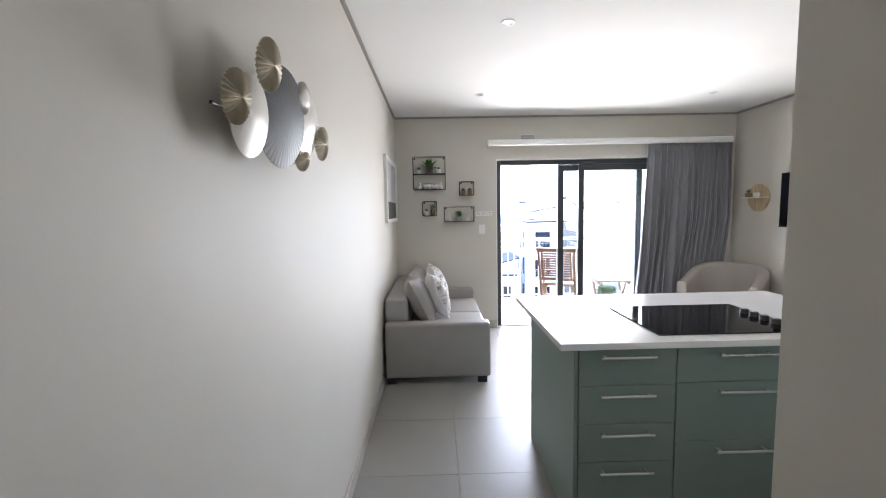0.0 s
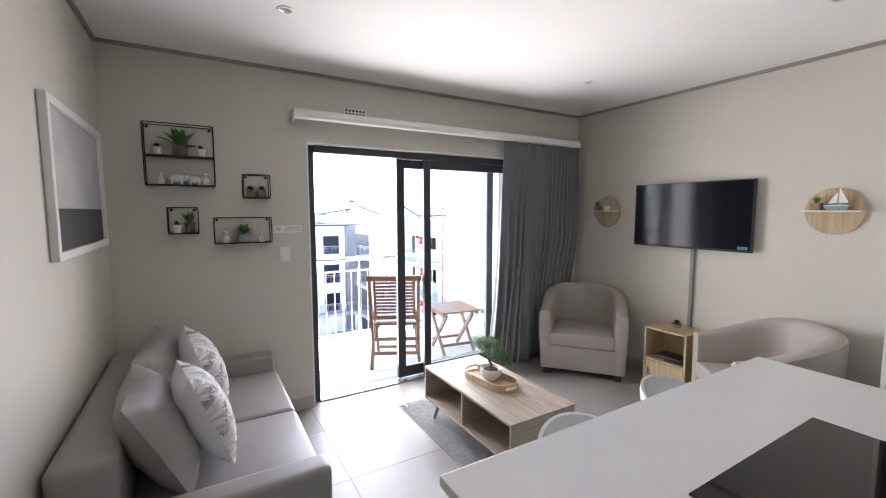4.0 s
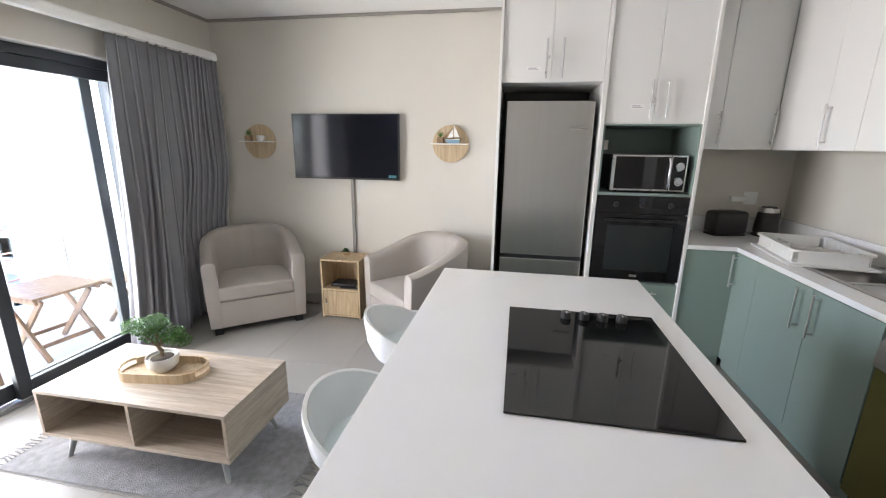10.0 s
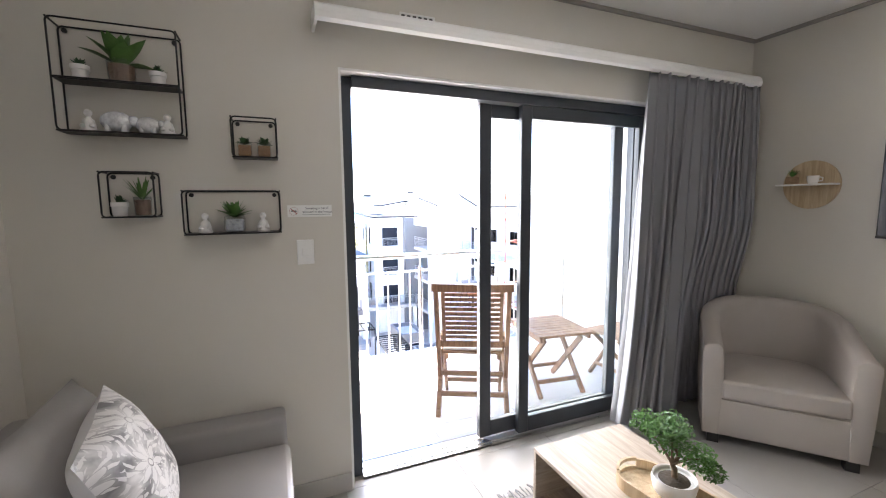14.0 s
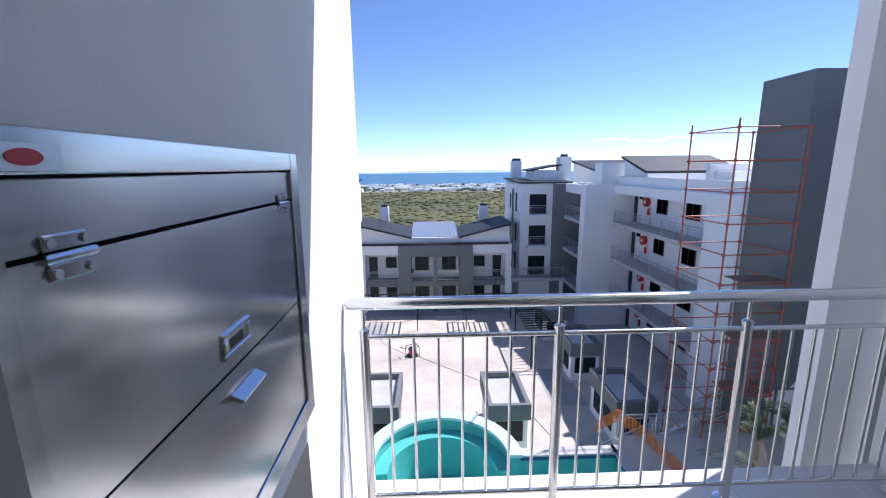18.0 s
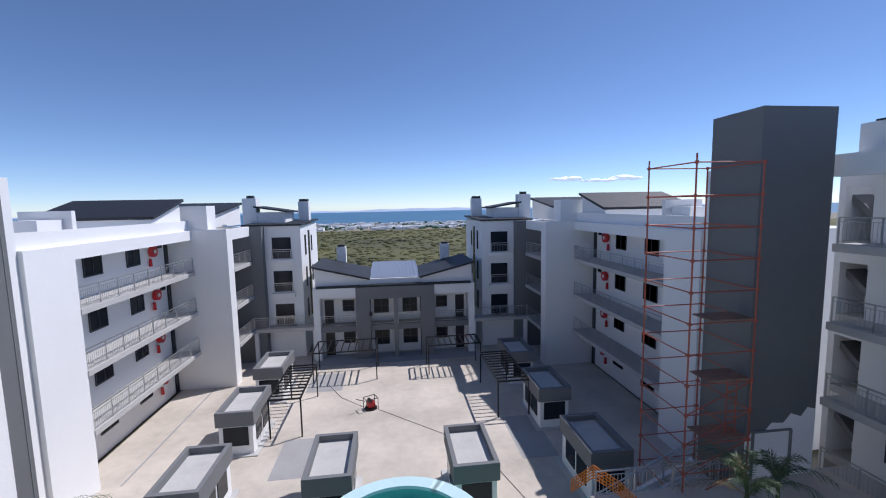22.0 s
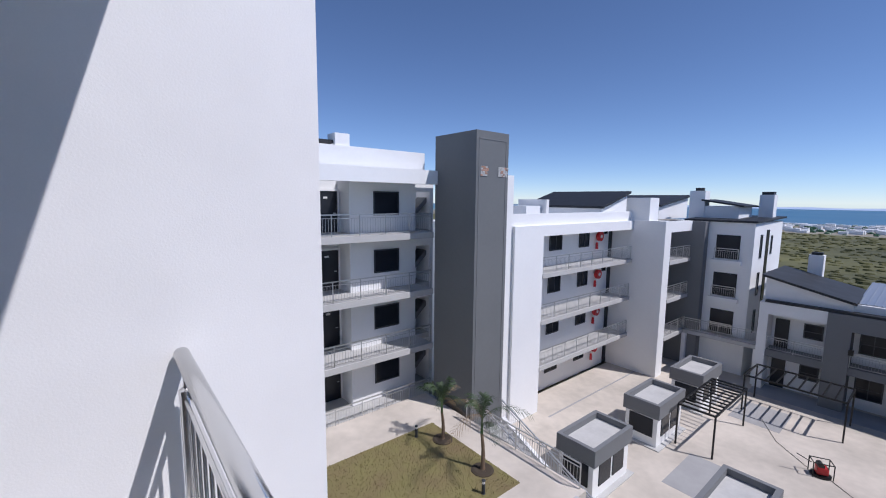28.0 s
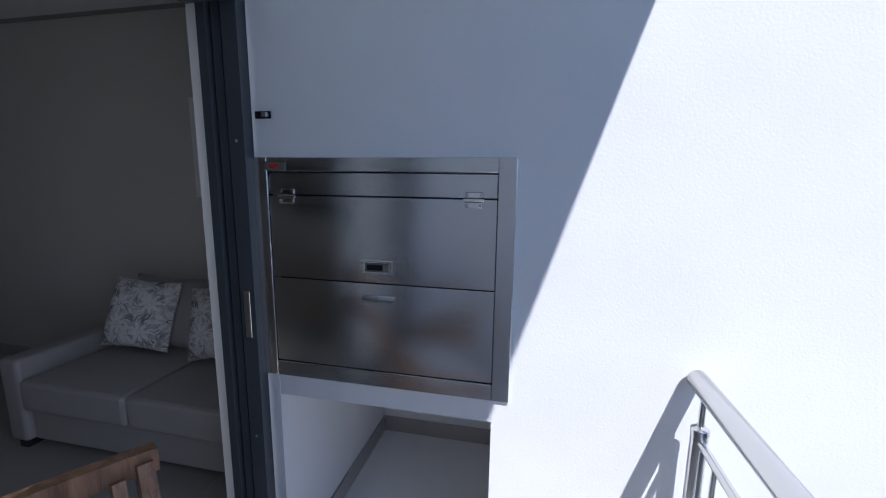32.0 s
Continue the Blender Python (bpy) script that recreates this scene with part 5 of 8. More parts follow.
wpart("plinth", bx(3.54, 2.162, 0.0, XR, 2.764, 0.1), GREEN, col)
for y0, y1, yh in ((2.462, 2.762, 2.493), (2.15, 2.462, 2.395)):
    f = front(col, "door", (3.49, y0, 1.70), (3.49, y1, 2.583), "x", -1, WHITE)
    bar_handle(f, (3.49, yh, 1.73), (3.49, yh, 1.97), (-1, 0, 0))
wpart("lock", tube(bmesh.new(), (3.49, 2.47, 1.845), (3.482, 2.47, 1.845), 0.012, n=14), SATIN, col)
wpart("label_strip", bx(3.4885, 2.53, 1.79, 3.49, 2.61, 1.815), POT, col, "small white paper label with faint print")
for z0, z1 in ((0.365, 0.605), (0.115, 0.365)):
    f = front(col, "drawer", (3.49, 2.15, z0), (3.49, 2.762, z1), "x", -1, GREEN)
    bar_handle(f, (3.49, 2.30, z1 - 0.06), (3.49, 2.62, z1 - 0.06), (-1, 0, 0))

fr = thing("fridge_freezer", "brushed steel fridge freezer standing in its housing", "fridge", pose(3.8, 3.12, 0))
wpart("cabinet_body", bx(3.58, 2.83, 0.03, 4.05, 3.405, 1.85), BLACKPL, fr)
wpart("door", bx(3.52, 2.823, 0.765, 3.578, 3.41, 1.85, 0.006, 2), FRSTEEL, fr, "upper steel door")
wpart("freezer_door", bx(3.52, 2.823, 0.06, 3.578, 3.41, 0.735, 0.006, 2), FRSTEEL, fr)
wpart("grip_gap", bx(3.53, 2.825, 0.735, 3.58, 3.408, 0.765), BLACKPL, fr)
wpart("badge", bx(3.5185, 2.86, 1.66, 3.5202, 2.98, 1.672), CHROME, fr, "small chrome badge")
for y in (2.87, 3.36):
    wpart("foot", tube(bmesh.new(), (3.62, y, 0), (3.62, y, 0.03), 0.02), BLACKPL, fr)

ov = thing("built_in_oven", "black glass built-in oven with three knobs", "oven", pose(3.7, 2.45, 0.61))
wpart("body", bx(3.51, 2.17, 0.612, 3.95, 2.755, 1.228), BLACKPL, ov)
wpart("control_panel", bx(3.482, 2.166, 1.11, 3.51, 2.758, 1.228, 0.002, 1), BLACKGL, ov)
d_ = wpart("door", bx(3.48, 2.166, 0.63, 3.51, 2.758, 1.102, 0.003, 1), BLACKGL, ov)
wpart("window", bx(3.4785, 2.245, 0.70, 3.4795, 2.675, 1.025), OVENW, d_, "dark oven window")
bm = tube(bmesh.new(), (3.445, 2.22, 1.065), (3.445, 2.70, 1.065), 0.009)
for y in (2.25, 2.67):
    tube(bm, (3.445, y, 1.065), (3.482, y, 1.065), 0.007, n=8)
wpart("handle", bm, BLACKM, d_, "", True)
for y in (2.28, 2.46, 2.63):
    wpart("knob", lathe(bmesh.new(), [(0, 0.022), (0.017, 0.022), (0.02, 0.0)], 18, Matrix.Translation((3.482, y, 1.17)) @ pose(0, 0, 0, 0, -90, 0)), BLACKPL, ov, "", True)
wpart("badge", bx(3.4785, 2.44, 0.655, 3.4797, 2.49, 0.672), SATIN, ov)

mw = thing("microwave", "silver and black microwave in the niche", "microwave", pose(3.7, 2.45, 1.25))
wpart("case", bx(3.50, 2.21, 1.262, 3.87, 2.685, 1.505, 0.006, 2), BLACKPL, mw)
wpart("door", bx(3.484, 2.315, 1.264, 3.501, 2.683, 1.503, 0.004, 2), SATIN, mw)
wpart("window", bx(3.4825, 2.318, 1.277, 3.4845, 2.662, 1.492), BLACKGL, mw)
wpart("control_panel", bx(3.484, 2.212, 1.264, 3.501, 2.311, 1.503, 0.004, 2), SATIN, mw)
wpart("dial_panel", bx(3.4825, 2.222, 1.275, 3.4845, 2.305, 1.492), BLACKGL, mw)
for z in (1.43, 1.33):
    wpart("dial", lathe(bmesh.new(), [(0, 0.022), (0.026, 0.022), (0.031, 0.0)], 22, Matrix.Translation((3.484, 2.262, z)) @ pose(0, 0, 0, 0, -90, 0)), SATIN, mw, "", True)
bm = sweep(bmesh.new(), [(3.484, 2.325, 1.29), (3.462, 2.325, 1.32), (3.458, 2.325, 1.385), (3.462, 2.325, 1.45), (3.484, 2.325, 1.48)], 0.008)
wpart("handle", bm, CHROME, mw, "", True)
for y in (2.25, 2.64):
    wpart("foot", tube(bmesh.new(), (3.54, y, 1.25), (3.54, y, 1.262), 0.012), BLACKPL, mw)

mws = thing("wall_socket", "small pale socket plate at the back of the microwave niche", "socket", pose(3.97, 2.69, 1.56))
wpart("plate", bx(3.961, 2.63, 1.53, 3.969, 2.745, 1.605, 0.003, 1), SATIN, mws)
wpart("rocker", bx(3.957, 2.65, 1.555, 3.961, 2.672, 1.585, 0.001, 1), POT, mws)

# Corner and sink run.
cor = thing("corner_base_cabinet", "sage green corner base cabinet beside the oven", "cabinet", pose(3.75, 1.98, 0))
carcass(cor, 3.50, 1.84, 0.1, XR - 0.002, 2.14, 0.875, GREEN)
wpart("end_panel", bx(3.482, 1.80, 0.1, 3.50, 2.14, 0.875), GREEN, cor)
wpart("plinth", bx(3.53, 1.80, 0.0, XR, 2.14, 0.1), GREEN, cor)
b1 = thing("sink_base_cabinet", "sage green base cabinet with two doors under the sink", "cabinet", pose(2.8, 1.55, 0))
carcass(b1, 2.29, YK + 0.002, 0.1, 3.498, 1.80, 0.74, GREEN)
wpart("front_rail", bx(2.29, 1.74, 0.742, 3.498, 1.80, 0.875), GREEN, b1)
for x_ in (2.29, 3.48):
    wpart("side_panel", bx(x_, YK + 0.002, 0.742, x_ + 0.018, 1.738, 0.875), GREEN, b1)
wpart("plinth", bx(2.29, 1.3, 0.0, 3.53, 1.77, 0.1), GREEN, b1)
for x0, x1, xh in ((3.22, 3.48, 3.452), (2.725, 3.22, 2.787), (2.30, 2.725, 2.662)):
    f = front(b1, "door", (x0, 1.82, 0.1), (x1, 1.82, 0.873), "y", 1, GREEN)
    bar_handle(f, (xh, 1.82, 0.635), (xh, 1.82, 0.86), (0, 1, 0))

dw = thing("dishwasher", "steel dishwasher with olive-tinted door under the worktop", "dishwasher", pose(1.95, 1.55, 0))
wpart("body", bx(1.66, 1.28, 0.05, 2.27, 1.80, 0.862), BLACKPL, dw)
wpart("door", bx(1.665, 1.80, 0.11, 2.265, 1.845, 0.70, 0.004, 1), OLIVE, dw, "olive reflective steel door")
wpart("control_fascia", prism(bmesh.new(), [(1.80, 0.702), (1.85, 0.702), (1.856, 0.72), (1.852, 0.80), (1.838, 0.828), (1.80, 0.835)], 1.665, 2.265, Matrix(((0, 0, 1, 0), (1, 0, 0, 0), (0, 1, 0, 0), (0, 0, 0, 1)))), STEELD, dw, "brushed steel fascia")
wpart("top_trim", bx(1.66, 1.5, 0.840, 2.27, 1.81, 0.862, 0.003, 1), STEEL, dw)
wpart("display", bx(1.80, 1.853, 0.745, 1.86, 1.8565, 0.805), BLACKPL, dw)
wpart("dial", lathe(bmesh.new(), [(0, 0.016), (0.016, 0.016), (0.02, 0)], 18, Matrix.Translation((1.91, 1.855, 0.77)) @ pose(0, 0, 0, -90, 0, 0)), CHROME, dw, "", True)
wpart("badge", bx(2.06, 1.853, 0.775, 2.14, 1.8562, 0.784), CHROME, dw)
wpart("grip", prism(bmesh.new(), [(2.0 + 0.07 * math.cos(math.pi * j / 12), 0.702 - 0.03 * math.sin(math.pi * j / 12)) for j in range(13)], -1.8475, -1.844, pose(0, 0, 0, 90, 0, 0)), STEEL, dw, "crescent grip recess")
wpart("kickboard", bx(1.665, 1.76, 0.0, 2.265, 1.775, 0.105), SATIN, dw)

top = thing("worktop", "white quartz worktop with upstand round the sink", "worktop", pose(2.9, 1.5, 0.88))
bm = bmesh.new()
outer = [(1.625, YK), (XR, YK), (XR, 2.14), (3.47, 2.14), (3.47, 1.832), (1.625, 1.832)]
hole = [(2.36, 1.30), (3.10, 1.30), (3.10, 1.70), (2.36, 1.70)]
vs_ = [bm.verts.new((x, y, 0.91)) for x, y in outer + hole]
for q in ((0, 1, 7, 6), (1, 4, 8, 7), (4, 5, 9, 8), (5, 0, 6, 9), (1, 2, 3, 4)):
    bm.faces.new([vs_[j] for j in q])
r_ = bmesh.ops.extrude_face_region(bm, geom=bm.faces[:])
bmesh.ops.translate(bm, verts=[v for v in r_["geom"] if isinstance(v, bmesh.types.BMVert)], vec=(0, 0, -0.03))
bmesh.ops.recalc_face_normals(bm, faces=bm.faces)
wpart("slab", bm, STONE, top, "white quartz slab")
wpart("upstand", bx(1.625, YK + 0.0005, 0.911, XR - 0.021, YK + 0.02, 1.03, 0.002, 1), STONE, top)
wpart("upstand", bx(XR - 0.02, YK + 0.0005, 0.911, XR - 0.0005, 2.14, 1.03, 0.002, 1), STONE, top)

sink = thing("kitchen_sink", "stainless double bowl sink let into the worktop", "sink", pose(2.73, 1.5, 0.91))


def bowl(x0, x1, y0, y1, zr, zb):
    bm = bmesh.new()
    rings = []
    for z, inset in ((zr, 0.0), (zr - 0.01, 0.008), (zb + 0.03, 0.02), (zb + 0.004, 0.05), (zb, 0.09)):
        o = rounded(x1 - x0 - 2 * inset, y1 - y0 - 2 * inset, 0.06, 5)
        rings.append([bm.verts.new(((x0 + x1) / 2 + a, (y0 + y1) / 2 + b, z)) for a, b in o])
    for p, q in zip(rings, rings[1:]):
        for k in range(len(p)):
            bm.faces.new((p[k], p[(k + 1) % len(p)], q[(k + 1) % len(p)], q[k]))
    bm.faces.new(rings[-1])
    bmesh.ops.recalc_face_normals(bm, faces=bm.faces)
    return bm


SX0, SX1, SY0, SY1 = 2.36, 3.10, 1.27, 1.71
bm = bmesh.new()
for a in ((SX0, SY0, SX1, SY0 + 0.09), (SX0, SY1 - 0.03, SX1, SY1), (SX0, SY0 + 0.09, SX0 + 0.035, SY1 - 0.03), (2.715, SY0 + 0.09, 2.745, SY1 - 0.03), (SX1 - 0.035, SY0 + 0.09, SX1, SY1 - 0.03)):
    box(bm, a[0], a[1], 0.9105, a[2], a[3], 0.916)
wpart("rim", bm, STEELD, sink)
wpart("bowl", bowl(SX0 + 0.03, 2.72, SY0 + 0.085, SY1 - 0.025, 0.915, 0.76), STEELD, sink, "", True)
wpart("bowl", bowl(2.74, SX1 - 0.03, SY0 + 0.085, SY1 - 0.025, 0.915, 0.76), STEELD, sink, "", True)
for x in (2.555, 2.905):
    wpart("drain", lathe(bmesh.new(), [(0, 0.002), (0.03, 0.004), (0.04, 0.0)], 20, Matrix.Translation((x, 1.52, 0.761))), CHROME, sink, "", True)

tap = thing("kitchen_tap", "tall chrome swan-neck mixer tap at the sink", "tap", pose(2.74, 1.315, 0.916))
wpart("base", lathe(bmesh.new(), [(0.0, 0.0), (0.028, 0.0), (0.028, 0.008), (0.022, 0.016), (0.022, 0.09), (0.016, 0.10), (0, 0.10)], 24, Matrix.Translation((2.74, 1.315, 0.916))), CHROME, tap, "", True)
arc = [(2.74, 1.315, 1.0), (2.74, 1.315, 1.2)]
for k in range(13):
    a = math.pi * k / 12
    arc.append((2.74 - 0.02 * k / 12, 1.315 + 0.075 - 0.075 * math.cos(a), 1.21 + 0.075 * math.sin(a)))
arc.append((2.72, 1.465, 1.16))
wpart("spout", sweep(bmesh.new(), arc, 0.011, 14), CHROME, tap, "", True)
wpart("nozzle", tube(bmesh.new(), (2.72, 1.465, 1.16), (2.72, 1.465, 1.13), 0.014), CHROME, tap, "", True)
wpart("lever", sweep(bmesh.new(), [(2.76, 1.32, 0.975), (2.80, 1.33, 0.985), (2.835, 1.345, 1.03)], [0.012, 0.009, 0.007]), CHROME, tap, "", True)

# Wall cabinets.
def upper(x0, x1, doors, label):
    ob = thing("wall_cabinet", label, "cabinet", pose((x0 + x1) / 2, 1.42, 1.545), "white wall cabinets")
    carcass(ob, x0, YK + 0.002, 1.545, x1, 1.58, 2.56, WHITE)
    for a, b, h in doors:
        f = front(ob, "door", (a, 1.60, 1.545), (b, 1.60, 2.555), "y", 1, WHITE)
        if h:
            bar_handle(f, (h, 1.60, 1.572), (h, 1.60, 1.80), (0, 1, 0))


upper(1.62, 2.235, [(1.62, 1.90, 1.845), (1.90, 2.235, 1.957)], "white two-door wall cabinet by the tall unit")
upper(2.235, 3.015, [(2.235, 2.637, 2.58), (2.637, 3.015, 2.694)], "white two-door wall cabinet above the sink")
upper(3.015, 3.75, [(3.015, 3.29, 3.246), (3.29, 3.747, None)], "white corner wall cabinet with a steel handle")
uc = thing("wall_cabinet", "white wall cabinet between oven housing and corner", "cabinet", pose(3.9, 1.87, 1.545), "white wall cabinets")
carcass(uc, 3.77, 1.602, 1.545, XR - 0.002, 2.14, 2.56, WHITE)
for y0, y1, yh in ((1.60, 1.945, 1.622), (1.945, 2.14, 1.968)):
    f = front(uc, "door", (3.75, y0, 1.545), (3.75, y1, 2.555), "x", -1, WHITE)
    bar_handle(f, (3.75, yh, 1.58), (3.75, yh, 1.80), (-1, 0, 0))

tall = thing("tall_cupboard", "tall white cupboard with one door over a deep drawer", "cupboard", pose(1.38, 1.55, 0))
carcass(tall, 1.165, YK + 0.002, 0.1, 1.60, 1.82, 2.585, WHITE)
wpart("side_panel", bx(1.60, YK + 0.002, 0.0, 1.622, 1.84, 2.585, 0.001, 1), WHITE, tall)
wpart("plinth", bx(1.165, 1.3, 0.0, 1.60, 1.79, 0.1), WHITE, tall)
f = front(tall, "door", (1.16, 1.84, 0.908), (1.60, 1.84, 2.58), "y", 1, WHITE)
bar_handle(f, (1.565, 1.84, 0.94), (1.565, 1.84, 1.16), (0, 1, 0))
f = front(tall, "drawer", (1.16, 1.84, 0.1), (1.60, 1.84, 0.905), "y", 1, WHITE)
bar_handle(f, (1.23, 1.84, 0.853), (1.475, 1.84, 0.853), (0, 1, 0))
struct("wall_kitchen_end", bx(1.12, 1.25, -0.1, 1.158, 1.66, 2.9), WALL, "greige plaster end beside the tall cupboard", "wall")

# Small kitchen things.
rack = thing("dish_rack", "white plastic dish rack on the worktop by the sink", "dish rack", pose(3.28, 1.53, 0.91, 0, 0, -8))
w_, d_, h_ = 0.52, 0.36, 0.092
part("tray", bx(-w_ / 2 - 0.03, -d_ / 2 - 0.03, 0.0, w_ / 2 + 0.03, d_ / 2 + 0.03, 0.012, 0.004, 1), POT, rack)
part("base", bx(-w_ / 2, -d_ / 2, 0.0125, w_ / 2, d_ / 2, 0.02), POT, rack)
rim_ = bmesh.new()
ro, ri = rounded(w_ + 0.03, d_ + 0.03, 0.04, 4), rounded(w_ - 0.004, d_ - 0.004, 0.025, 4)
vo_ = [[rim_.verts.new((x, y, z)) for x, y in o_] for o_, z in ((ro, h_), (ri, h_), (ri, h_ - 0.012), (ro, h_ - 0.012))]
for p, q in zip(vo_, vo_[1:] + vo_[:1]):
    for n_ in range(len(p)):
        rim_.faces.new((p[n_], p[(n_ + 1) % len(p)], q[(n_ + 1) % len(p)], q[n_]))
bmesh.ops.recalc_face_normals(rim_, faces=rim_.faces)
part("rim", rim_, POT, rack, "wide rounded rim", True)
for y in (-d_ / 2 + 0.002, d_ / 2 - 0.002):
    part("side_wall", bx(-w_ / 2 + 0.02, y - 0.003, 0.02, w_ / 2 - 0.02, y + 0.003, h_ - 0.012), POT, rack)
    for n_ in range(9):
        x = -w_ / 2 + 0.05 + n_ * (w_ - 0.1) / 8
        part("rib", bx(x - 0.004, y - 0.005, 0.02, x + 0.004, y + 0.005, h_ - 0.013), POT, rack)
for x in (-w_ / 2 + 0.002, w_ / 2 - 0.002):
    part("side_wall", bx(x - 0.003, -d_ / 2 + 0.02, 0.02, x + 0.003, d_ / 2 - 0.02, h_ - 0.012), POT, rack)
for k in range(9):
    part("divider", bx(-w_ / 2 + 0.03 + k * 0.033, -d_ / 2 + 0.012, 0.02, -w_ / 2 + 0.036 + k * 0.033, 0.04, 0.05), POT, rack)
part("partition", bx(-w_ / 2 + 0.01, d_ / 2 - 0.112, 0.02, w_ / 2 - 0.01, d_ / 2 - 0.108, 0.066), POT, rack)
for k in range(4):
    part("partition", bx(-w_ / 2 + 0.1 + k * 0.105, d_ / 2 - 0.107, 0.02, -w_ / 2 + 0.104 + k * 0.105, d_ / 2 - 0.008, 0.066), POT, rack)

toaster = thing("toaster", "black two-slot toaster on the corner worktop", "toaster", pose(3.93, 1.72, 0.91, 0, 0, -75))
part("case", bx(-0.13, -0.075, 0.012, 0.13, 0.075, 0.185, 0.03, 4), BLACKPL, toaster, "", True)
for y in (-0.03, 0.03):
    part("slot", bx(-0.09, y - 0.012, 0.183, 0.09, y + 0.012, 0.1865), BLACKM, toaster)
part("lever", bx(0.13, -0.015, 0.11, 0.15, 0.015, 0.13, 0.004), BLACKM, toaster)
part("base", bx(-0.12, -0.065, 0.0, 0.12, 0.065, 0.014), BLACKM, toaster)
kettle = thing("kettle", "black and steel electric kettle on the corner worktop", "kettle", pose(3.95, 1.43, 0.91, 0, 0, -60))
part("jug", lathe(bmesh.new(), [(0.0, 0.02), (0.078, 0.02), (0.08, 0.05), (0.072, 0.15), (0.066, 0.185), (0, 0.185)], 28), BLACKPL, kettle, "", True)
part("steel_band", lathe(bmesh.new(), [(0.0672, 0.182), (0.0675, 0.187), (0.063, 0.215), (0, 0.216)], 28), SATIN, kettle, "", True)
part("lid", lathe(bmesh.new(), [(0.05, 0.216), (0.045, 0.224), (0, 0.226)], 24), BLACKPL, kettle, "", True)
part("power_base", lathe(bmesh.new(), [(0, 0), (0.085, 0), (0.085, 0.016), (0, 0.02)], 28), BLACKPL, kettle, "", True)
part("handle", sweep(bmesh.new(), [(0.065, 0, 0.19), (0.12, 0, 0.185), (0.13, 0, 0.13), (0.12, 0, 0.07), (0.078, 0, 0.06)], 0.011), BLACKPL, kettle, "", True)
sock = thing("wall_socket", "white double wall socket with a plugged-in adapter", "socket", pose(XR, 1.75, 1.18))
wpart("plate", bx(XR - 0.01, 1.46, 1.13, XR - 0.001, 1.56, 1.23, 0.003, 1), TRIM, sock)
wpart("adapter", bx(XR - 0.045, 1.55, 1.15, XR - 0.001, 1.66, 1.195, 0.006, 1), TRIM, sock)
sock2 = thing("wall_socket", "white wall socket low beside the tall cupboard", "socket", pose(1.9, YK, 1.1))
wpart("plate", bx(1.72, YK + 0.001, 1.06, 1.80, YK + 0.01, 1.16, 0.003, 1), SATIN, sock2)
wpart("rocker", bx(1.745, YK + 0.01, 1.09, 1.775, YK + 0.014, 1.13), TRIM, sock2)


# Key locks and small name stickers on the top doors.
LABELW = mat("label_white", (0.8, 0.79, 0.78), 0.4, var=0.02)
LABELG = mat("label_grey", (0.42, 0.40, 0.42), 0.5, var=0.02)
for ob_, y0, y1, z0, z1, yk, zk in ((bay, 3.195, 3.29, 2.035, 2.062, 3.15, 2.12), (col, 2.52, 2.61, 1.795, 1.825, 2.48, 1.84)):
    st_ = wpart("sticker", bx(3.4855, y0, z0, 3.4885, y1, z1), LABELW, ob_, "white printed sticker")
    wpart("print_line", bx(3.4848, y0 + 0.03, z0 + 0.015, 3.4855, y1 - 0.01, z0 + 0.021), LABELG, st_)
    wpart("print_line", bx(3.4848, y0 + 0.015, z0 + 0.006, 3.4855, y1 - 0.01, z0 + 0.010), LABELG, st_)
    lk = wpart("key_lock", lathe(bmesh.new(), [(0, 0.006), (0.009, 0.006), (0.011, 0.0)], 18, Matrix.Translation((3.4885, yk, zk)) @ pose(0, 0, 0, 0, -90, 0)), CHROME, ob_, "", True)
    wpart("keyhole", bx(3.4815, yk - 0.001, zk - 0.005, 3.4826, yk + 0.001, zk + 0.005), BLACKPL, lk)


# ---- lounge ----
def soft_box(x0, y0, z0, x1, y1, z1, r=0.04, puff=0.0, n=6):
    """An upholstered block: rounded edges and a slightly domed top."""
    bm = bmesh.new()
    box(bm, x0, y0, z0, x1, y1, z1)
    bmesh.ops.bevel(bm, geom=bm.edges[:], offset=r, segments=4, affect="EDGES", profile=0.6)
    if puff:
        bmesh.ops.subdivide_edges(bm, edges=bm.edges[:], cuts=3, use_grid_fill=True)
        for v in bm.verts:
            u, w = (v.co.x - x0) / (x1 - x0), (v.co.y - y0) / (y1 - y0)
            if v.co.z > (z0 + z1) / 2:
                v.co.z += puff * 16 * max(0, u * (1 - u)) * max(0, w * (1 - w)) * (1 + 0.25 * noise.noise(v.co * 6))
    return bm


def pillow(w, h, t, n=18, only=(-1, 1)):
    """A filled cushion standing in the x-z plane, with pinched corners."""
    bm = bmesh.new()
    sides = []
    for s in only:
        g = []
        for i in range(n + 1):
            row = []
            for j in range(n + 1):
                u, v = 2 * i / n - 1, 2 * j / n - 1
                d = max(0.0, (1 - u * u)) ** 0.45 * max(0.0, (1 - v * v)) ** 0.45
                pull = 1 - 0.07 * (1 - abs(u * v)) * (abs(u) ** 4 + abs(v) ** 4)
                row.append(bm.verts.new((u * w / 2 * pull, s * t / 2 * d * (1 + 0.12 * noise.noise((u * 2.3, v * 2.3, s))), v * h / 2 * pull)))
            g.append(row)
        sides.append(g)
        for i in range(n):
            for j in range(n):
                bm.faces.new((g[i][j], g[i + 1][j], g[i + 1][j + 1], g[i][j + 1]))
    bmesh.ops.remove_doubles(bm, verts=bm.verts, dist=0.0005)
    bmesh.ops.recalc_face_normals(bm, faces=bm.faces)
    return bm


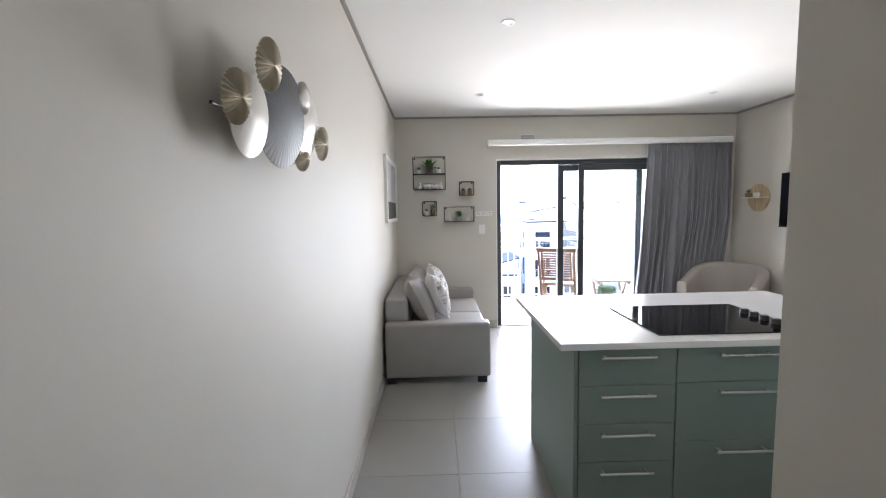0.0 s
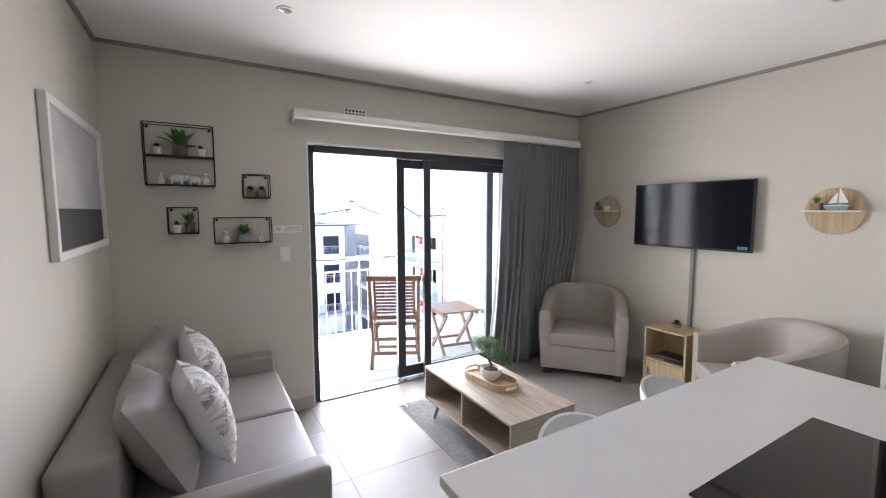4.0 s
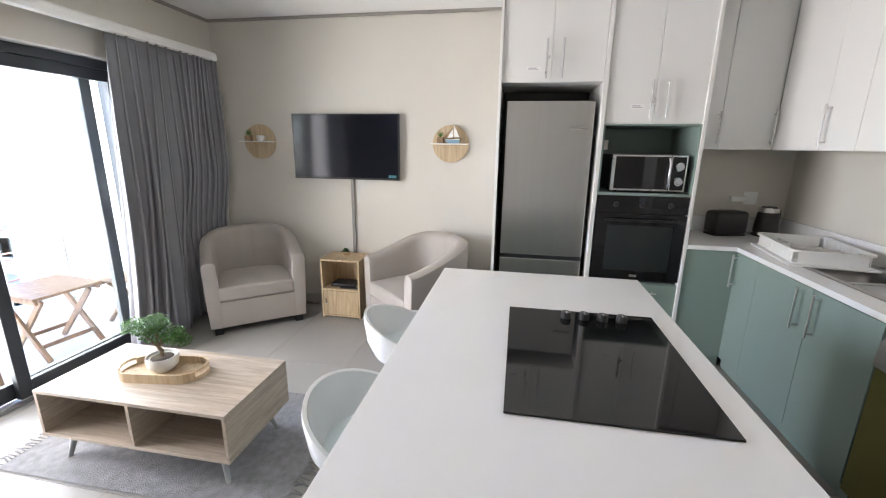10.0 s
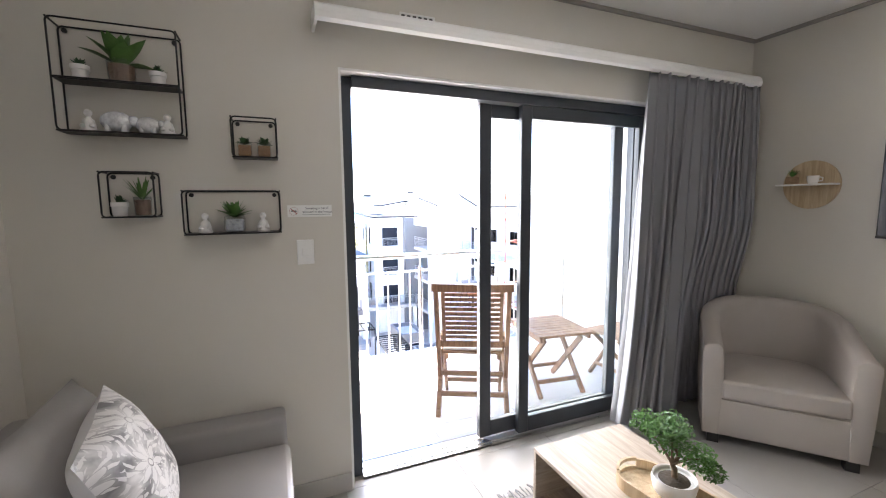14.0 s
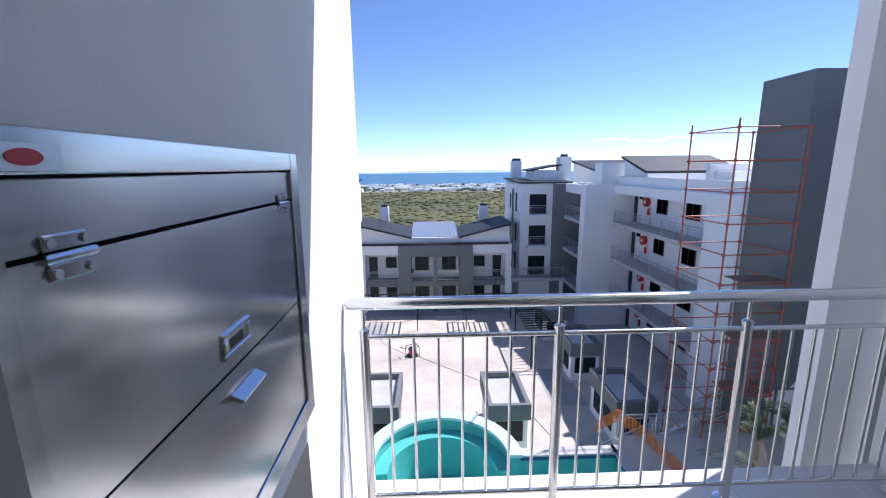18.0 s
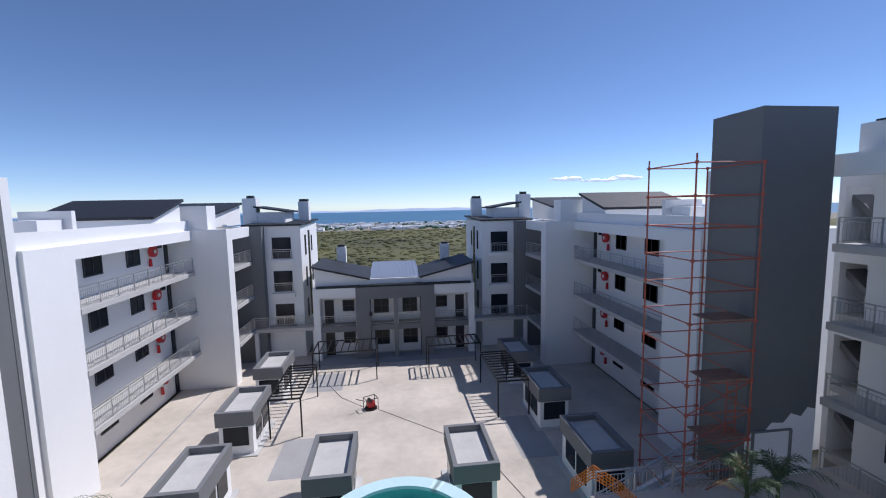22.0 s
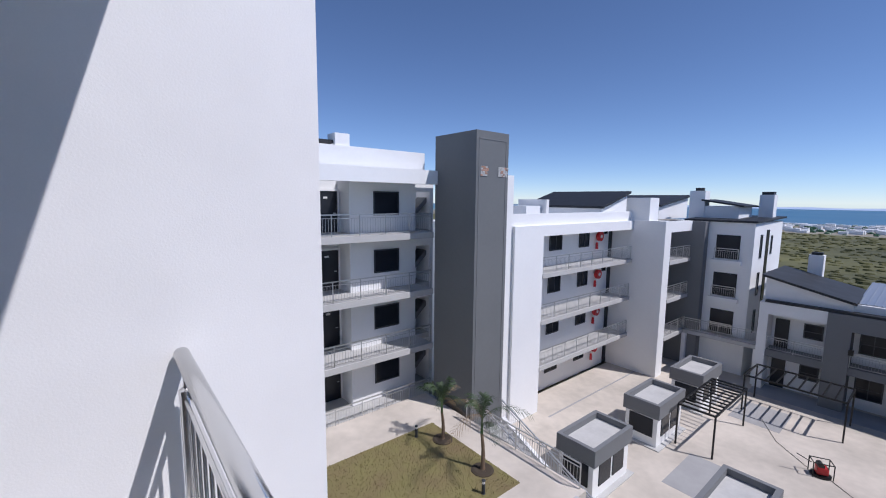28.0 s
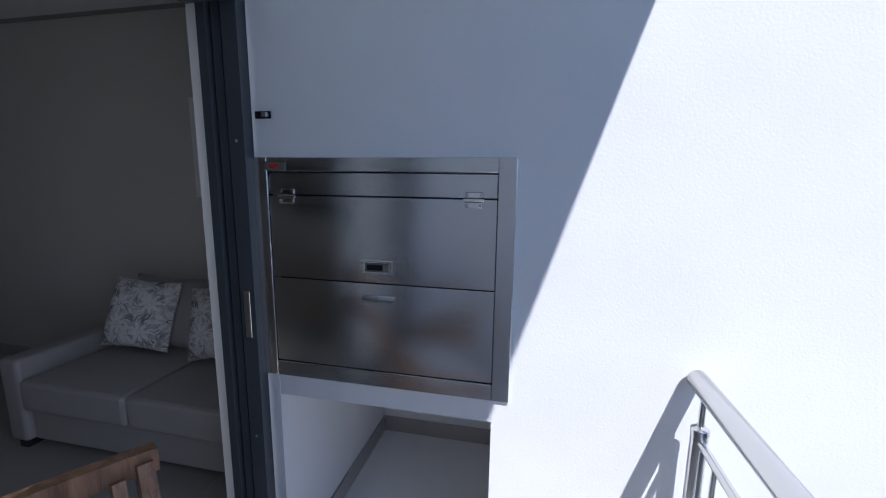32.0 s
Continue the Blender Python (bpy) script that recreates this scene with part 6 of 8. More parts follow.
def floral(name):
    """White cloth printed with grey-edged flowers: petals fan out from scattered centres, grey leaves between."""
    ma = bpy.data.materials.new(name)
    ma.use_nodes = True
    nt = ma.node_tree
    N, L = nt.nodes, nt.links
    b = N["Principled BSDF"]
    b.inputs["Roughness"].default_value = 0.9

    def op(kind, a, b_=None, c=None):
        n = N.new("ShaderNodeMath")
        n.operation = kind
        for k, v in enumerate((a, b_, c)):
            if v is None:
                continue
            if isinstance(v, (int, float)):
                n.inputs[k].default_value = v
            else:
                L.new(v, n.inputs[k])
        return n.outputs[0]

    tc, se, co = N.new("ShaderNodeTexCoord"), N.new("ShaderNodeSeparateXYZ"), N.new("ShaderNodeCombineXYZ")
    L.new(tc.outputs["Object"], se.inputs[0])
    L.new(se.outputs["X"], co.inputs["X"])
    L.new(se.outputs["Z"], co.inputs["Y"])
    vo, sb, s2, nz = N.new("ShaderNodeTexVoronoi"), N.new("ShaderNodeVectorMath"), N.new("ShaderNodeSeparateXYZ"), N.new("ShaderNodeTexNoise")
    vo.voronoi_dimensions = "2D"
    vo.inputs["Scale"].default_value, vo.inputs["Randomness"].default_value = 7.5, 0.8
    L.new(co.outputs[0], vo.inputs["Vector"])
    sb.operation = "SUBTRACT"
    L.new(co.outputs[0], sb.inputs[0])
    L.new(vo.outputs["Position"], sb.inputs[1])
    L.new(sb.outputs[0], s2.inputs[0])
    nz.inputs["Scale"].default_value, nz.inputs["Detail"].default_value = 28, 2
    L.new(co.outputs[0], nz.inputs["Vector"])
    wob = op("MULTIPLY_ADD", nz.outputs["Fac"], 3.0, -1.5)
    ang = op("ARCTAN2", s2.outputs["Y"], s2.outputs["X"])
    r = op("SQRT", op("ADD", op("MULTIPLY", s2.outputs["X"], s2.outputs["X"]), op("MULTIPLY", s2.outputs["Y"], s2.outputs["Y"])))
    pet = op("SINE", op("ADD", op("MULTIPLY", ang, 8.0), wob))
    edge = op("LESS_THAN", op("ABSOLUTE", op("ADD", pet, 0.75)), op("MULTIPLY_ADD", r, 3.0, 0.08))
    reach = op("ADD", op("MULTIPLY_ADD", pet, 0.014, 0.050), op("MULTIPLY", wob, 0.006))
    leafy = op("GREATER_THAN", r, reach)
    vein = op("GREATER_THAN", op("SINE", op("ADD", op("MULTIPLY", ang, 21.0), op("MULTIPLY_ADD", wob, 2.0, op("MULTIPLY", r, 150.0)))), -0.1)
    rim = op("LESS_THAN", op("ABSOLUTE", op("SUBTRACT", r, reach)), 0.0025)
    heart = op("LESS_THAN", op("ABSOLUTE", op("SUBTRACT", r, 0.011)), 0.0022)
    ink = op("MAXIMUM", op("MAXIMUM", op("MULTIPLY", edge, op("GREATER_THAN", r, 0.014)), op("MULTIPLY", leafy, vein)), op("MAXIMUM", rim, heart))
    mx = N.new("ShaderNodeMix")
    mx.data_type = "RGBA"
    mx.inputs["A"].default_value, mx.inputs["B"].default_value = (0.72, 0.71, 0.70, 1), (0.20, 0.20, 0.205, 1)
    wash = N.new("ShaderNodeTexNoise")
    wash.inputs["Scale"].default_value, wash.inputs["Detail"].default_value = 16, 3
    L.new(co.outputs[0], wash.inputs["Vector"])
    tone = op("MINIMUM", op("MAXIMUM", op("MULTIPLY_ADD", wash.outputs["Fac"], 3.0, -0.95), 0.12), 1.0)
    L.new(op("MAXIMUM", op("MULTIPLY", ink, tone), op("MULTIPLY", tone, 0.18)), mx.inputs["Factor"])
    L.new(mx.outputs["Result"], b.inputs["Base Color"])
    return ma


FLORAL = floral("floral_cloth")
CLOTHW = mat("white_cloth", (0.70, 0.70, 0.71), 0.9, var=0.04, scale=8, fine=300, bump=0.2, dist=0.001)

sofa = thing("sofa", "grey leather two-seater sofa with low arms against the wall", "sofa", pose(0.38, 5.24, 0))
SY0, SY1 = 4.43, 6.085
wpart("base", bx(-0.03, SY0 + 0.12, 0.055, 0.80, SY1 - 0.12, 0.25, 0.015, 2), SOFAF, sofa)
for a, b in ((SY0, SY0 + 0.13), (SY1 - 0.13, SY1)):
    wpart("arm", soft_box(-0.06, a, 0.055, 0.84, b, 0.53, 0.03), SOFAF, sofa, "", True)
wpart("back", soft_box(-0.07, SY0 + 0.132, 0.055, 0.13, SY1 - 0.132, 0.72, 0.04), SOFAF, sofa, "", True)
ym = (SY0 + SY1) / 2
for a, b in ((SY0 + 0.135, ym - 0.003), (ym + 0.003, SY1 - 0.135)):
    wpart("seat_cushion", soft_box(0.12, a, 0.25, 0.85, b, 0.42, 0.035, 0.03), SOFAF, sofa, "", True)
for x in (-0.01, 0.77):
    for y in (SY0 + 0.05, SY1 - 0.05):
        wpart("foot", bx(x - 0.04, y - 0.03, 0.0, x + 0.04, y + 0.03, 0.055), BLACKPL, sofa)
for y, rz in ((4.93, 4), (5.56, -5)):
    c = part("back_cushion", pillow(0.62, 0.46, 0.24), SOFAF, None, "", True)
    c.matrix_world = pose(0.225, y, 0.645, 0, 0, 0) @ pose(0, 0, 0, 0, -26, 0) @ pose(0, 0, 0, 0, 0, 90 + rz)
    tagged(c, "plump grey leather back cushion leaning on the sofa", "cushion", "grey sofa cushions")
for y, x, rz, ti, rr in ((4.91, 0.395, 10, -20, 5), (5.49, 0.40, 6, -20, -6)):
    q = thing("throw_cushion", "white cushion printed with grey flowers on the sofa", "cushion", pose(x, y, 0.68) @ pose(0, 0, 0, 0, ti, rz) @ pose(0, 0, 0, 0, rr, 90), "floral cushions")
    part("front_cover", pillow(0.42, 0.42, 0.19, only=(-1,)), FLORAL, q, "grey flowers printed on white", True)
    part("back_cover", pillow(0.42, 0.42, 0.19, only=(1,)), CLOTHW, q, "plain white back", True)
    bm = bmesh.new()
    k = [(0.1975 * s, 0, 0.1975 * t_) for s, t_ in ((-1, -1), (1, -1), (1, 1), (-1, 1), (-1, -1))]
    sweep(bm, [Vector(a).lerp(Vector(b), u / 6) * (1 - 0.05 * math.sin(math.pi * u / 6)) for a, b in zip(k, k[1:]) for u in range(6)], 0.004, 6)
    part("piping", bm, CLOTHW, q)


def tub_chair(m, label):
    """A barrel chair: one padded wall runs round from arm to arm and rises to the back."""
    ob = thing("tub_armchair", label, "armchair", m, "taupe tub chairs")
    W, D, B, R, T = 0.38, 0.35, 0.325, 0.32, 0.085
    pts = [(-W, -D + (D + B - R) * k / 9, -1.0, 0.0) for k in range(10)]
    for k in range(1, 9):
        a = math.pi - math.pi / 2 * k / 8
        pts.append((-W + R + R * math.cos(a), B - R + R * math.sin(a), math.cos(a), math.sin(a)))
    for k in range(1, 6):
        pts.append((-W + R + 2 * (W - R) * k / 6, B + 0.012 * math.sin(math.pi * k / 6), 0.0, 1.0))
    pts += [(-x, y, -nx, ny) for x, y, nx, ny in reversed(pts[:18])]
    bm = bmesh.new()
    rings = []
    for x, y, nx, ny in pts:
        u = min(1.0, max(0.0, (y + 0.35) / 0.66))
        top = 0.622 + 0.18 * (0.35 * u + 0.65 * u * u * (3 - 2 * u))
        ring = []
        for r, z in ((-0.004, 0.06), (0.008, 0.3), (0.016, top - 0.06), (0.010, top - 0.022), (-0.012, top - 0.004), (-T / 2, top), (-T + 0.014, top - 0.005), (-T - 0.004, top - 0.025), (-T - 0.008, top - 0.06), (-T - 0.016, 0.42), (-T, 0.06)):
            ring.append(bm.verts.new((x + nx * r, y + ny * r + (0.03 * max(0, z - 0.4) if ny > 0 else 0) * ny, z)))
        rings.append(ring)
    for p, q in zip(rings, rings[1:]):
        for i in range(len(p)):
            bm.faces.new((p[i], p[(i + 1) % len(p)], q[(i + 1) % len(p)], q[i]))
    ends_ = [bm.faces.new(rings[0]), bm.faces.new(rings[-1])]
    bmesh.ops.recalc_face_normals(bm, faces=bm.faces)
    bmesh.ops.bevel(bm, geom=[e for f_ in ends_ for e in f_.edges], offset=0.012, segments=2, affect="EDGES", profile=0.5)
    part("shell", bm, LEATHER, ob, "", True)
    part("front_panel", soft_box(-W + T - 0.006, -D + 0.006, 0.06, W - T + 0.006, -D + 0.10, 0.285, 0.012), LEATHER, ob, "", True)
    part("seat_cushion", soft_box(-W + T + 0.002, -D - 0.006, 0.287, W - T - 0.002, 0.22, 0.405, 0.028, 0.03), LEATHER, ob, "", True)
    for x in (-0.318, 0.318):
        for y in (-0.30, 0.15):
            part("foot", bx(x - 0.03, y - 0.03, 0.0, x + 0.03, y + 0.03, 0.062), BLACKPL, ob)
    return ob


tub_chair(pose(3.70, 5.625, 0, 0, 0, -50.5), "taupe leather tub chair in the corner by the curtain")
tub_chair(pose(3.735, 4.06, 0, 0, 0, -134), "taupe leather tub chair beside the fridge housing")

# Side table.
st = thing("side_table", "light oak bedside cube with an open shelf and door", "side table", pose(3.92, 4.82, 0))
X0, X1, Y0, Y1, H = 3.77, 4.06, 4.64, 5.005, 0.552
wpart("top", bx(X0, Y0, H - 0.016, X1, Y1, H), PINE, st)
for y in (Y0, Y1 - 0.016):
    wpart("side", bx(X0, y, 0.0, X1, y + 0.016, H - 0.016), PINE, st)
wpart("shelf", bx(X0 + 0.004, Y0 + 0.016, 0.262, X1, Y1 - 0.016, 0.278), PINE, st)
wpart("bottom", bx(X0 + 0.004, Y0 + 0.016, 0.015, X1, Y1 - 0.016, 0.031), PINE, st)
wpart("back", bx(X1 - 0.008, Y0 + 0.016, 0.031, X1, Y1 - 0.016, H - 0.016), PINE, st)
d_ = wpart("door", bx(X0 + 0.002, Y0 + 0.02, 0.034, X0 + 0.018, Y1 - 0.02, 0.258, 0.001, 1), PINE, st)
wpart("pull", bx(X0 - 0.012, Y1 - 0.05, 0.13, X0 + 0.002, Y1 - 0.04, 0.19, 0.002, 1), SATIN, d_)
dec = thing("set_top_box", "flat black decoder box lying in the side table", "decoder", pose(3.9, 4.82, 0.278))
part("case", bx(-0.07, -0.12, 0.004, 0.09, 0.12, 0.034, 0.012, 3), BLACKPL, dec, "", True)
part("remote", bx(-0.1, -0.15, 0.0, -0.075, 0.02, 0.014, 0.004), BLACKM, dec)

# Television.
tv = thing("television", "flat black wall-mounted television with a glossy screen", "television", pose(4.02, 4.83, 1.24))
wpart("panel", bx(4.025, 4.335, 1.24, 4.06, 5.325, 1.805, 0.004, 2), BLACKPL, tv)
wpart("screen", bx(4.0225, 4.345, 1.256, 4.0255, 5.315, 1.796), SCREEN, tv)
wpart("bottom_strip", bx(4.021, 4.335, 1.24, 4.026, 5.325, 1.254, 0.001, 1), BLACKM, tv)
wpart("bracket", bx(4.06, 4.68, 1.4, XR - 0.001, 4.98, 1.7), BLACKM, tv)
wpart("standby_label", bx(4.0215, 4.36, 1.262, 4.0224, 4.43, 1.285), mat("teal_sticker", (0.05, 0.22, 0.25), 0.4), tv)
tr = part("cable_trunking", bx(XR - 0.022, 4.775, 0.10, XR - 0.001, 4.805, 1.245, 0.002, 1), mat("grey_trunking", (0.26, 0.25, 0.24), 0.5))
tagged(tr, "grey plastic cable trunking below the television", "trunking")
so = thing("wall_socket", "white double socket on the wall behind the side table", "socket", pose(XR, 5.1, 0.3))
wpart("plate", bx(XR - 0.01, 5.06, 0.26, XR - 0.001, 5.18, 0.36, 0.003, 1), TRIM, so)
wpart("plug", bx(XR - 0.04, 5.08, 0.28, XR - 0.01, 5.12, 0.32, 0.005, 1), TRIM, so)

# Coffee table.
ct = thing("coffee_table", "pale oak coffee table with open compartments and splayed legs", "coffee table", pose(2.075, 5.0, 0))
X0, X1, Y0, Y1, Z0, Z1 = 1.83, 2.325, 4.495, 5.505, 0.155, 0.40
wpart("top", bx(X0, Y0, Z1 - 0.016, X1, Y1, Z1, 0.001, 1), OAK, ct)
wpart("bottom", bx(X0, Y0, Z0, X1, Y1, Z0 + 0.016, 0.001, 1), OAK, ct)
for y in (Y0, Y1 - 0.016, 4.985):
    wpart("side" if y != 4.985 else "divider", bx(X0 + 0.002, y, Z0 + 0.016, X1 - 0.002, y + 0.016, Z1 - 0.016), OAKX, ct)
wpart("back", bx(X1 - 0.018, Y0 + 0.016, Z0 + 0.016, X1 - 0.004, Y1 - 0.016, Z1 - 0.016), OAK, ct)
for sx, x in ((-1, X0 + 0.08), (1, X1 - 0.08)):
    for sy, y in ((-1, Y0 + 0.1), (1, Y1 - 0.1)):
        wpart("leg", tube(bmesh.new(), (x + sx * 0.03, y + sy * 0.04, 0.004), (x, y, Z0), 0.011, 0.017, n=14), mat("grey_leg", (0.33, 0.34, 0.35), 0.4) if (sx, sy) == (-1, -1) else bpy.data.materials["grey_leg"], ct, "", True)

tray = thing("serving_tray", "oval wooden tray with handle slots on the coffee table", "tray", pose(2.085, 5.02, 0.40, 0, 0, 98))


def oval(w, d, n=40):
    r = d / 2
    out = []
    for k in range(n // 2 + 1):
        a = -math.pi / 2 + math.pi * k / (n // 2)
        out.append((w / 2 - r + r * math.cos(a), r * math.sin(a)))
    for k in range(n // 2 + 1):
        a = math.pi / 2 + math.pi * k / (n // 2)
        out.append((-w / 2 + r + r * math.cos(a), r * math.sin(a)))
    return out


part("base", prism(bmesh.new(), oval(0.42, 0.19), 0.0, 0.01), PINE, tray)
o, i_ = oval(0.43, 0.20), oval(0.41, 0.18)
bm = bmesh.new()
nn = len(o)
for k in range(nn):
    k2 = (k + 1) % nn
    ends_ = abs(o[k][0]) > 0.185 and abs(o[k][1]) < 0.06
    for z0, z1 in (((0.0, 0.02), (0.042, 0.055)) if ends_ else ((0.0, 0.048),)):
        v = [bm.verts.new((*p, z)) for z in (z0, z1) for p in (o[k], o[k2], i_[k2], i_[k])]
        for f_ in ((0, 1, 5, 4), (1, 2, 6, 5), (2, 3, 7, 6), (3, 0, 4, 7), (4, 5, 6, 7), (3, 2, 1, 0)):
            bm.faces.new([v[j] for j in f_])
bmesh.ops.recalc_face_normals(bm, faces=bm.faces)
part("rim", bm, PINE, tray, "bent oak rim with slots")

bon = thing("bonsai_plant", "small bonsai with green leaf pads in a white bowl", "plant", pose(2.10, 5.04, 0.41))
part("bowl", lathe(bmesh.new(), [(0.0, 0.0), (0.04, 0.0), (0.068, 0.03), (0.075, 0.065), (0.072, 0.082), (0.066, 0.08), (0.064, 0.07), (0, 0.07)], 30), POT, bon, "", True)
part("soil", lathe(bmesh.new(), [(0.066, 0.066), (0.03, 0.076), (0, 0.078)], 20), SOIL, bon)
tk = [(0, 0, 0.07), (0.012, 0.01, 0.10), (-0.012, 0.0, 0.13), (0.006, -0.008, 0.16), (0.0, 0.01, 0.2)]
part("trunk", sweep(bmesh.new(), tk, [0.012, 0.01, 0.009, 0.007, 0.004], 8), PALMT, bon, "", True)
random.seed(9)


def leaf_clump(bm, c, r, n, size, flat=0.85):
    for k in range(n):
        d = Vector((random.gauss(0, 1), random.gauss(0, 1), random.gauss(0, 1) * flat)).normalized() * r * random.random() ** 0.4
        p = Vector(c) + Vector((d.x, d.y, d.z * flat))
        a, b_ = random.uniform(0, 6.28), random.uniform(-0.7, 0.7)
        u = Vector((math.cos(a), math.sin(a), b_)).normalized() * size
        w = u.cross(Vector((0, 0, 1))).normalized() * size * 0.45
        up = Vector((0, 0, size * 0.2))
        v = [bm.verts.new(p - u), bm.verts.new(p + w + up), bm.verts.new(p + u), bm.verts.new(p - w + up)]
        bm.faces.new(v)


for c, r, n in (((0.0, 0.03, 0.225), 0.085, 520), ((-0.03, 0.10, 0.235), 0.06, 260), ((0.02, -0.07, 0.185), 0.06, 300), ((0.03, -0.115, 0.16), 0.04, 130), ((-0.05, 0.0, 0.26), 0.06, 240), ((0.05, 0.06, 0.24), 0.055, 220)):
    bm = bmesh.new()
    leaf_clump(bm, c, r, n, 0.0105)
    part("leaf_clump", bm, LEAF, bon, "", False, "stuff")
for q in ((0.03, -0.07, 0.18), (-0.03, 0.08, 0.21), (0.0, 0.02, 0.22)):
    part("branch", sweep(bmesh.new(), [tk[2], Vector(tk[2]).lerp(Vector(q), 0.6) + Vector((0, 0, 0.01)), q], [0.006, 0.004, 0.002], 6), PALMT, bon)

# Rug with fringes.
rug = thing("rug", "flat woven grey rug with fringed ends under the table", "rug", pose(2.2, 5.0, 0))
bm = bmesh.new()
nx, ny = 24, 40
rx0, rx1, ry0, ry1 = 1.74, 2.60, 4.25, 5.70
g = [[bm.verts.new((rx0 + (rx1 - rx0) * i / nx, ry0 + (ry1 - ry0) * j / ny, 0.006 + 0.002 * noise.noise((i * 0.4, j * 0.3, 0)) + 0.003 * max(0, noise.noise((i * 0.15, j * 0.12, 5))))) for j in range(ny + 1)] for i in range(nx + 1)]
for i in range(nx):
    for j in range(ny):
        bm.faces.new((g[i][j], g[i + 1][j], g[i + 1][j + 1], g[i][j + 1]))
wpart("weave", bm, RUGM, rug)
random.seed(4)
bm = bmesh.new()
for k in range(46):
    x = rx0 + (rx1 - rx0) * (k + 0.5) / 46
    for y, s in ((ry0, -1), (ry1, 1)):
        e = (x + random.uniform(-0.02, 0.02), y + s * random.uniform(0.04, 0.075), 0.004)
        sweep(bm, [(x, y, 0.008), ((x + e[0]) / 2 + random.uniform(-0.006, 0.006), (y + e[1]) / 2, 0.012), e], 0.0035, 5)
wpart("fringe", bm, RUGM, rug, "", False, "stuff")


# Bar stools.
def stool(x, y, rz):
    ob = thing("bar_stool", "white moulded bucket bar stool at the island", "stool", pose(x, y, 0, 0, 0, rz) @ Matrix.Diagonal((0.96, 0.96, 0.962, 1)), "island stools")
    bm = bmesh.new()
    n = 40
    prof = [(0.0, 0.55), (0.11, 0.552), (0.18, 0.575), (0.217, 0.63), (0.232, 0.69), (0.228, 0.702), (0.214, 0.70), (0.198, 0.64), (0.165, 0.6), (0.1, 0.582), (0.0, 0.58)]
    rings = []
    for r, z in prof:
        rings.append([bm.verts.new((r * 1.0 * math.cos(2 * math.pi * k / n), r * 0.95 * math.sin(2 * math.pi * k / n), z + (max(0.0, (z - 0.6)) * 0.9) * max(0.0, math.sin(2 * math.pi * k / n)))) for k in range(n)] if r else [bm.verts.new((0, 0, z))])
    for p, q in zip(rings, rings[1:]):
        for k in range(n):
            k2 = (k + 1) % n
            if len(p) == 1:
                bm.faces.new((p[0], q[k], q[k2]))
            elif len(q) == 1:
                bm.faces.new((p[k], p[k2], q[0]))
            else:
                bm.faces.new((p[k], p[k2], q[k2], q[k]))
    bmesh.ops.recalc_face_normals(bm, faces=bm.faces)
    part("shell", bm, mat("gloss_white_shell", (0.75, 0.76, 0.76), 0.2, var=0.03) if "gloss_white_shell" not in bpy.data.materials else bpy.data.materials["gloss_white_shell"], ob, "glossy white moulded shell", True)
    part("seat_pad", lathe(bmesh.new(), [(0.0, 0.606), (0.11, 0.607), (0.168, 0.61), (0.177, 0.602), (0.15, 0.595), (0.0, 0.585)], 36), mat("frosted_pad", (0.62, 0.68, 0.68), 0.35, var=0.05) if "frosted_pad" not in bpy.data.materials else bpy.data.materials["frosted_pad"], ob, "pale frosted seat pad", True)
    part("column", tube(bmesh.new(), (0, 0, 0.03), (0, 0, 0.556), 0.025, n=20), CHROME, ob, "", True)
    part("foot_ring", sweep(bmesh.new(), [(0.14 * math.cos(a * math.pi / 12), 0.14 * math.sin(a * math.pi / 12), 0.25) for a in range(25)], 0.009, 8), CHROME, ob, "", True)
    part("spoke", tube(bmesh.new(), (-0.14, 0, 0.25), (0.14, 0, 0.25), 0.008, n=10), CHROME, ob)
    part("base", lathe(bmesh.new(), [(0, 0), (0.2, 0), (0.2, 0.008), (0.1, 0.02), (0.03, 0.035), (0, 0.035)], 36), CHROME, ob, "", True)


stool(2.29, 3.80, 12)
stool(1.60, 3.74, -8)

# Curtain and its rail.
bm = bmesh.new()
nx, nz = 260, 22
g = []
for i in range(nx + 1):
    row = []
    for j in range(nz + 1):
        u, w = i / nx, j / nz
        ph = 2 * math.pi * (16 * u + 0.8 * math.sin(5 * u + 1.5) + 0.6 * noise.noise((u * 6, 2.0, w * 0.9)))
        amp = 0.036 + 0.026 * (1 - w) + 0.04 * noise.noise((u * 11, 1.0, w * 1.2))
        back = min(1.0, max(0.0, (u - 0.38) / 0.15)) * min(1.0, max(0.0, (0.62 - w) / 0.3))
        back = back * back * (3 - 2 * back)
        amp = amp * (1 - back) + min(amp, 0.024) * back
        x0_, x1_ = 2.95 - 0.16 * (1 - w) ** 1.5, 3.955
        x = x0_ + (x1_ - x0_) * u + 0.02 * math.sin(ph * 2) * (1 - w * 0.5)
        y = 5.985 + 0.066 * back + amp * math.sin(ph) + 0.015 * (1 - back) * noise.noise((u * 5, 4.0, w * 2))
        row.append(bm.verts.new((x, y, 0.035 + 2.195 * w)))
    g.append(row)
for i in range(nx):
    for j in range(nz):
        bm.faces.new((g[i][j], g[i + 1][j], g[i + 1][j + 1], g[i][j + 1]))
cu = part("curtain", bm, CURT, None, "", True)
tagged(cu, "heavy grey pleated curtain drawn to the corner", "curtain")
so_ = cu.modifiers.new("thick", "SOLIDIFY")
so_.thickness = 0.003
pel = thing("curtain_rail", "white boxed curtain rail above the sliding door", "curtain rail", pose(2.5, 6.05, 2.22))
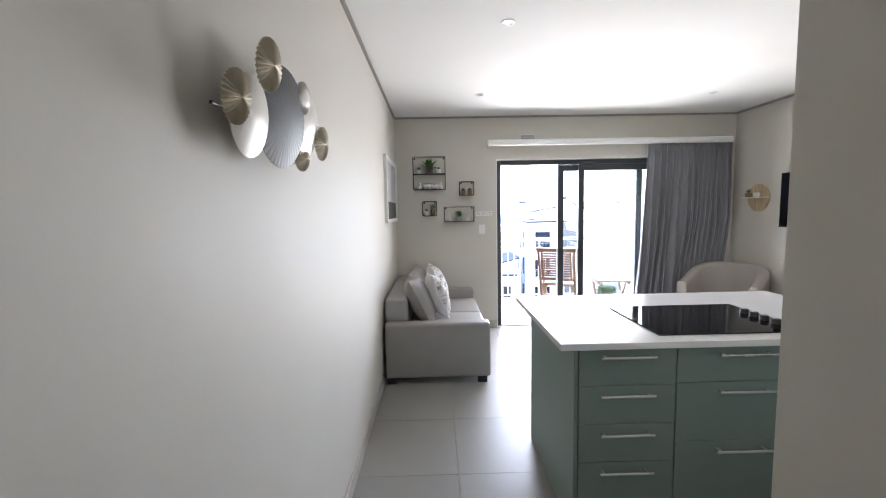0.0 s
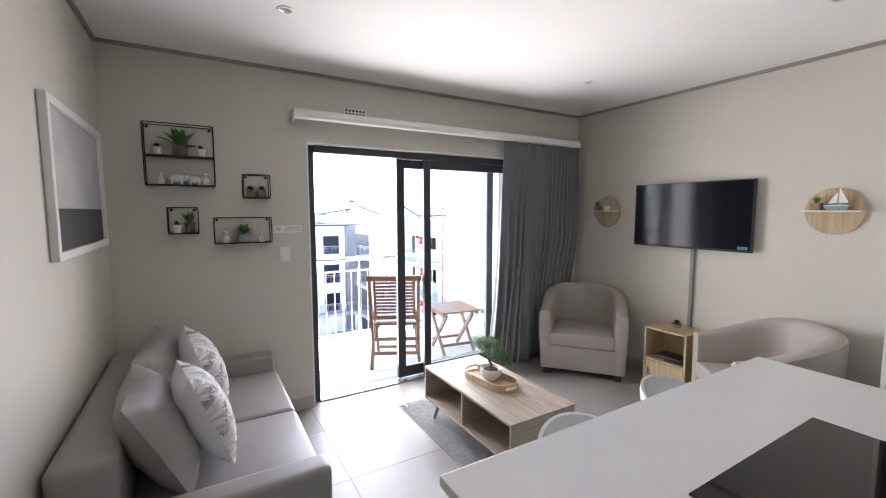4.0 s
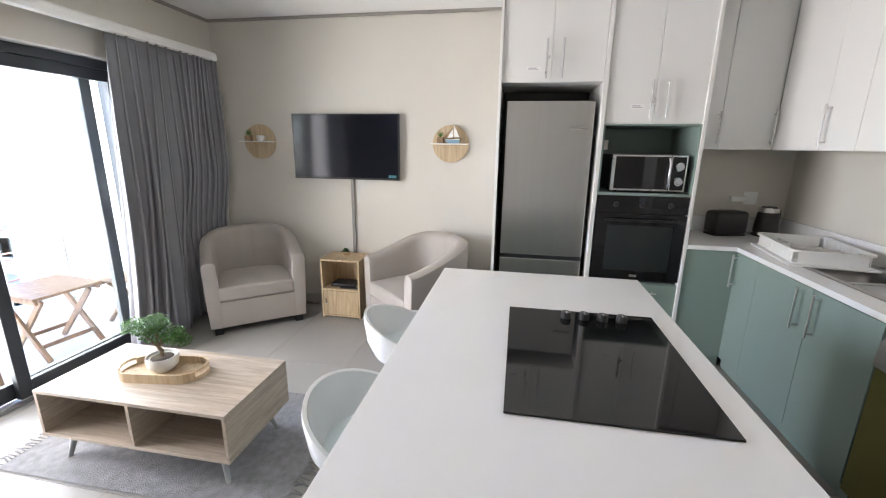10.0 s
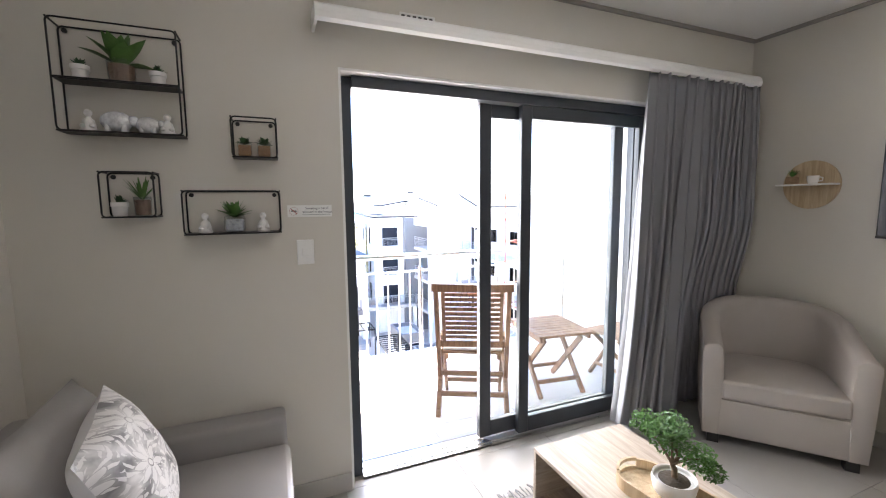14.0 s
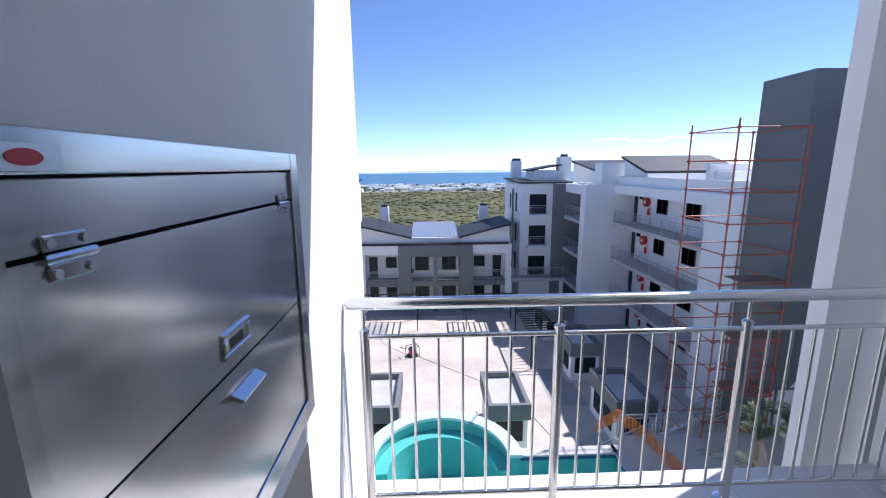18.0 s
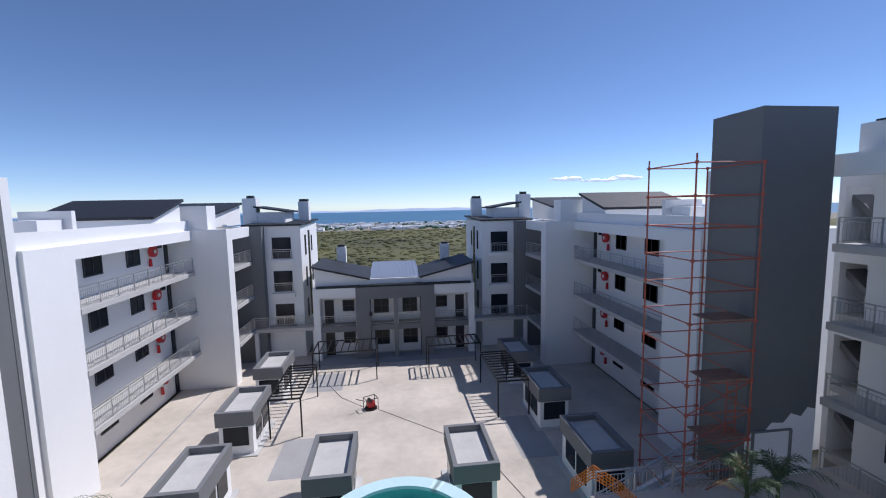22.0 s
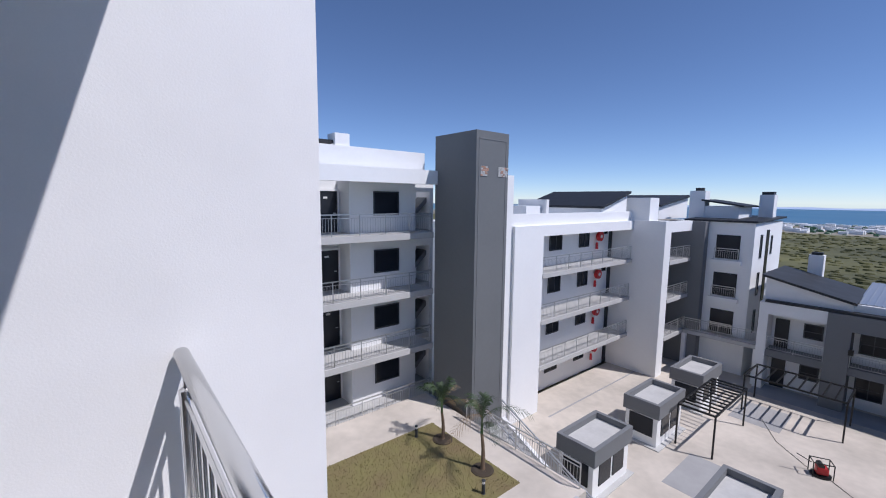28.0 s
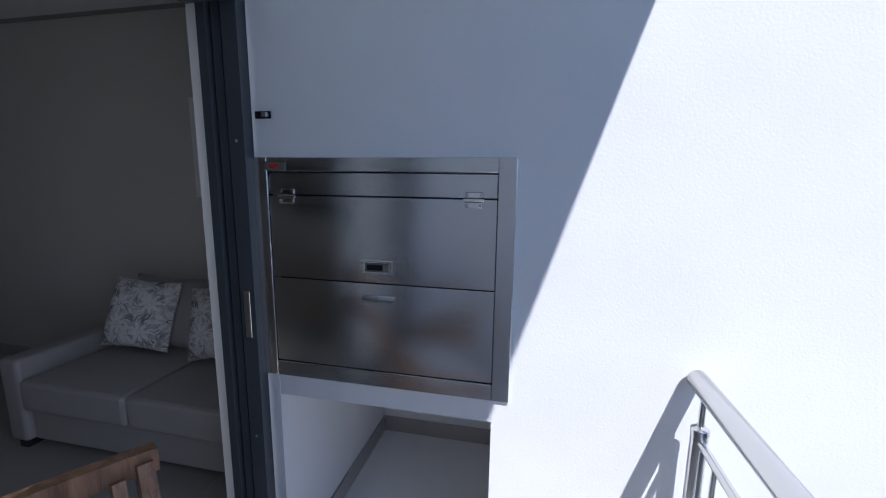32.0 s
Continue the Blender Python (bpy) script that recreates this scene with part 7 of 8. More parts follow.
prof_ = [(0.0, 0.0), (-0.135, 0.0), (-0.152, 0.012), (-0.157, 0.035), (-0.150, 0.062), (-0.135, 0.075), (0.0, 0.075)]
turn_ = Matrix(((0, 0, 1, 0), (1, 0, 0, YF - 0.002), (0, 1, 0, 2.225), (0, 0, 0, 1)))
wpart("fascia", prism(bmesh.new(), [(a, b) for a, b in prof_ if a < -0.12] + [(-0.135, 0.063), (-0.135, 0.012)], 1.042, 3.935, turn_), TRIM, pel)
wpart("cover", bx(1.042, 5.965, 2.288, 3.935, YF - 0.001, 2.30), TRIM, pel)
for x_ in (1.03, 3.935):
    wpart("end_cap", prism(bmesh.new(), prof_, x_, x_ + 0.012, turn_), TRIM, pel)
wpart("track", bx(1.05, 5.985, 2.265, 3.93, 6.015, 2.288), TRIM, pel)

# Picture on the long wall.
pic = thing("framed_picture", "white framed picture, pale above a dark band", "picture", pose(XL, 5.45, 1.7))
bm = bmesh.new()
for q in ((4.95, 1.37, 4.985, 2.02), (5.915, 1.37, 5.95, 2.02), (4.985, 1.985, 5.915, 2.02), (4.985, 1.37, 5.915, 1.405)):
    box(bm, XL + 0.001, q[0], q[1], XL + 0.03, q[2], q[3], 0.002, 1)
wpart("frame", bm, TRIM, pic)
wpart("sky_print", bx(XL + 0.001, 4.985, 1.58, XL + 0.012, 5.915, 1.985), mat("pale_print", (0.5, 0.5, 0.5), 0.5, var=0.2, scale=3), pic)
wpart("dark_print", bx(XL + 0.001, 4.985, 1.405, XL + 0.012, 5.915, 1.578), mat("dark_print", (0.05, 0.05, 0.055), 0.5, var=0.5, scale=6), pic)

# Wall sculpture of overlapping metal leaves in the passage.
scu = thing("wall_sculpture", "overlapping hammered metal leaves in gold, cream and black", "wall art", pose(XL, 2.35, 1.85))
GOLDM = mat("pale_gold", (0.62, 0.56, 0.44), 0.35, 0.6, var=0.15, scale=12, fine=70, bump=0.15, dist=0.003)
CREAM = mat("cream_enamel", (0.66, 0.63, 0.58), 0.35, 0.2, var=0.06, scale=8, bump=0.03, dist=0.002)
GUN = mat("gunmetal", (0.035, 0.035, 0.038), 0.5, 0.2, var=0.3, scale=10, fine=60, bump=0.15, dist=0.003)


def disc(y, z, ry, rz_, tilt, off, m, ribs=0.0):
    bm = bmesh.new()
    n, rr = (120, 8) if m is GOLDM else (176, 8)
    c = bm.verts.new((0.012, 0, 0))
    prev = None
    for j in range(1, rr + 1):
        f = j / rr
        ring = []
        for k in range(n):
            a = 2 * math.pi * k / n
            x = 0.012 * (1 - f * f) + ribs * (f ** 3 if m is GUN or m is CREAM else f) * math.cos(2 * math.pi * k / 4)
            ring.append(bm.verts.new((x, ry * f * math.cos(a), rz_ * f * math.sin(a))))
        for k in range(n):
            if prev is None:
                bm.faces.new((c, ring[k], ring[(k + 1) % n]))
            else:
                bm.faces.new((prev[k], ring[k], ring[(k + 1) % n], prev[(k + 1) % n]))
        prev = ring
    r = bmesh.ops.extrude_face_region(bm, geom=bm.faces[:])
    bmesh.ops.translate(bm, verts=[v for v in r["geom"] if isinstance(v, bmesh.types.BMVert)], vec=(-0.0015, 0, 0))
    bmesh.ops.recalc_face_normals(bm, faces=bm.faces)
    bmesh.ops.transform(bm, matrix=Matrix.Translation((XL + off, y, z)) @ pose(0, 0, 0, 0, tilt, -6), verts=bm.verts)
    return wpart("leaf", bm, m, scu, "", True)


disc(1.975, 1.70, 0.08, 0.092, 6, 0.062, CREAM)
disc(1.852, 1.71, 0.05, 0.054, 8, 0.09, GOLDM, 0.0028)
disc(2.143, 1.732, 0.134, 0.13, 6, 0.075, GUN, 0.0007)
disc(1.983, 1.813, 0.056, 0.058, 8, 0.108, GOLDM, 0.0028)
disc(2.349, 1.759, 0.098, 0.102, 6, 0.072, CREAM, 0.0012)
disc(2.262, 1.814, 0.046, 0.046, 5, 0.095, CREAM, 0.002)
disc(2.36, 1.655, 0.052, 0.042, 8, 0.055, GOLDM, 0.0028)
disc(2.47, 1.716, 0.056, 0.057, 6, 0.09, GOLDM, 0.0028)
bm = bmesh.new()
for y0, z0, y1, z1 in ((1.85, 1.70, 2.46, 1.715), (1.98, 1.80, 2.35, 1.66), (1.97, 1.68, 2.3, 1.79)):
    tube(bm, (XL + 0.04, y0, z0), (XL + 0.06, y1, z1), 0.004, n=8)
for y, z in ((2.05, 1.73), (2.38, 1.72)):
    tube(bm, (XL, y, z), (XL + 0.07, y, z), 0.004, n=8)
wpart("stem", bm, GUN, scu)

# Downlights.
for x, y in ((0.85, 3.6), (0.85, 5.16), (3.16, 2.11), (3.17, 3.67), (3.18, 5.2)):
    dl = thing("downlight", "small white recessed ceiling downlight, switched off", "downlight", pose(x, y, ZC), "ceiling downlights")
    part("bezel", lathe(bmesh.new(), [(0.026, -0.001), (0.03, -0.006), (0.042, -0.005), (0.045, 0.0)], 28), TRIM, dl, "", True)
    part("reflector", lathe(bmesh.new(), [(0.0, -0.0012), (0.02, -0.0015), (0.027, -0.003)], 24), SATIN, dl, "", True)


# ---- balcony ----
rail = thing("balcony_railing", "polished steel balustrade with a round handrail", "railing", pose(2.5, 7.69, 0))
RY, RH = 7.66, 0.99
wpart("handrail", sweep(bmesh.new(), [(BXW + 0.012, RY, RH), (BXW + 0.016, RY, RH), (BXW + 0.026, RY, RH), (BXR / 2 + 0.6, RY, RH), (BXR, RY, RH)], [0.012, 0.021, 0.026, 0.026, 0.026], 24), RAILM, rail, "", True)
posts = (1.25, 2.07, 2.88, 3.70)
for x in posts:
    p_ = wpart("post", tube(bmesh.new(), (x, RY, 0.0), (x, RY, 0.875), 0.021, n=18), RAILM, rail, "", True)
    wpart("stem", tube(bmesh.new(), (x, RY, 0.875), (x, RY, RH), 0.008, n=10), RAILM, p_, "", True)
    wpart("cap", lathe(bmesh.new(), [(0.0, 0.012), (0.012, 0.012), (0.0225, 0.004), (0.0225, -0.01)], 18, Matrix.Translation((x, RY, 0.875))), RAILM, p_, "", True)
    wpart("foot_flange", lathe(bmesh.new(), [(0.0, 0.0), (0.045, 0.0), (0.045, 0.006), (0.025, 0.016), (0.0, 0.016)], 20, Matrix.Translation((x, RY, 0.0))), RAILM, p_, "", True)
ends = (*posts, BXR)
for a, b in zip(ends, ends[1:]):
    for z, r in ((0.845, 0.0105), (0.085, 0.0105)):
        wpart("cross_rail", tube(bmesh.new(), (a, RY, z), (b, RY, z), r, n=12), RAILM, rail, "", True)
    n_ = 8 if b < BXR else 1
    for k in range(1, n_):
        x = a + (b - a) * k / n_
        wpart("baluster", tube(bmesh.new(), (x, RY, 0.085), (x, RY, 0.845), 0.0065, n=10), RAILM, rail, "", True)
wpart("wall_pin", tube(bmesh.new(), (BXW, RY, RH), (BXW + 0.014, RY, RH), 0.008, n=12), RAILM, rail, "", True)

struct("baseboard_niche", box(bx(BXW - 1.045, 6.377, 0.0, BXW - 0.02, 6.387, 0.09), BXW - 1.045, 7.098, 0.0, BXW - 0.02, 7.108, 0.09), SKIRT, "beige tile skirting inside the niche", "baseboard")
struct("wall_niche_lintel", bx(BXW - 1.05, 6.375, 0.765, BXW - 0.001, 7.11, 0.875), PLASTER, "white plaster shelf between braai and niche", "wall")
br = thing("built_in_braai", "brushed stainless built-in braai with two flap doors", "braai", pose(BXW, 6.74, 0.845))
BY0, BY1, BZ0, BZ1 = 6.327, 7.161, 0.843, 1.572
w_ = 0.052
for q in ((BY0, BZ0, BY0 + w_, BZ1), (BY1 - w_, BZ0, BY1, BZ1), (BY0 + w_, BZ1 - 0.042, BY1 - w_, BZ1), (BY0 + w_, BZ0, BY1 - w_, BZ0 + w_)):
    wpart("surround", bx(BXW - 0.02, q[0], q[1], BXW + 0.012, q[2], q[3], 0.002, 1), STEELH, br, "steel surround strip")
wpart("firebox", bx(BXW - 0.55, BY0 + w_, BZ0 + 0.04, BXW - 0.03, BY1 - w_, 1.528), BLACKM, br)
ya, yb = BY0 + w_ + 0.002, BY1 - w_ - 0.002
wpart("top_strip", bx(BXW - 0.02, ya, 1.458, BXW + 0.004, yb, 1.526, 0.001, 1), STEELH, br)


def bowed(z0, z1, bow):
    """A steel flap with a slight bow."""
    bm = bmesh.new()
    n, m_ = 14, 8
    g = [[bm.verts.new((BXW + 0.006 + bow * (1 - (2 * i / n - 1) ** 2) * (1 - (2 * j / m_ - 1) ** 2 * 0.6), ya + (yb - ya) * i / n, z0 + (z1 - z0) * j / m_)) for j in range(m_ + 1)] for i in range(n + 1)]
    for i in range(n):
        for j in range(m_):
            bm.faces.new((g[i][j], g[i + 1][j], g[i + 1][j + 1], g[i][j + 1]))
    r = bmesh.ops.extrude_face_region(bm, geom=bm.faces[:])
    bmesh.ops.translate(bm, verts=[v for v in r["geom"] if isinstance(v, bmesh.types.BMVert)], vec=(-0.018, 0, 0))
    bmesh.ops.recalc_face_normals(bm, faces=bm.faces)
    return bm


d1 = wpart("flap_door", bowed(1.1895, 1.4535, 0.006), STEELH, br, "upper bowed steel flap", True)
d2 = wpart("flap_door", bowed(0.899, 1.1855, 0.008), STEELH, br, "lower bowed steel flap", True)
for y in (6.443, 7.041):
    bm = bx(BXW + 0.004, y - 0.026, 1.458, BXW + 0.008, y + 0.026, 1.475, 0.002, 1)
    box(bm, BXW + 0.006, y - 0.026, 1.43, BXW + 0.010, y + 0.026, 1.447, 0.002, 1)
    tube(bm, (BXW + 0.009, y - 0.03, 1.4525), (BXW + 0.009, y + 0.03, 1.4525), 0.005, n=10)
    h_ = wpart("hinge", bm, CHROME, br)
    for dy in (-0.02, 0.02):
        for z, xo in ((1.467, 0.008), (1.438, 0.010)):
            wpart("screw", tube(bmesh.new(), (BXW + xo, y + dy, z), (BXW + xo + 0.003, y + dy, z), 0.005, n=10), SATIN, h_)
bm = bmesh.new()
for q in ((6.69, 1.215, 6.795, 1.226), (6.69, 1.252, 6.795, 1.263), (6.69, 1.226, 6.706, 1.252), (6.779, 1.226, 6.795, 1.252)):
    box(bm, BXW + 0.008, q[0], q[1], BXW + 0.0165, q[2], q[3], 0.002, 1)
wpart("recessed_pull", bm, STEELH, d1)
wpart("pull_cavity", bx(BXW + 0.008, 6.706, 1.226, BXW + 0.0135, 6.779, 1.252, 0.002, 1), STEELD, d1)
wpart("pull_slot", bx(BXW + 0.0132, 6.712, 1.230, BXW + 0.0142, 6.764, 1.248, 0.0004, 1), BLACKM, d1)
wpart("pull", prism(bmesh.new(), [(0.0, 0.0), (0.02, -0.004), (0.022, 0.001), (0.0, 0.012)], 0, 0.10, Matrix.Translation((BXW + 0.012, 6.80, 1.138)) @ pose(0, 0, 0, 90, 0, 0)), CHROME, d2)
bd = wpart("badge", bx(BXW + 0.012, 6.372, 1.533, BXW + 0.0145, 6.446, 1.557), SATIN, br, "small plate with a red oval emblem")
wpart("oval", lathe(bmesh.new(), [(0, 0.001), (0.0075, 0.001), (0.0075, 0)], 24, Matrix.Translation((BXW + 0.0146, 6.409, 1.545)) @ Matrix.Diagonal((1, 2.3, 1, 1)) @ pose(0, 0, 0, 0, 90, 0)), REDM, bd)
ca = thing("door_catch", "small dark steel catch on the balcony wall", "catch", pose(BXW, 6.37, 1.70))
wpart("plate", bx(BXW + 0.001, 6.345, 1.69, BXW + 0.006, 6.40, 1.712, 0.001, 1), BLACKM, ca)
wpart("keeper", bx(BXW + 0.006, 6.375, 1.694, BXW + 0.02, 6.395, 1.708, 0.002, 1), SATIN, ca)

# Sliding door.
door = thing("door_1", "charcoal aluminium sliding glass door, half open", "sliding door", pose(2.18, 6.27, 0), "", "structure")
FX0, FX1, FZ = DX0 + 0.014, DX1 - 0.014, DZ - 0.014
bm = bmesh.new()
for a, b, y0_ in ((FX0, FX0 + 0.058, 6.19), (FX1 - 0.05, FX1, 6.155)):
    box(bm, a, y0_, 0.0, b, y0_ + 0.03, FZ)
    box(bm, a, y0_ + 0.042, 0.0, b - (0.012 if a == FX0 else 0.0), 6.262, FZ)
    box(bm, a, 6.276, 0.0, b, 6.329, FZ)
    box(bm, a if a == FX0 else a + 0.02, y0_ + 0.001, 0.0, b if a != FX0 else b - 0.034, 6.324, FZ - 0.0005)
wpart("jamb", bm, CHAR, door)
bm = bmesh.new()
box(bm, FX0 + 0.058, 6.155, FZ - 0.055, FX1 - 0.05, 6.325, FZ)
wpart("head", bm, CHAR, door)
bm = bmesh.new()
box(bm, FX0 + 0.058, 6.155, 0.0, FX1 - 0.05, 6.325, 0.012)
for y in (6.178, 6.226, 6.29):
    box(bm, FX0 + 0.06, y, 0.012, FX1 - 0.05, y + 0.006, 0.016)
wpart("threshold", bm, SATIN, door, "aluminium threshold track")
for z_ in (0.62, 1.05, 1.62):
    wpart("screw", tube(bmesh.new(), (FX0 + 0.058, 6.303, z_), (FX0 + 0.061, 6.303, z_), 0.005, n=10), SATIN, door)
wpart("strike_plate", bx(FX0 + 0.058, 6.288, 0.98, FX0 + 0.0605, 6.312, 1.14, 0.001, 1), SATIN, door)


def leaf(name, x0, x1, y0, y1, sw):
    f = bmesh.new()
    zb, zt = 0.026, FZ - 0.058
    box(f, x0, y0, zb, x0 + sw, y1, zt, 0.003, 1)
    box(f, x1 - sw, y0, zb, x1, y1, zt, 0.003, 1)
    box(f, x0 + sw, y0 + 0.002, zb, x1 - sw, y1 - 0.002, zb + 0.10, 0.003, 1)
    box(f, x0 + sw, y0 + 0.002, zt - 0.075, x1 - sw, y1 - 0.002, zt, 0.003, 1)
    o = wpart(name, f, CHAR, door)
    p_ = wpart("pane", bx(x0 + sw, (y0 + y1) / 2 - 0.003, zb + 0.10, x1 - sw, (y0 + y1) / 2 + 0.003, zt - 0.075), PANE, o)
    p_.visible_shadow = False
    return o


sl = leaf("sliding_leaf", 1.935, 3.0, 6.212, 6.252, 0.075)
leaf("fixed_leaf", 2.18, FX1 - 0.05, 6.162, 6.202, 0.07)
h_ = wpart("lock_plate", bx(1.948, 6.252, 1.055, 1.988, 6.258, 1.225, 0.006, 2), SATIN, sl)
wpart("finger_pull", bx(1.958, 6.258, 1.09, 1.977, 6.261, 1.17, 0.008, 2), BLACKM, h_)
for z_ in (1.07, 1.21):
    wpart("screw", tube(bmesh.new(), (1.968, 6.258, z_), (1.968, 6.2605, z_), 0.005, n=10), CHROME, h_)
h_ = wpart("latch_edge", bx(1.9325, 6.222, 0.95, 1.935, 6.242, 1.17, 0.0008, 1), SATIN, sl, "steel latch strip in the door edge")
for z_ in (0.985, 1.045, 1.12):
    wpart("latch_slot", bx(1.9318, 6.227, z_ - 0.012, 1.9328, 6.237, z_ + 0.012), BLACKM, h_)


# Folding teak chairs and table.
def teak_chair(m, label):
    ob = thing("folding_chair", label, "chair", m, "balcony chairs")
    w = 0.235
    for s in (-1, 1):
        part("back_leg", bar(bmesh.new(), (s * w, -0.02, 0.0), (s * (w - 0.02), 0.12, 0.46), 0.028, 0.045), TEAKP, ob)
        part("back_post", bar(bmesh.new(), (s * (w - 0.01), 0.03, 0.30), (s * (w - 0.005), -0.17, 1.0), 0.028, 0.042), TEAK, ob)
        part("front_leg", bar(bmesh.new(), (s * (w - 0.03), 0.42, 0.0), (s * (w - 0.03), 0.02, 0.62), 0.024, 0.042), TEAKP, ob)
        part("seat_side", bar(bmesh.new(), (s * (w - 0.055), 0.05, 0.43), (s * (w - 0.055), 0.45, 0.46), 0.022, 0.04), TEAKP, ob)
    n = 12
    out = [(-0.255 + 0.51 * k / n, -0.16 - 0.022 * (1 - (2 * k / n - 1) ** 2)) for k in range(n + 1)]
    out += [(x, y - 0.03) for x, y in reversed(out)]
    part("top_rail", prism(bmesh.new(), out, 0.972, 1.024), TEAK, ob, "curved top rail")
    for k in range(10):
        z = 0.945 - k * 0.036
        y = -0.17 + (1.0 - z) * 0.286
        part("back_slat", bx(-w + 0.055, y - 0.008, z - 0.012, w - 0.055, y + 0.008, z + 0.012, 0.003, 1), TEAK, ob)
    for s in (-1, 1):
        part("slat_stile", bar(bmesh.new(), (s * (w - 0.05), -0.048, 0.575), (s * (w - 0.05), -0.166, 0.985), 0.022, 0.03), TEAK, ob)
    part("back_rail", bx(-w + 0.02, -0.06, 0.545, w - 0.02, -0.034, 0.59, 0.004, 1), TEAK, ob)
    for k in range(8):
        y = 0.06 + k * 0.055
        part("seat_slat", bx(-w + 0.03, y - 0.02, 0.455 + k * 0.003, w - 0.03, y + 0.02, 0.473 + k * 0.003, 0.004, 1), TEAKP, ob)
    for y, z in ((0.02, 0.16), (0.06, 0.30)):
        part("stretcher", bx(-w + 0.01, y - 0.01, z - 0.018, w - 0.01, y + 0.01, z + 0.018, 0.003, 1), TEAKP, ob)
    part("stretcher", bx(-w + 0.03, 0.36, 0.09, w - 0.03, 0.38, 0.125, 0.003, 1), TEAKP, ob)
    part("seat_pad", bx(-w + 0.03, 0.05, 0.476, w - 0.03, 0.45, 0.50, 0.012, 3), POT, ob, "thin off-white seat pad", True)
    return ob


teak_chair(pose(2.035, 6.51, 0.0, 0, 0, -27) @ Matrix.Diagonal((1, 1, 0.94, 1)), "slatted teak folding chair with its back to the door")
fs = thing("folding_stool", "low slatted teak folding stool by the side wall", "stool", pose(3.50, 6.64, 0.0, 0, 0, 4) @ Matrix.Diagonal((1, 1, 0.84, 1)))
for k in range(7):
    x = -0.19 + k * 0.0635
    part("seat_slat", bx(x - 0.028, -0.2, 0.44, x + 0.028, 0.2, 0.458, 0.003, 1), TEAKP, fs)
for s in (-1, 1):
    part("apron", bx(-0.21, s * 0.17 - 0.01, 0.405, 0.21, s * 0.17 + 0.01, 0.44, 0.003, 1), TEAKP, fs)
    part("leg", bar(bmesh.new(), (-0.2, s * 0.15, 0.0), (0.18, s * 0.15, 0.42), 0.02, 0.036), TEAKP, fs)
    part("leg", bar(bmesh.new(), (0.2, s * 0.125, 0.0), (-0.18, s * 0.125, 0.42), 0.02, 0.036), TEAKP, fs)
    part("stretcher", bx(s * 0.14 - 0.01, -0.15, 0.08, s * 0.14 + 0.01, 0.15, 0.11, 0.003, 1), TEAKP, fs)
tb = thing("folding_table", "small square slatted teak folding table on the balcony", "table", pose(2.82, 6.715, 0.0, 0, 0, 83))
for k in range(9):
    x = -0.225 + k * 0.0563
    part("top_slat", bx(x - 0.026, -0.225, 0.475, x + 0.026, 0.225, 0.495, 0.003, 1), TEAK, tb)
for s in (-1, 1):
    part("apron", bx(-0.24, s * 0.2 - 0.011, 0.44, 0.24, s * 0.2 + 0.011, 0.475, 0.003, 1), TEAK, tb)
    part("leg", bar(bmesh.new(), (-0.21, s * 0.18, 0.0), (0.2, s * 0.18, 0.45), 0.022, 0.04), TEAK, tb)
    part("leg", bar(bmesh.new(), (0.21, s * 0.155, 0.0), (-0.2, s * 0.155, 0.45), 0.022, 0.04), TEAK, tb)
    part("stretcher", bx(s * 0.15 - 0.01, -0.18, 0.09, s * 0.15 + 0.01, 0.18, 0.12, 0.003, 1), TEAK, tb)


# ---- shelves and small things ----
def wire_shelf(x0, x1, z0, z1, depth, mid=None, label=""):
    ob = thing("wire_shelf", label, "shelf", pose((x0 + x1) / 2, YF, z0), "black wire shelves")
    r = 0.0034
    yb, yf = YF - 0.006, YF - depth
    for y in (yb, yf):
        bm = bmesh.new()
        o = [(x0 + (x1 - x0) / 2 + a, b + (z0 + z1) / 2) for a, b in rounded(x1 - x0, z1 - z0, 0.015, 3)]
        sweep(bm, [(a, y, b) for a, b in o] + [(o[0][0], y, o[0][1])], r, 7)
        wpart("loop", bm, BLACKM, ob, "", True)
    for x in (x0, x1):
        for z in (z0, z1):
            wpart("tie", tube(bmesh.new(), (x, yb, z), (x, yf, z), r, n=7), BLACKM, ob)
    wpart("shelf_plate", bx(x0 + 0.003, yf + 0.002, z0 - 0.003, x1 - 0.003, yb, z0 + 0.003), BLACKM, ob)
    if mid:
        wpart("shelf_plate", bx(x0 + 0.003, yf + 0.002, mid - 0.006, x1 - 0.003, yb, mid), BLACKM, ob)
        for y in (yb, yf):
            wpart("tie", tube(bmesh.new(), (x0, y, mid), (x1, y, mid), r, n=7), BLACKM, ob)
    for x in (x0 + 0.02, x1 - 0.02):
        wpart("hook", tube(bmesh.new(), (x, yb, z1 - 0.015), (x, yb - 0.006, z1 - 0.015), 0.009, n=10), BLACKM, ob)
    return ob


SD = 0.10
wire_shelf(0.135, 0.52, 1.735, 2.12, SD, 1.92, "large black wire wall shelf with two tiers of ornaments")
wire_shelf(0.69, 0.86, 1.66, 1.82, SD, None, "small square black wire wall shelf with two plants")
wire_shelf(0.24, 0.41, 1.42, 1.59, SD, None, "small black wire wall shelf with two plants")
wire_shelf(0.50, 0.86, 1.345, 1.52, SD, None, "wide low black wire wall shelf with a plant")
SYM = YF - 0.055
random.seed(14)
LEAFM = mat("plant_leaf", (0.07, 0.17, 0.035), 0.4, var=0.35, scale=30, fine=90, bump=0.1, dist=0.002)


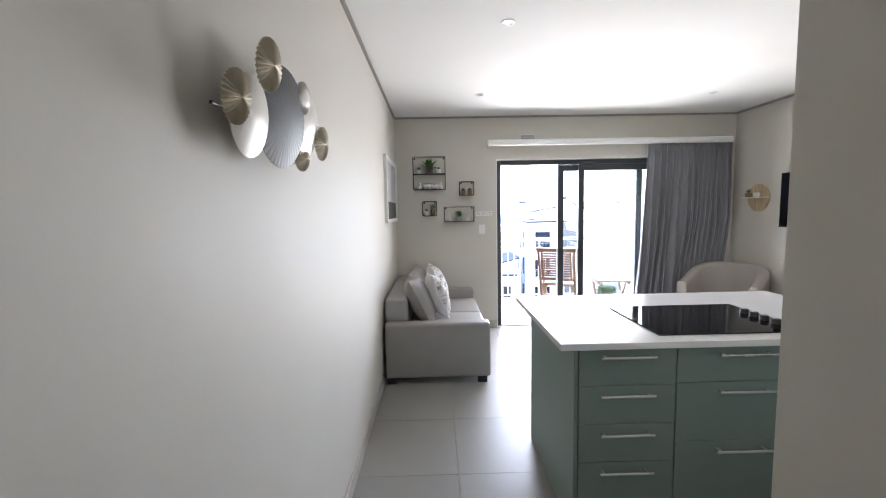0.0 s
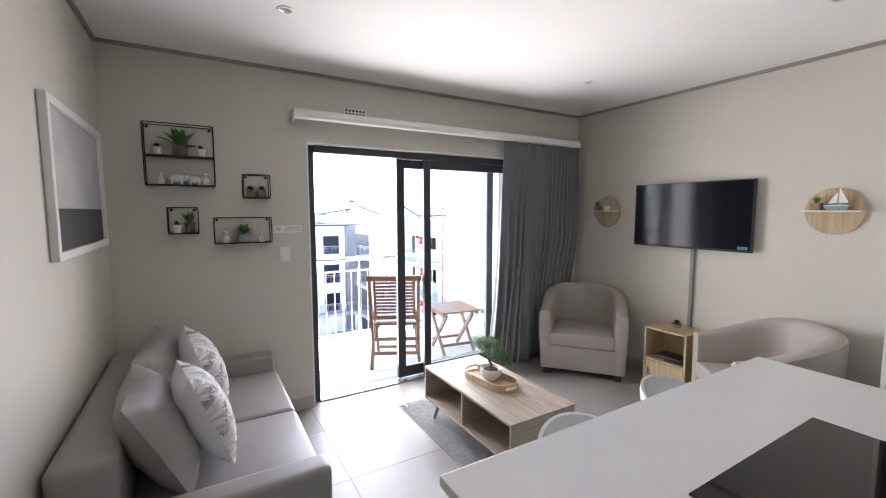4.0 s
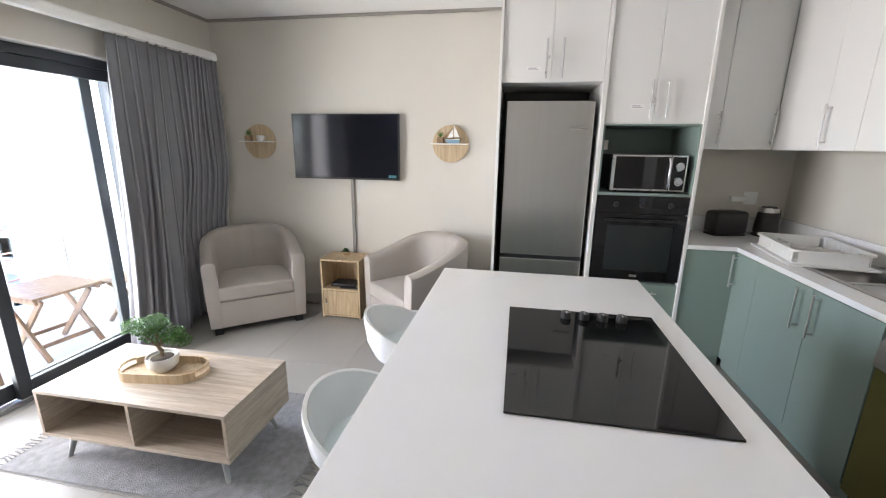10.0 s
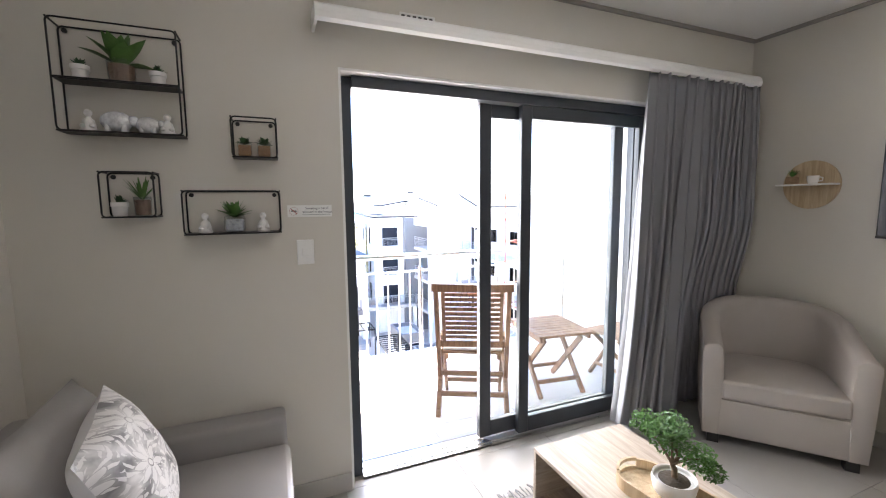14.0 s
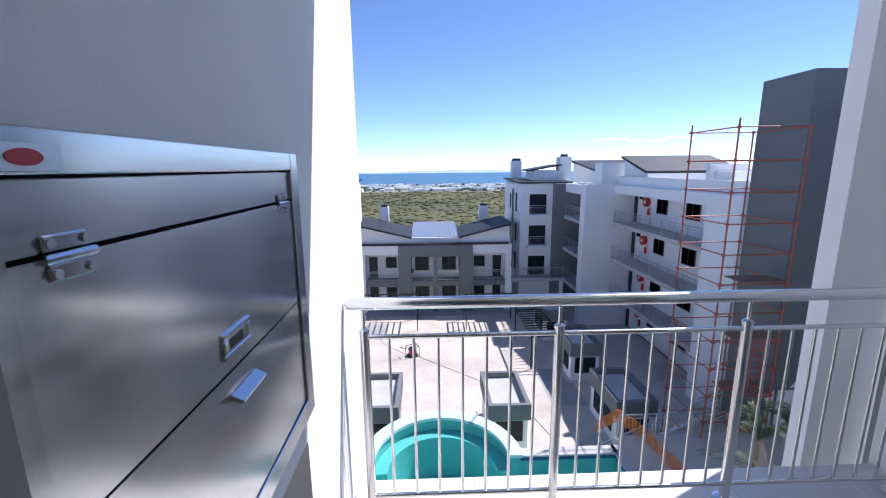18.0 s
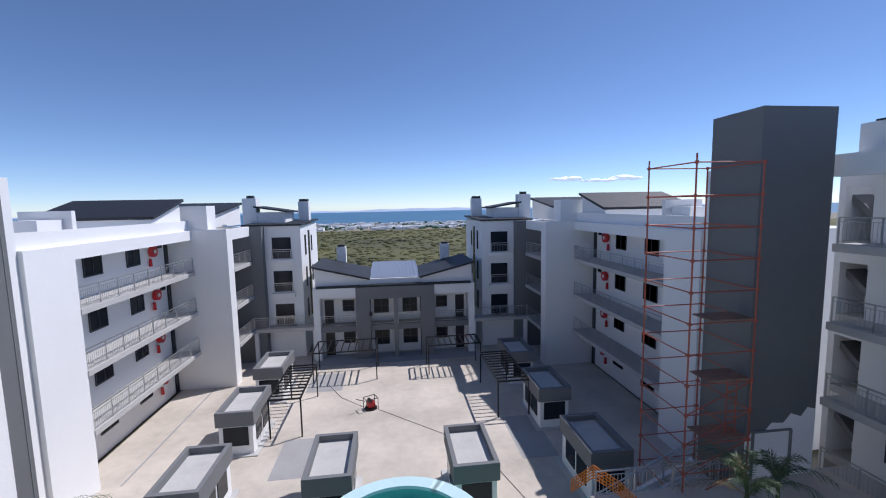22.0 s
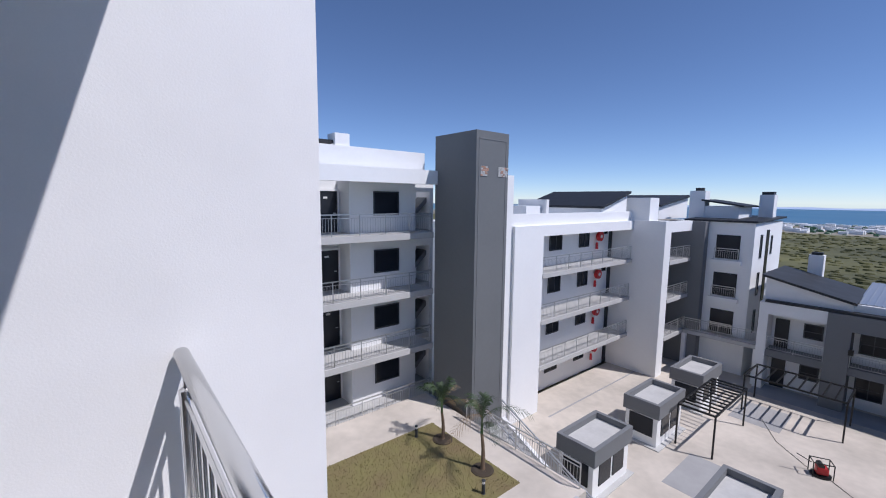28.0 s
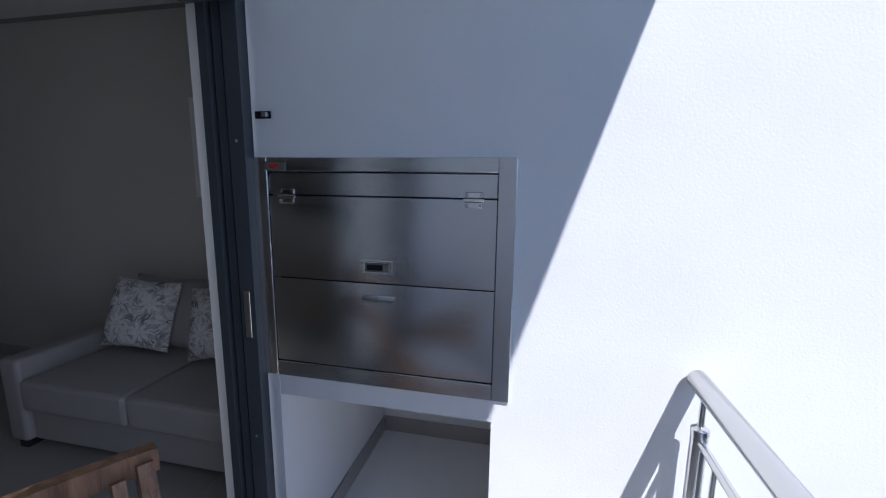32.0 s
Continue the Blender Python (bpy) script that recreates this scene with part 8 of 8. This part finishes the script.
def leaves(n, length, width, spread, mat_, parent, z0, droop=0.2):
    for k in range(n):
        a = 2 * math.pi * k / n + random.uniform(-0.3, 0.3)
        el = random.uniform(spread, 1.35)
        L_ = length * random.uniform(0.75, 1.1)
        bm = bmesh.new()
        d = Vector((math.cos(a), math.sin(a), 0))
        s = Vector((-math.sin(a), math.cos(a), 0))
        rows_ = []
        for j in range(5):
            u = j / 4
            p = d * L_ * u * math.cos(el) + Vector((0, 0, z0 + L_ * u * math.sin(el) - droop * L_ * u * u))
            w = width * math.sin(math.pi * (0.12 + 0.88 * u) ** 0.8) if j < 4 else 0.0008
            rows_.append((bm.verts.new(p - s * w + Vector((0, 0, w * 0.3))), bm.verts.new(p), bm.verts.new(p + s * w + Vector((0, 0, w * 0.3)))))
        for p, q in zip(rows_, rows_[1:]):
            for i in range(2):
                bm.faces.new((p[i], p[i + 1], q[i + 1], q[i]))
        part("leaf", bm, mat_, parent, "", True)


def pot_plant(x, z, kind, y=None):
    y = SYM if y is None else y
    if kind == "cactus":
        ob = thing("potted_succulent", "tiny dark succulent in a ribbed white pot", "plant", pose(x, y, z), "shelf succulents")
        part("pot", lathe(bmesh.new(), [(0, 0), (0.022, 0), (0.026, 0.036), (0.029, 0.038), (0.029, 0.054), (0.025, 0.054), (0.024, 0.048), (0, 0.048)], 24), POT, ob, "", True)
        leaves(18, 0.036, 0.009, 0.1, LEAFD, ob, 0.048, 0.0)
        leaves(12, 0.03, 0.008, 0.7, LEAFD, ob, 0.05, 0.0)
    elif kind == "big":
        ob = thing("potted_succulent", "broad-leaved green plant in a glass pot of pebbles", "plant", pose(x, y, z), "shelf succulents")
        part("glass_pot", lathe(bmesh.new(), [(0, 0), (0.042, 0), (0.046, 0.082), (0.044, 0.082), (0.040, 0.003), (0, 0.003)], 24), JAR, ob, "clear glass pot", True)
        part("pebbles", lathe(bmesh.new(), [(0, 0.004), (0.039, 0.004), (0.042, 0.066), (0, 0.07)], 16), CLAY, ob)
        leaves(9, 0.15, 0.034, 0.2, LEAFM, ob, 0.06, 0.1)
        leaves(6, 0.14, 0.032, 0.85, LEAFM, ob, 0.06, 0.03)
    elif kind == "jar":
        ob = thing("potted_succulent", "small rosette succulent in a square amber glass", "plant", pose(x, y, z), "shelf succulents")
        part("glass_pot", bx(-0.027, -0.027, 0, 0.027, 0.027, 0.06, 0.004), JAR, ob)
        part("pebbles", bx(-0.024, -0.024, 0.003, 0.024, 0.024, 0.048, 0.003), mat("amber_pebbles", (0.30, 0.17, 0.09), 0.5, var=0.3, scale=80) if "amber_pebbles" not in bpy.data.materials else bpy.data.materials["amber_pebbles"], ob)
        leaves(14, 0.042, 0.012, 0.1, LEAFD, ob, 0.05, 0.1)
        leaves(9, 0.034, 0.011, 0.6, LEAFD, ob, 0.052, 0.0)
    elif kind == "spiky":
        ob = thing("potted_succulent", "upright spiky green plant in a brown pebble glass", "plant", pose(x, y, z), "shelf succulents")
        part("glass_pot", lathe(bmesh.new(), [(0, 0), (0.028, 0), (0.031, 0.075), (0.029, 0.075), (0.026, 0.003), (0, 0.003)], 20), JAR, ob, "", True)
        part("pebbles", lathe(bmesh.new(), [(0, 0.004), (0.025, 0.004), (0.028, 0.062), (0, 0.065)], 16), CLAY, ob)
        leaves(34, 0.095, 0.0055, 0.8, LEAFM, ob, 0.06, 0.05)
    elif kind == "bowl":
        ob = thing("potted_succulent", "bushy green succulent in a small clear glass bowl", "plant", pose(x, y, z), "shelf succulents")
        part("glass_pot", bx(-0.04, -0.036, 0, 0.04, 0.036, 0.072, 0.014, 3), JAR, ob, "", True)
        part("pebbles", bx(-0.034, -0.031, 0.004, 0.034, 0.031, 0.055, 0.006), mat("grey_pebbles", (0.4, 0.42, 0.46), 0.4, var=0.4, scale=70), ob)
        leaves(16, 0.085, 0.015, 0.15, LEAFM, ob, 0.062, 0.08)
        leaves(12, 0.08, 0.013, 0.75, LEAFM, ob, 0.062, 0.0)
    return ob


pot_plant(0.205, 1.92, "cactus")
pot_plant(0.33, 1.92, "big")
pot_plant(0.445, 1.92, "cactus")
pot_plant(0.735, 1.663, "jar")
pot_plant(0.81, 1.663, "jar")
pot_plant(0.285, 1.423, "cactus")
pot_plant(0.36, 1.423, "spiky")
pot_plant(0.68, 1.348, "bowl")


def figurine(x, z):
    """A squat seated ornament: base, body with folded knees, round head."""
    bm = lathe(bmesh.new(), [(0, 0), (0.024, 0), (0.026, 0.008), (0.022, 0.014), (0.021, 0.03), (0.017, 0.044), (0.008, 0.052), (0.007, 0.056), (0.0125, 0.064), (0.0125, 0.073), (0.007, 0.08), (0, 0.082)], 18)
    for s_ in (-1, 1):
        bmesh.ops.create_uvsphere(bm, u_segments=10, v_segments=7, radius=0.011, matrix=Matrix.Translation((s_ * 0.014, -0.014, 0.02)) @ Matrix.Diagonal((1.0, 1.1, 0.8, 1)))
    for v in bm.verts:
        v.co += Vector(noise.noise_vector(v.co * 70)) * 0.0016
    ob = part("figurine", bm, POT, None, "", True)
    ob.matrix_world = pose(x, SYM, z)
    return tagged(ob, "small white ceramic seated ornament on a wire shelf", "ornament", "white ornaments")


for x, z in ((0.215, 1.738), (0.465, 1.738), (0.57, 1.348), (0.79, 1.348)):
    figurine(x, z)
for x, r in ((0.30, 0.042), (0.40, 0.035)):
    el = thing("elephant_ornament", "rounded silver glass elephant ornament on the shelf", "ornament", pose(x, SYM, 1.738), "glass ornaments")
    m_ = bpy.data.materials.get("silver_glass") or mat("silver_glass", (0.72, 0.73, 0.75), 0.15, 0.25, var=0.35, scale=60, fine=200, bump=0.4, dist=0.002)
    b = bmesh.new()
    bmesh.ops.create_uvsphere(b, u_segments=20, v_segments=12, radius=r, matrix=Matrix.Translation((0, 0, r)) @ Matrix.Diagonal((1.25, 0.75, 0.9, 1)))
    part("body", b, m_, el, "", True)
    b = bmesh.new()
    bmesh.ops.create_uvsphere(b, u_segments=14, v_segments=10, radius=r * 0.5, matrix=Matrix.Translation((r * 1.25, 0, r * 1.1)))
    part("head", b, m_, el, "", True)
    for sx in (-1, 1):
        for sy in (-1, 1):
            part("leg", tube(bmesh.new(), (sx * r * 0.6, sy * r * 0.35, 0), (sx * r * 0.6, sy * r * 0.35, r * 0.7), r * 0.24, n=10), m_, el, "", True)
    part("trunk", sweep(bmesh.new(), [(r * 1.6, 0, r * 1.1), (r * 1.85, 0, r * 0.7), (r * 1.95, 0, r * 0.3)], [r * 0.2, r * 0.15, r * 0.1], 8), m_, el, "", True)

# Round wall shelves.
for y, boat in ((5.68, False), (3.89, True)):
    rs = thing("round_wall_shelf", "round light wood wall shelf with a white ledge", "shelf", pose(XR, y, 1.56), "round wall shelves")
    wpart("disc", tube(bmesh.new(), (XR - 0.018, y, 1.56), (XR - 0.001, y, 1.56), 0.155, n=48), PINE, rs, "", True)
    wpart("ledge", bx(XR - 0.11, y - 0.155, 1.555, XR - 0.018, y + 0.155, 1.565, 0.002, 1), TRIM, rs)
    gp = thing("potted_grass", "tuft of green grass in a brown pot on the round shelf", "plant", pose(XR - 0.065, y + 0.08, 1.565), "shelf grass pots")
    part("pot", bx(-0.027, -0.027, 0, 0.027, 0.027, 0.05, 0.006), mat("brown_pot", (0.30, 0.2, 0.12), 0.7, var=0.2, scale=40) if "brown_pot" not in bpy.data.materials else bpy.data.materials["brown_pot"], gp)
    leaves(40, 0.06, 0.0028, 0.7, LEAF, gp, 0.045, 0.1)
    if boat:
        bo = thing("toy_sailboat", "small model sailing boat with white sails", "ornament", pose(XR - 0.065, y - 0.03, 1.565, 0, 0, 90))
        part("hull", prism(bmesh.new(), [(-0.06, 0.03), (-0.045, 0.0), (0.045, 0.0), (0.07, 0.03)], -0.018, 0.018, pose(0, 0, 0, 90, 0, 0)), mat("blue_hull", (0.25, 0.4, 0.5), 0.4), bo)
        part("deck", bx(-0.06, -0.018, 0.03, 0.068, 0.018, 0.036, 0.002, 1), TRIM, bo)
        part("mast", tube(bmesh.new(), (0, 0, 0.034), (0, 0, 0.155), 0.0022, n=8), PINE, bo)
        part("sail", prism(bmesh.new(), [(-0.004, 0.05), (-0.052, 0.05), (-0.004, 0.15)], -0.0015, 0.0015, pose(0, 0, 0, 90, 0, 0)), TRIM, bo)
        part("sail", prism(bmesh.new(), [(0.004, 0.048), (0.05, 0.045), (0.004, 0.12)], -0.0015, 0.0015, pose(0, 0, 0, 90, 0, 0)), TRIM, bo)
    else:
        cup = thing("white_mug", "white ceramic mug and ornament on the round shelf", "mug", pose(XR - 0.065, y - 0.035, 1.565))
        part("body", lathe(bmesh.new(), [(0, 0), (0.022, 0), (0.03, 0.02), (0.032, 0.05), (0.029, 0.05), (0.026, 0.02), (0, 0.006)], 24), POT, cup, "", True)
        part("handle", sweep(bmesh.new(), [(0, -0.03, 0.042), (0, -0.05, 0.036), (0, -0.05, 0.018), (0, -0.028, 0.014)], 0.004, 8), POT, cup, "", True)
sp = thing("potted_succulent", "low green succulent in a small wooden bowl", "plant", pose(3.97, 4.84, 0.552))
part("bowl", lathe(bmesh.new(), [(0, 0), (0.035, 0), (0.045, 0.025), (0.04, 0.025), (0, 0.018)], 24), PINE, sp, "", True)
leaves(26, 0.05, 0.012, 0.15, LEAFD, sp, 0.02, 0.1)

# Sign, switch, vent by the door.
sg = thing("no_smoking_sign", "white sticker sign asking not to smoke indoors", "sign", pose(0.99, YF, 1.43))
wpart("plate", bx(0.892, YF - 0.004, 1.405, 1.088, YF - 0.001, 1.459), TRIM, sg)
INK = mat("grey_ink", (0.10, 0.10, 0.11), 0.6)
for txt, z, x in (("Smoking is NOT", 1.444, 0.97), ("allowed in the house.", 1.428, 0.957)):
    lettering("line", txt, 0.0155, INK, sg, sg.matrix_world.inverted() @ (Matrix.Translation((x, YF - 0.0046, z)) @ pose(0, 0, 0, 90, 0, 0)))
wpart("underline", bx(0.957, YF - 0.0048, 1.4145, 1.08, YF - 0.004, 1.4158), INK, sg)
ic = bmesh.new()
for k in range(32):
    a, b = 2 * math.pi * k / 32, 2 * math.pi * (k + 1) / 32
    bar(ic, (0.919 + 0.018 * math.cos(a), YF - 0.0045, 1.432 + 0.018 * math.sin(a)), (0.919 + 0.018 * math.cos(b), YF - 0.0045, 1.432 + 0.018 * math.sin(b)), 0.004, 0.001)
bar(ic, (0.907, YF - 0.0045, 1.444), (0.931, YF - 0.0045, 1.42), 0.001, 0.004)
wpart("ring", ic, mat("faded_red", (0.35, 0.1, 0.1), 0.6), sg)
wpart("cigarette", bx(0.907, YF - 0.0048, 1.43, 0.931, YF - 0.004, 1.435), INK, sg)
sw = thing("light_switch", "white rectangular light switch plate", "switch", pose(0.963, YF, 1.243))
wpart("plate", bx(0.925, YF - 0.009, 1.185, 1.0, YF - 0.001, 1.30, 0.003, 2), TRIM, sw)
wpart("rocker", bx(0.948, YF - 0.013, 1.225, 0.977, YF - 0.009, 1.262, 0.002, 1), TRIM, sw)
ve = thing("air_vent", "perforated white air brick above the curtain rail", "vent", pose(1.53, YF, 2.34))
bm = bmesh.new()
wall_with_holes(bm, "y", YF - 0.008, 0.007, 1.44, 1.62, 2.315, 2.375, [(1.447 + 0.0285 * k, 1.447 + 0.0285 * k + 0.02, 2.323 + 0.027 * j, 2.323 + 0.027 * j + 0.018) for k in range(6) for j in range(2)])
wpart("grille", bm, TRIM, ve)
wpart("backing", bx(1.442, YF - 0.0012, 2.317, 1.618, YF - 0.0004, 2.373), BLACKM, ve)

# ---- floor tiles ----
floor = tagged(new("floor"), "large semi-gloss greige porcelain floor tiles with thin joints", "floor", "", "structure")
TS, TG = 0.62, 0.0022
cache = {}


def tile(parent, x0, y0, x1, y1, m, top=0.0):
    key = (round(x1 - x0, 3), round(y1 - y0, 3), m.name)
    if key not in cache:
        w, d = x1 - x0 - TG, y1 - y0 - TG
        bm = bx(-w / 2, -d / 2, -0.01, w / 2, d / 2, 0.0)
        cache[key] = mesh_of("tile", bm, m)
    piece("tile", cache[key], parent, Matrix.Translation(((x0 + x1) / 2, (y0 + y1) / 2, top)))


def lay(parent, X0, Y0, X1, Y1, ox, oy, m, top=0.0):
    i = math.floor((X0 - ox) / TS)
    while ox + i * TS < X1 - 0.004:
        a, b = max(X0, ox + i * TS), min(X1, ox + (i + 1) * TS)
        j = math.floor((Y0 - oy) / TS)
        while oy + j * TS < Y1 - 0.004:
            c, d = max(Y0, oy + j * TS), min(Y1, oy + (j + 1) * TS)
            if b - a > 0.01 and d - c > 0.01:
                tile(parent, a, c, b, d, m, top)
            j += 1
        i += 1


OX, OY = 1.11, 5.69
lay(floor, XL, 1.66, XR, YF, OX, OY, TILE)
lay(floor, XL, -1.6, 1.0, 1.66, OX, OY, TILE)
lay(floor, 1.158, YK, XR, 1.66, OX, OY, TILE)
lay(floor, DX0, YF, DX1, 6.15, OX, OY, TILE)
bfloor = tagged(new("floor_balcony"), "matt beige tiles on the balcony floor", "floor", "", "structure")
lay(bfloor, BXW, YO, BXR, 7.86, OX, OY + 0.2, BTILE, -0.004)
# Browner tile, darkened further so its colour holds some of the niche's shade.
NTILE = mat("shade_darkened_tile", (0.40, 0.365, 0.32), 0.6, var=0.12, scale=3, fine=40, bump=0.05, dist=0.002)
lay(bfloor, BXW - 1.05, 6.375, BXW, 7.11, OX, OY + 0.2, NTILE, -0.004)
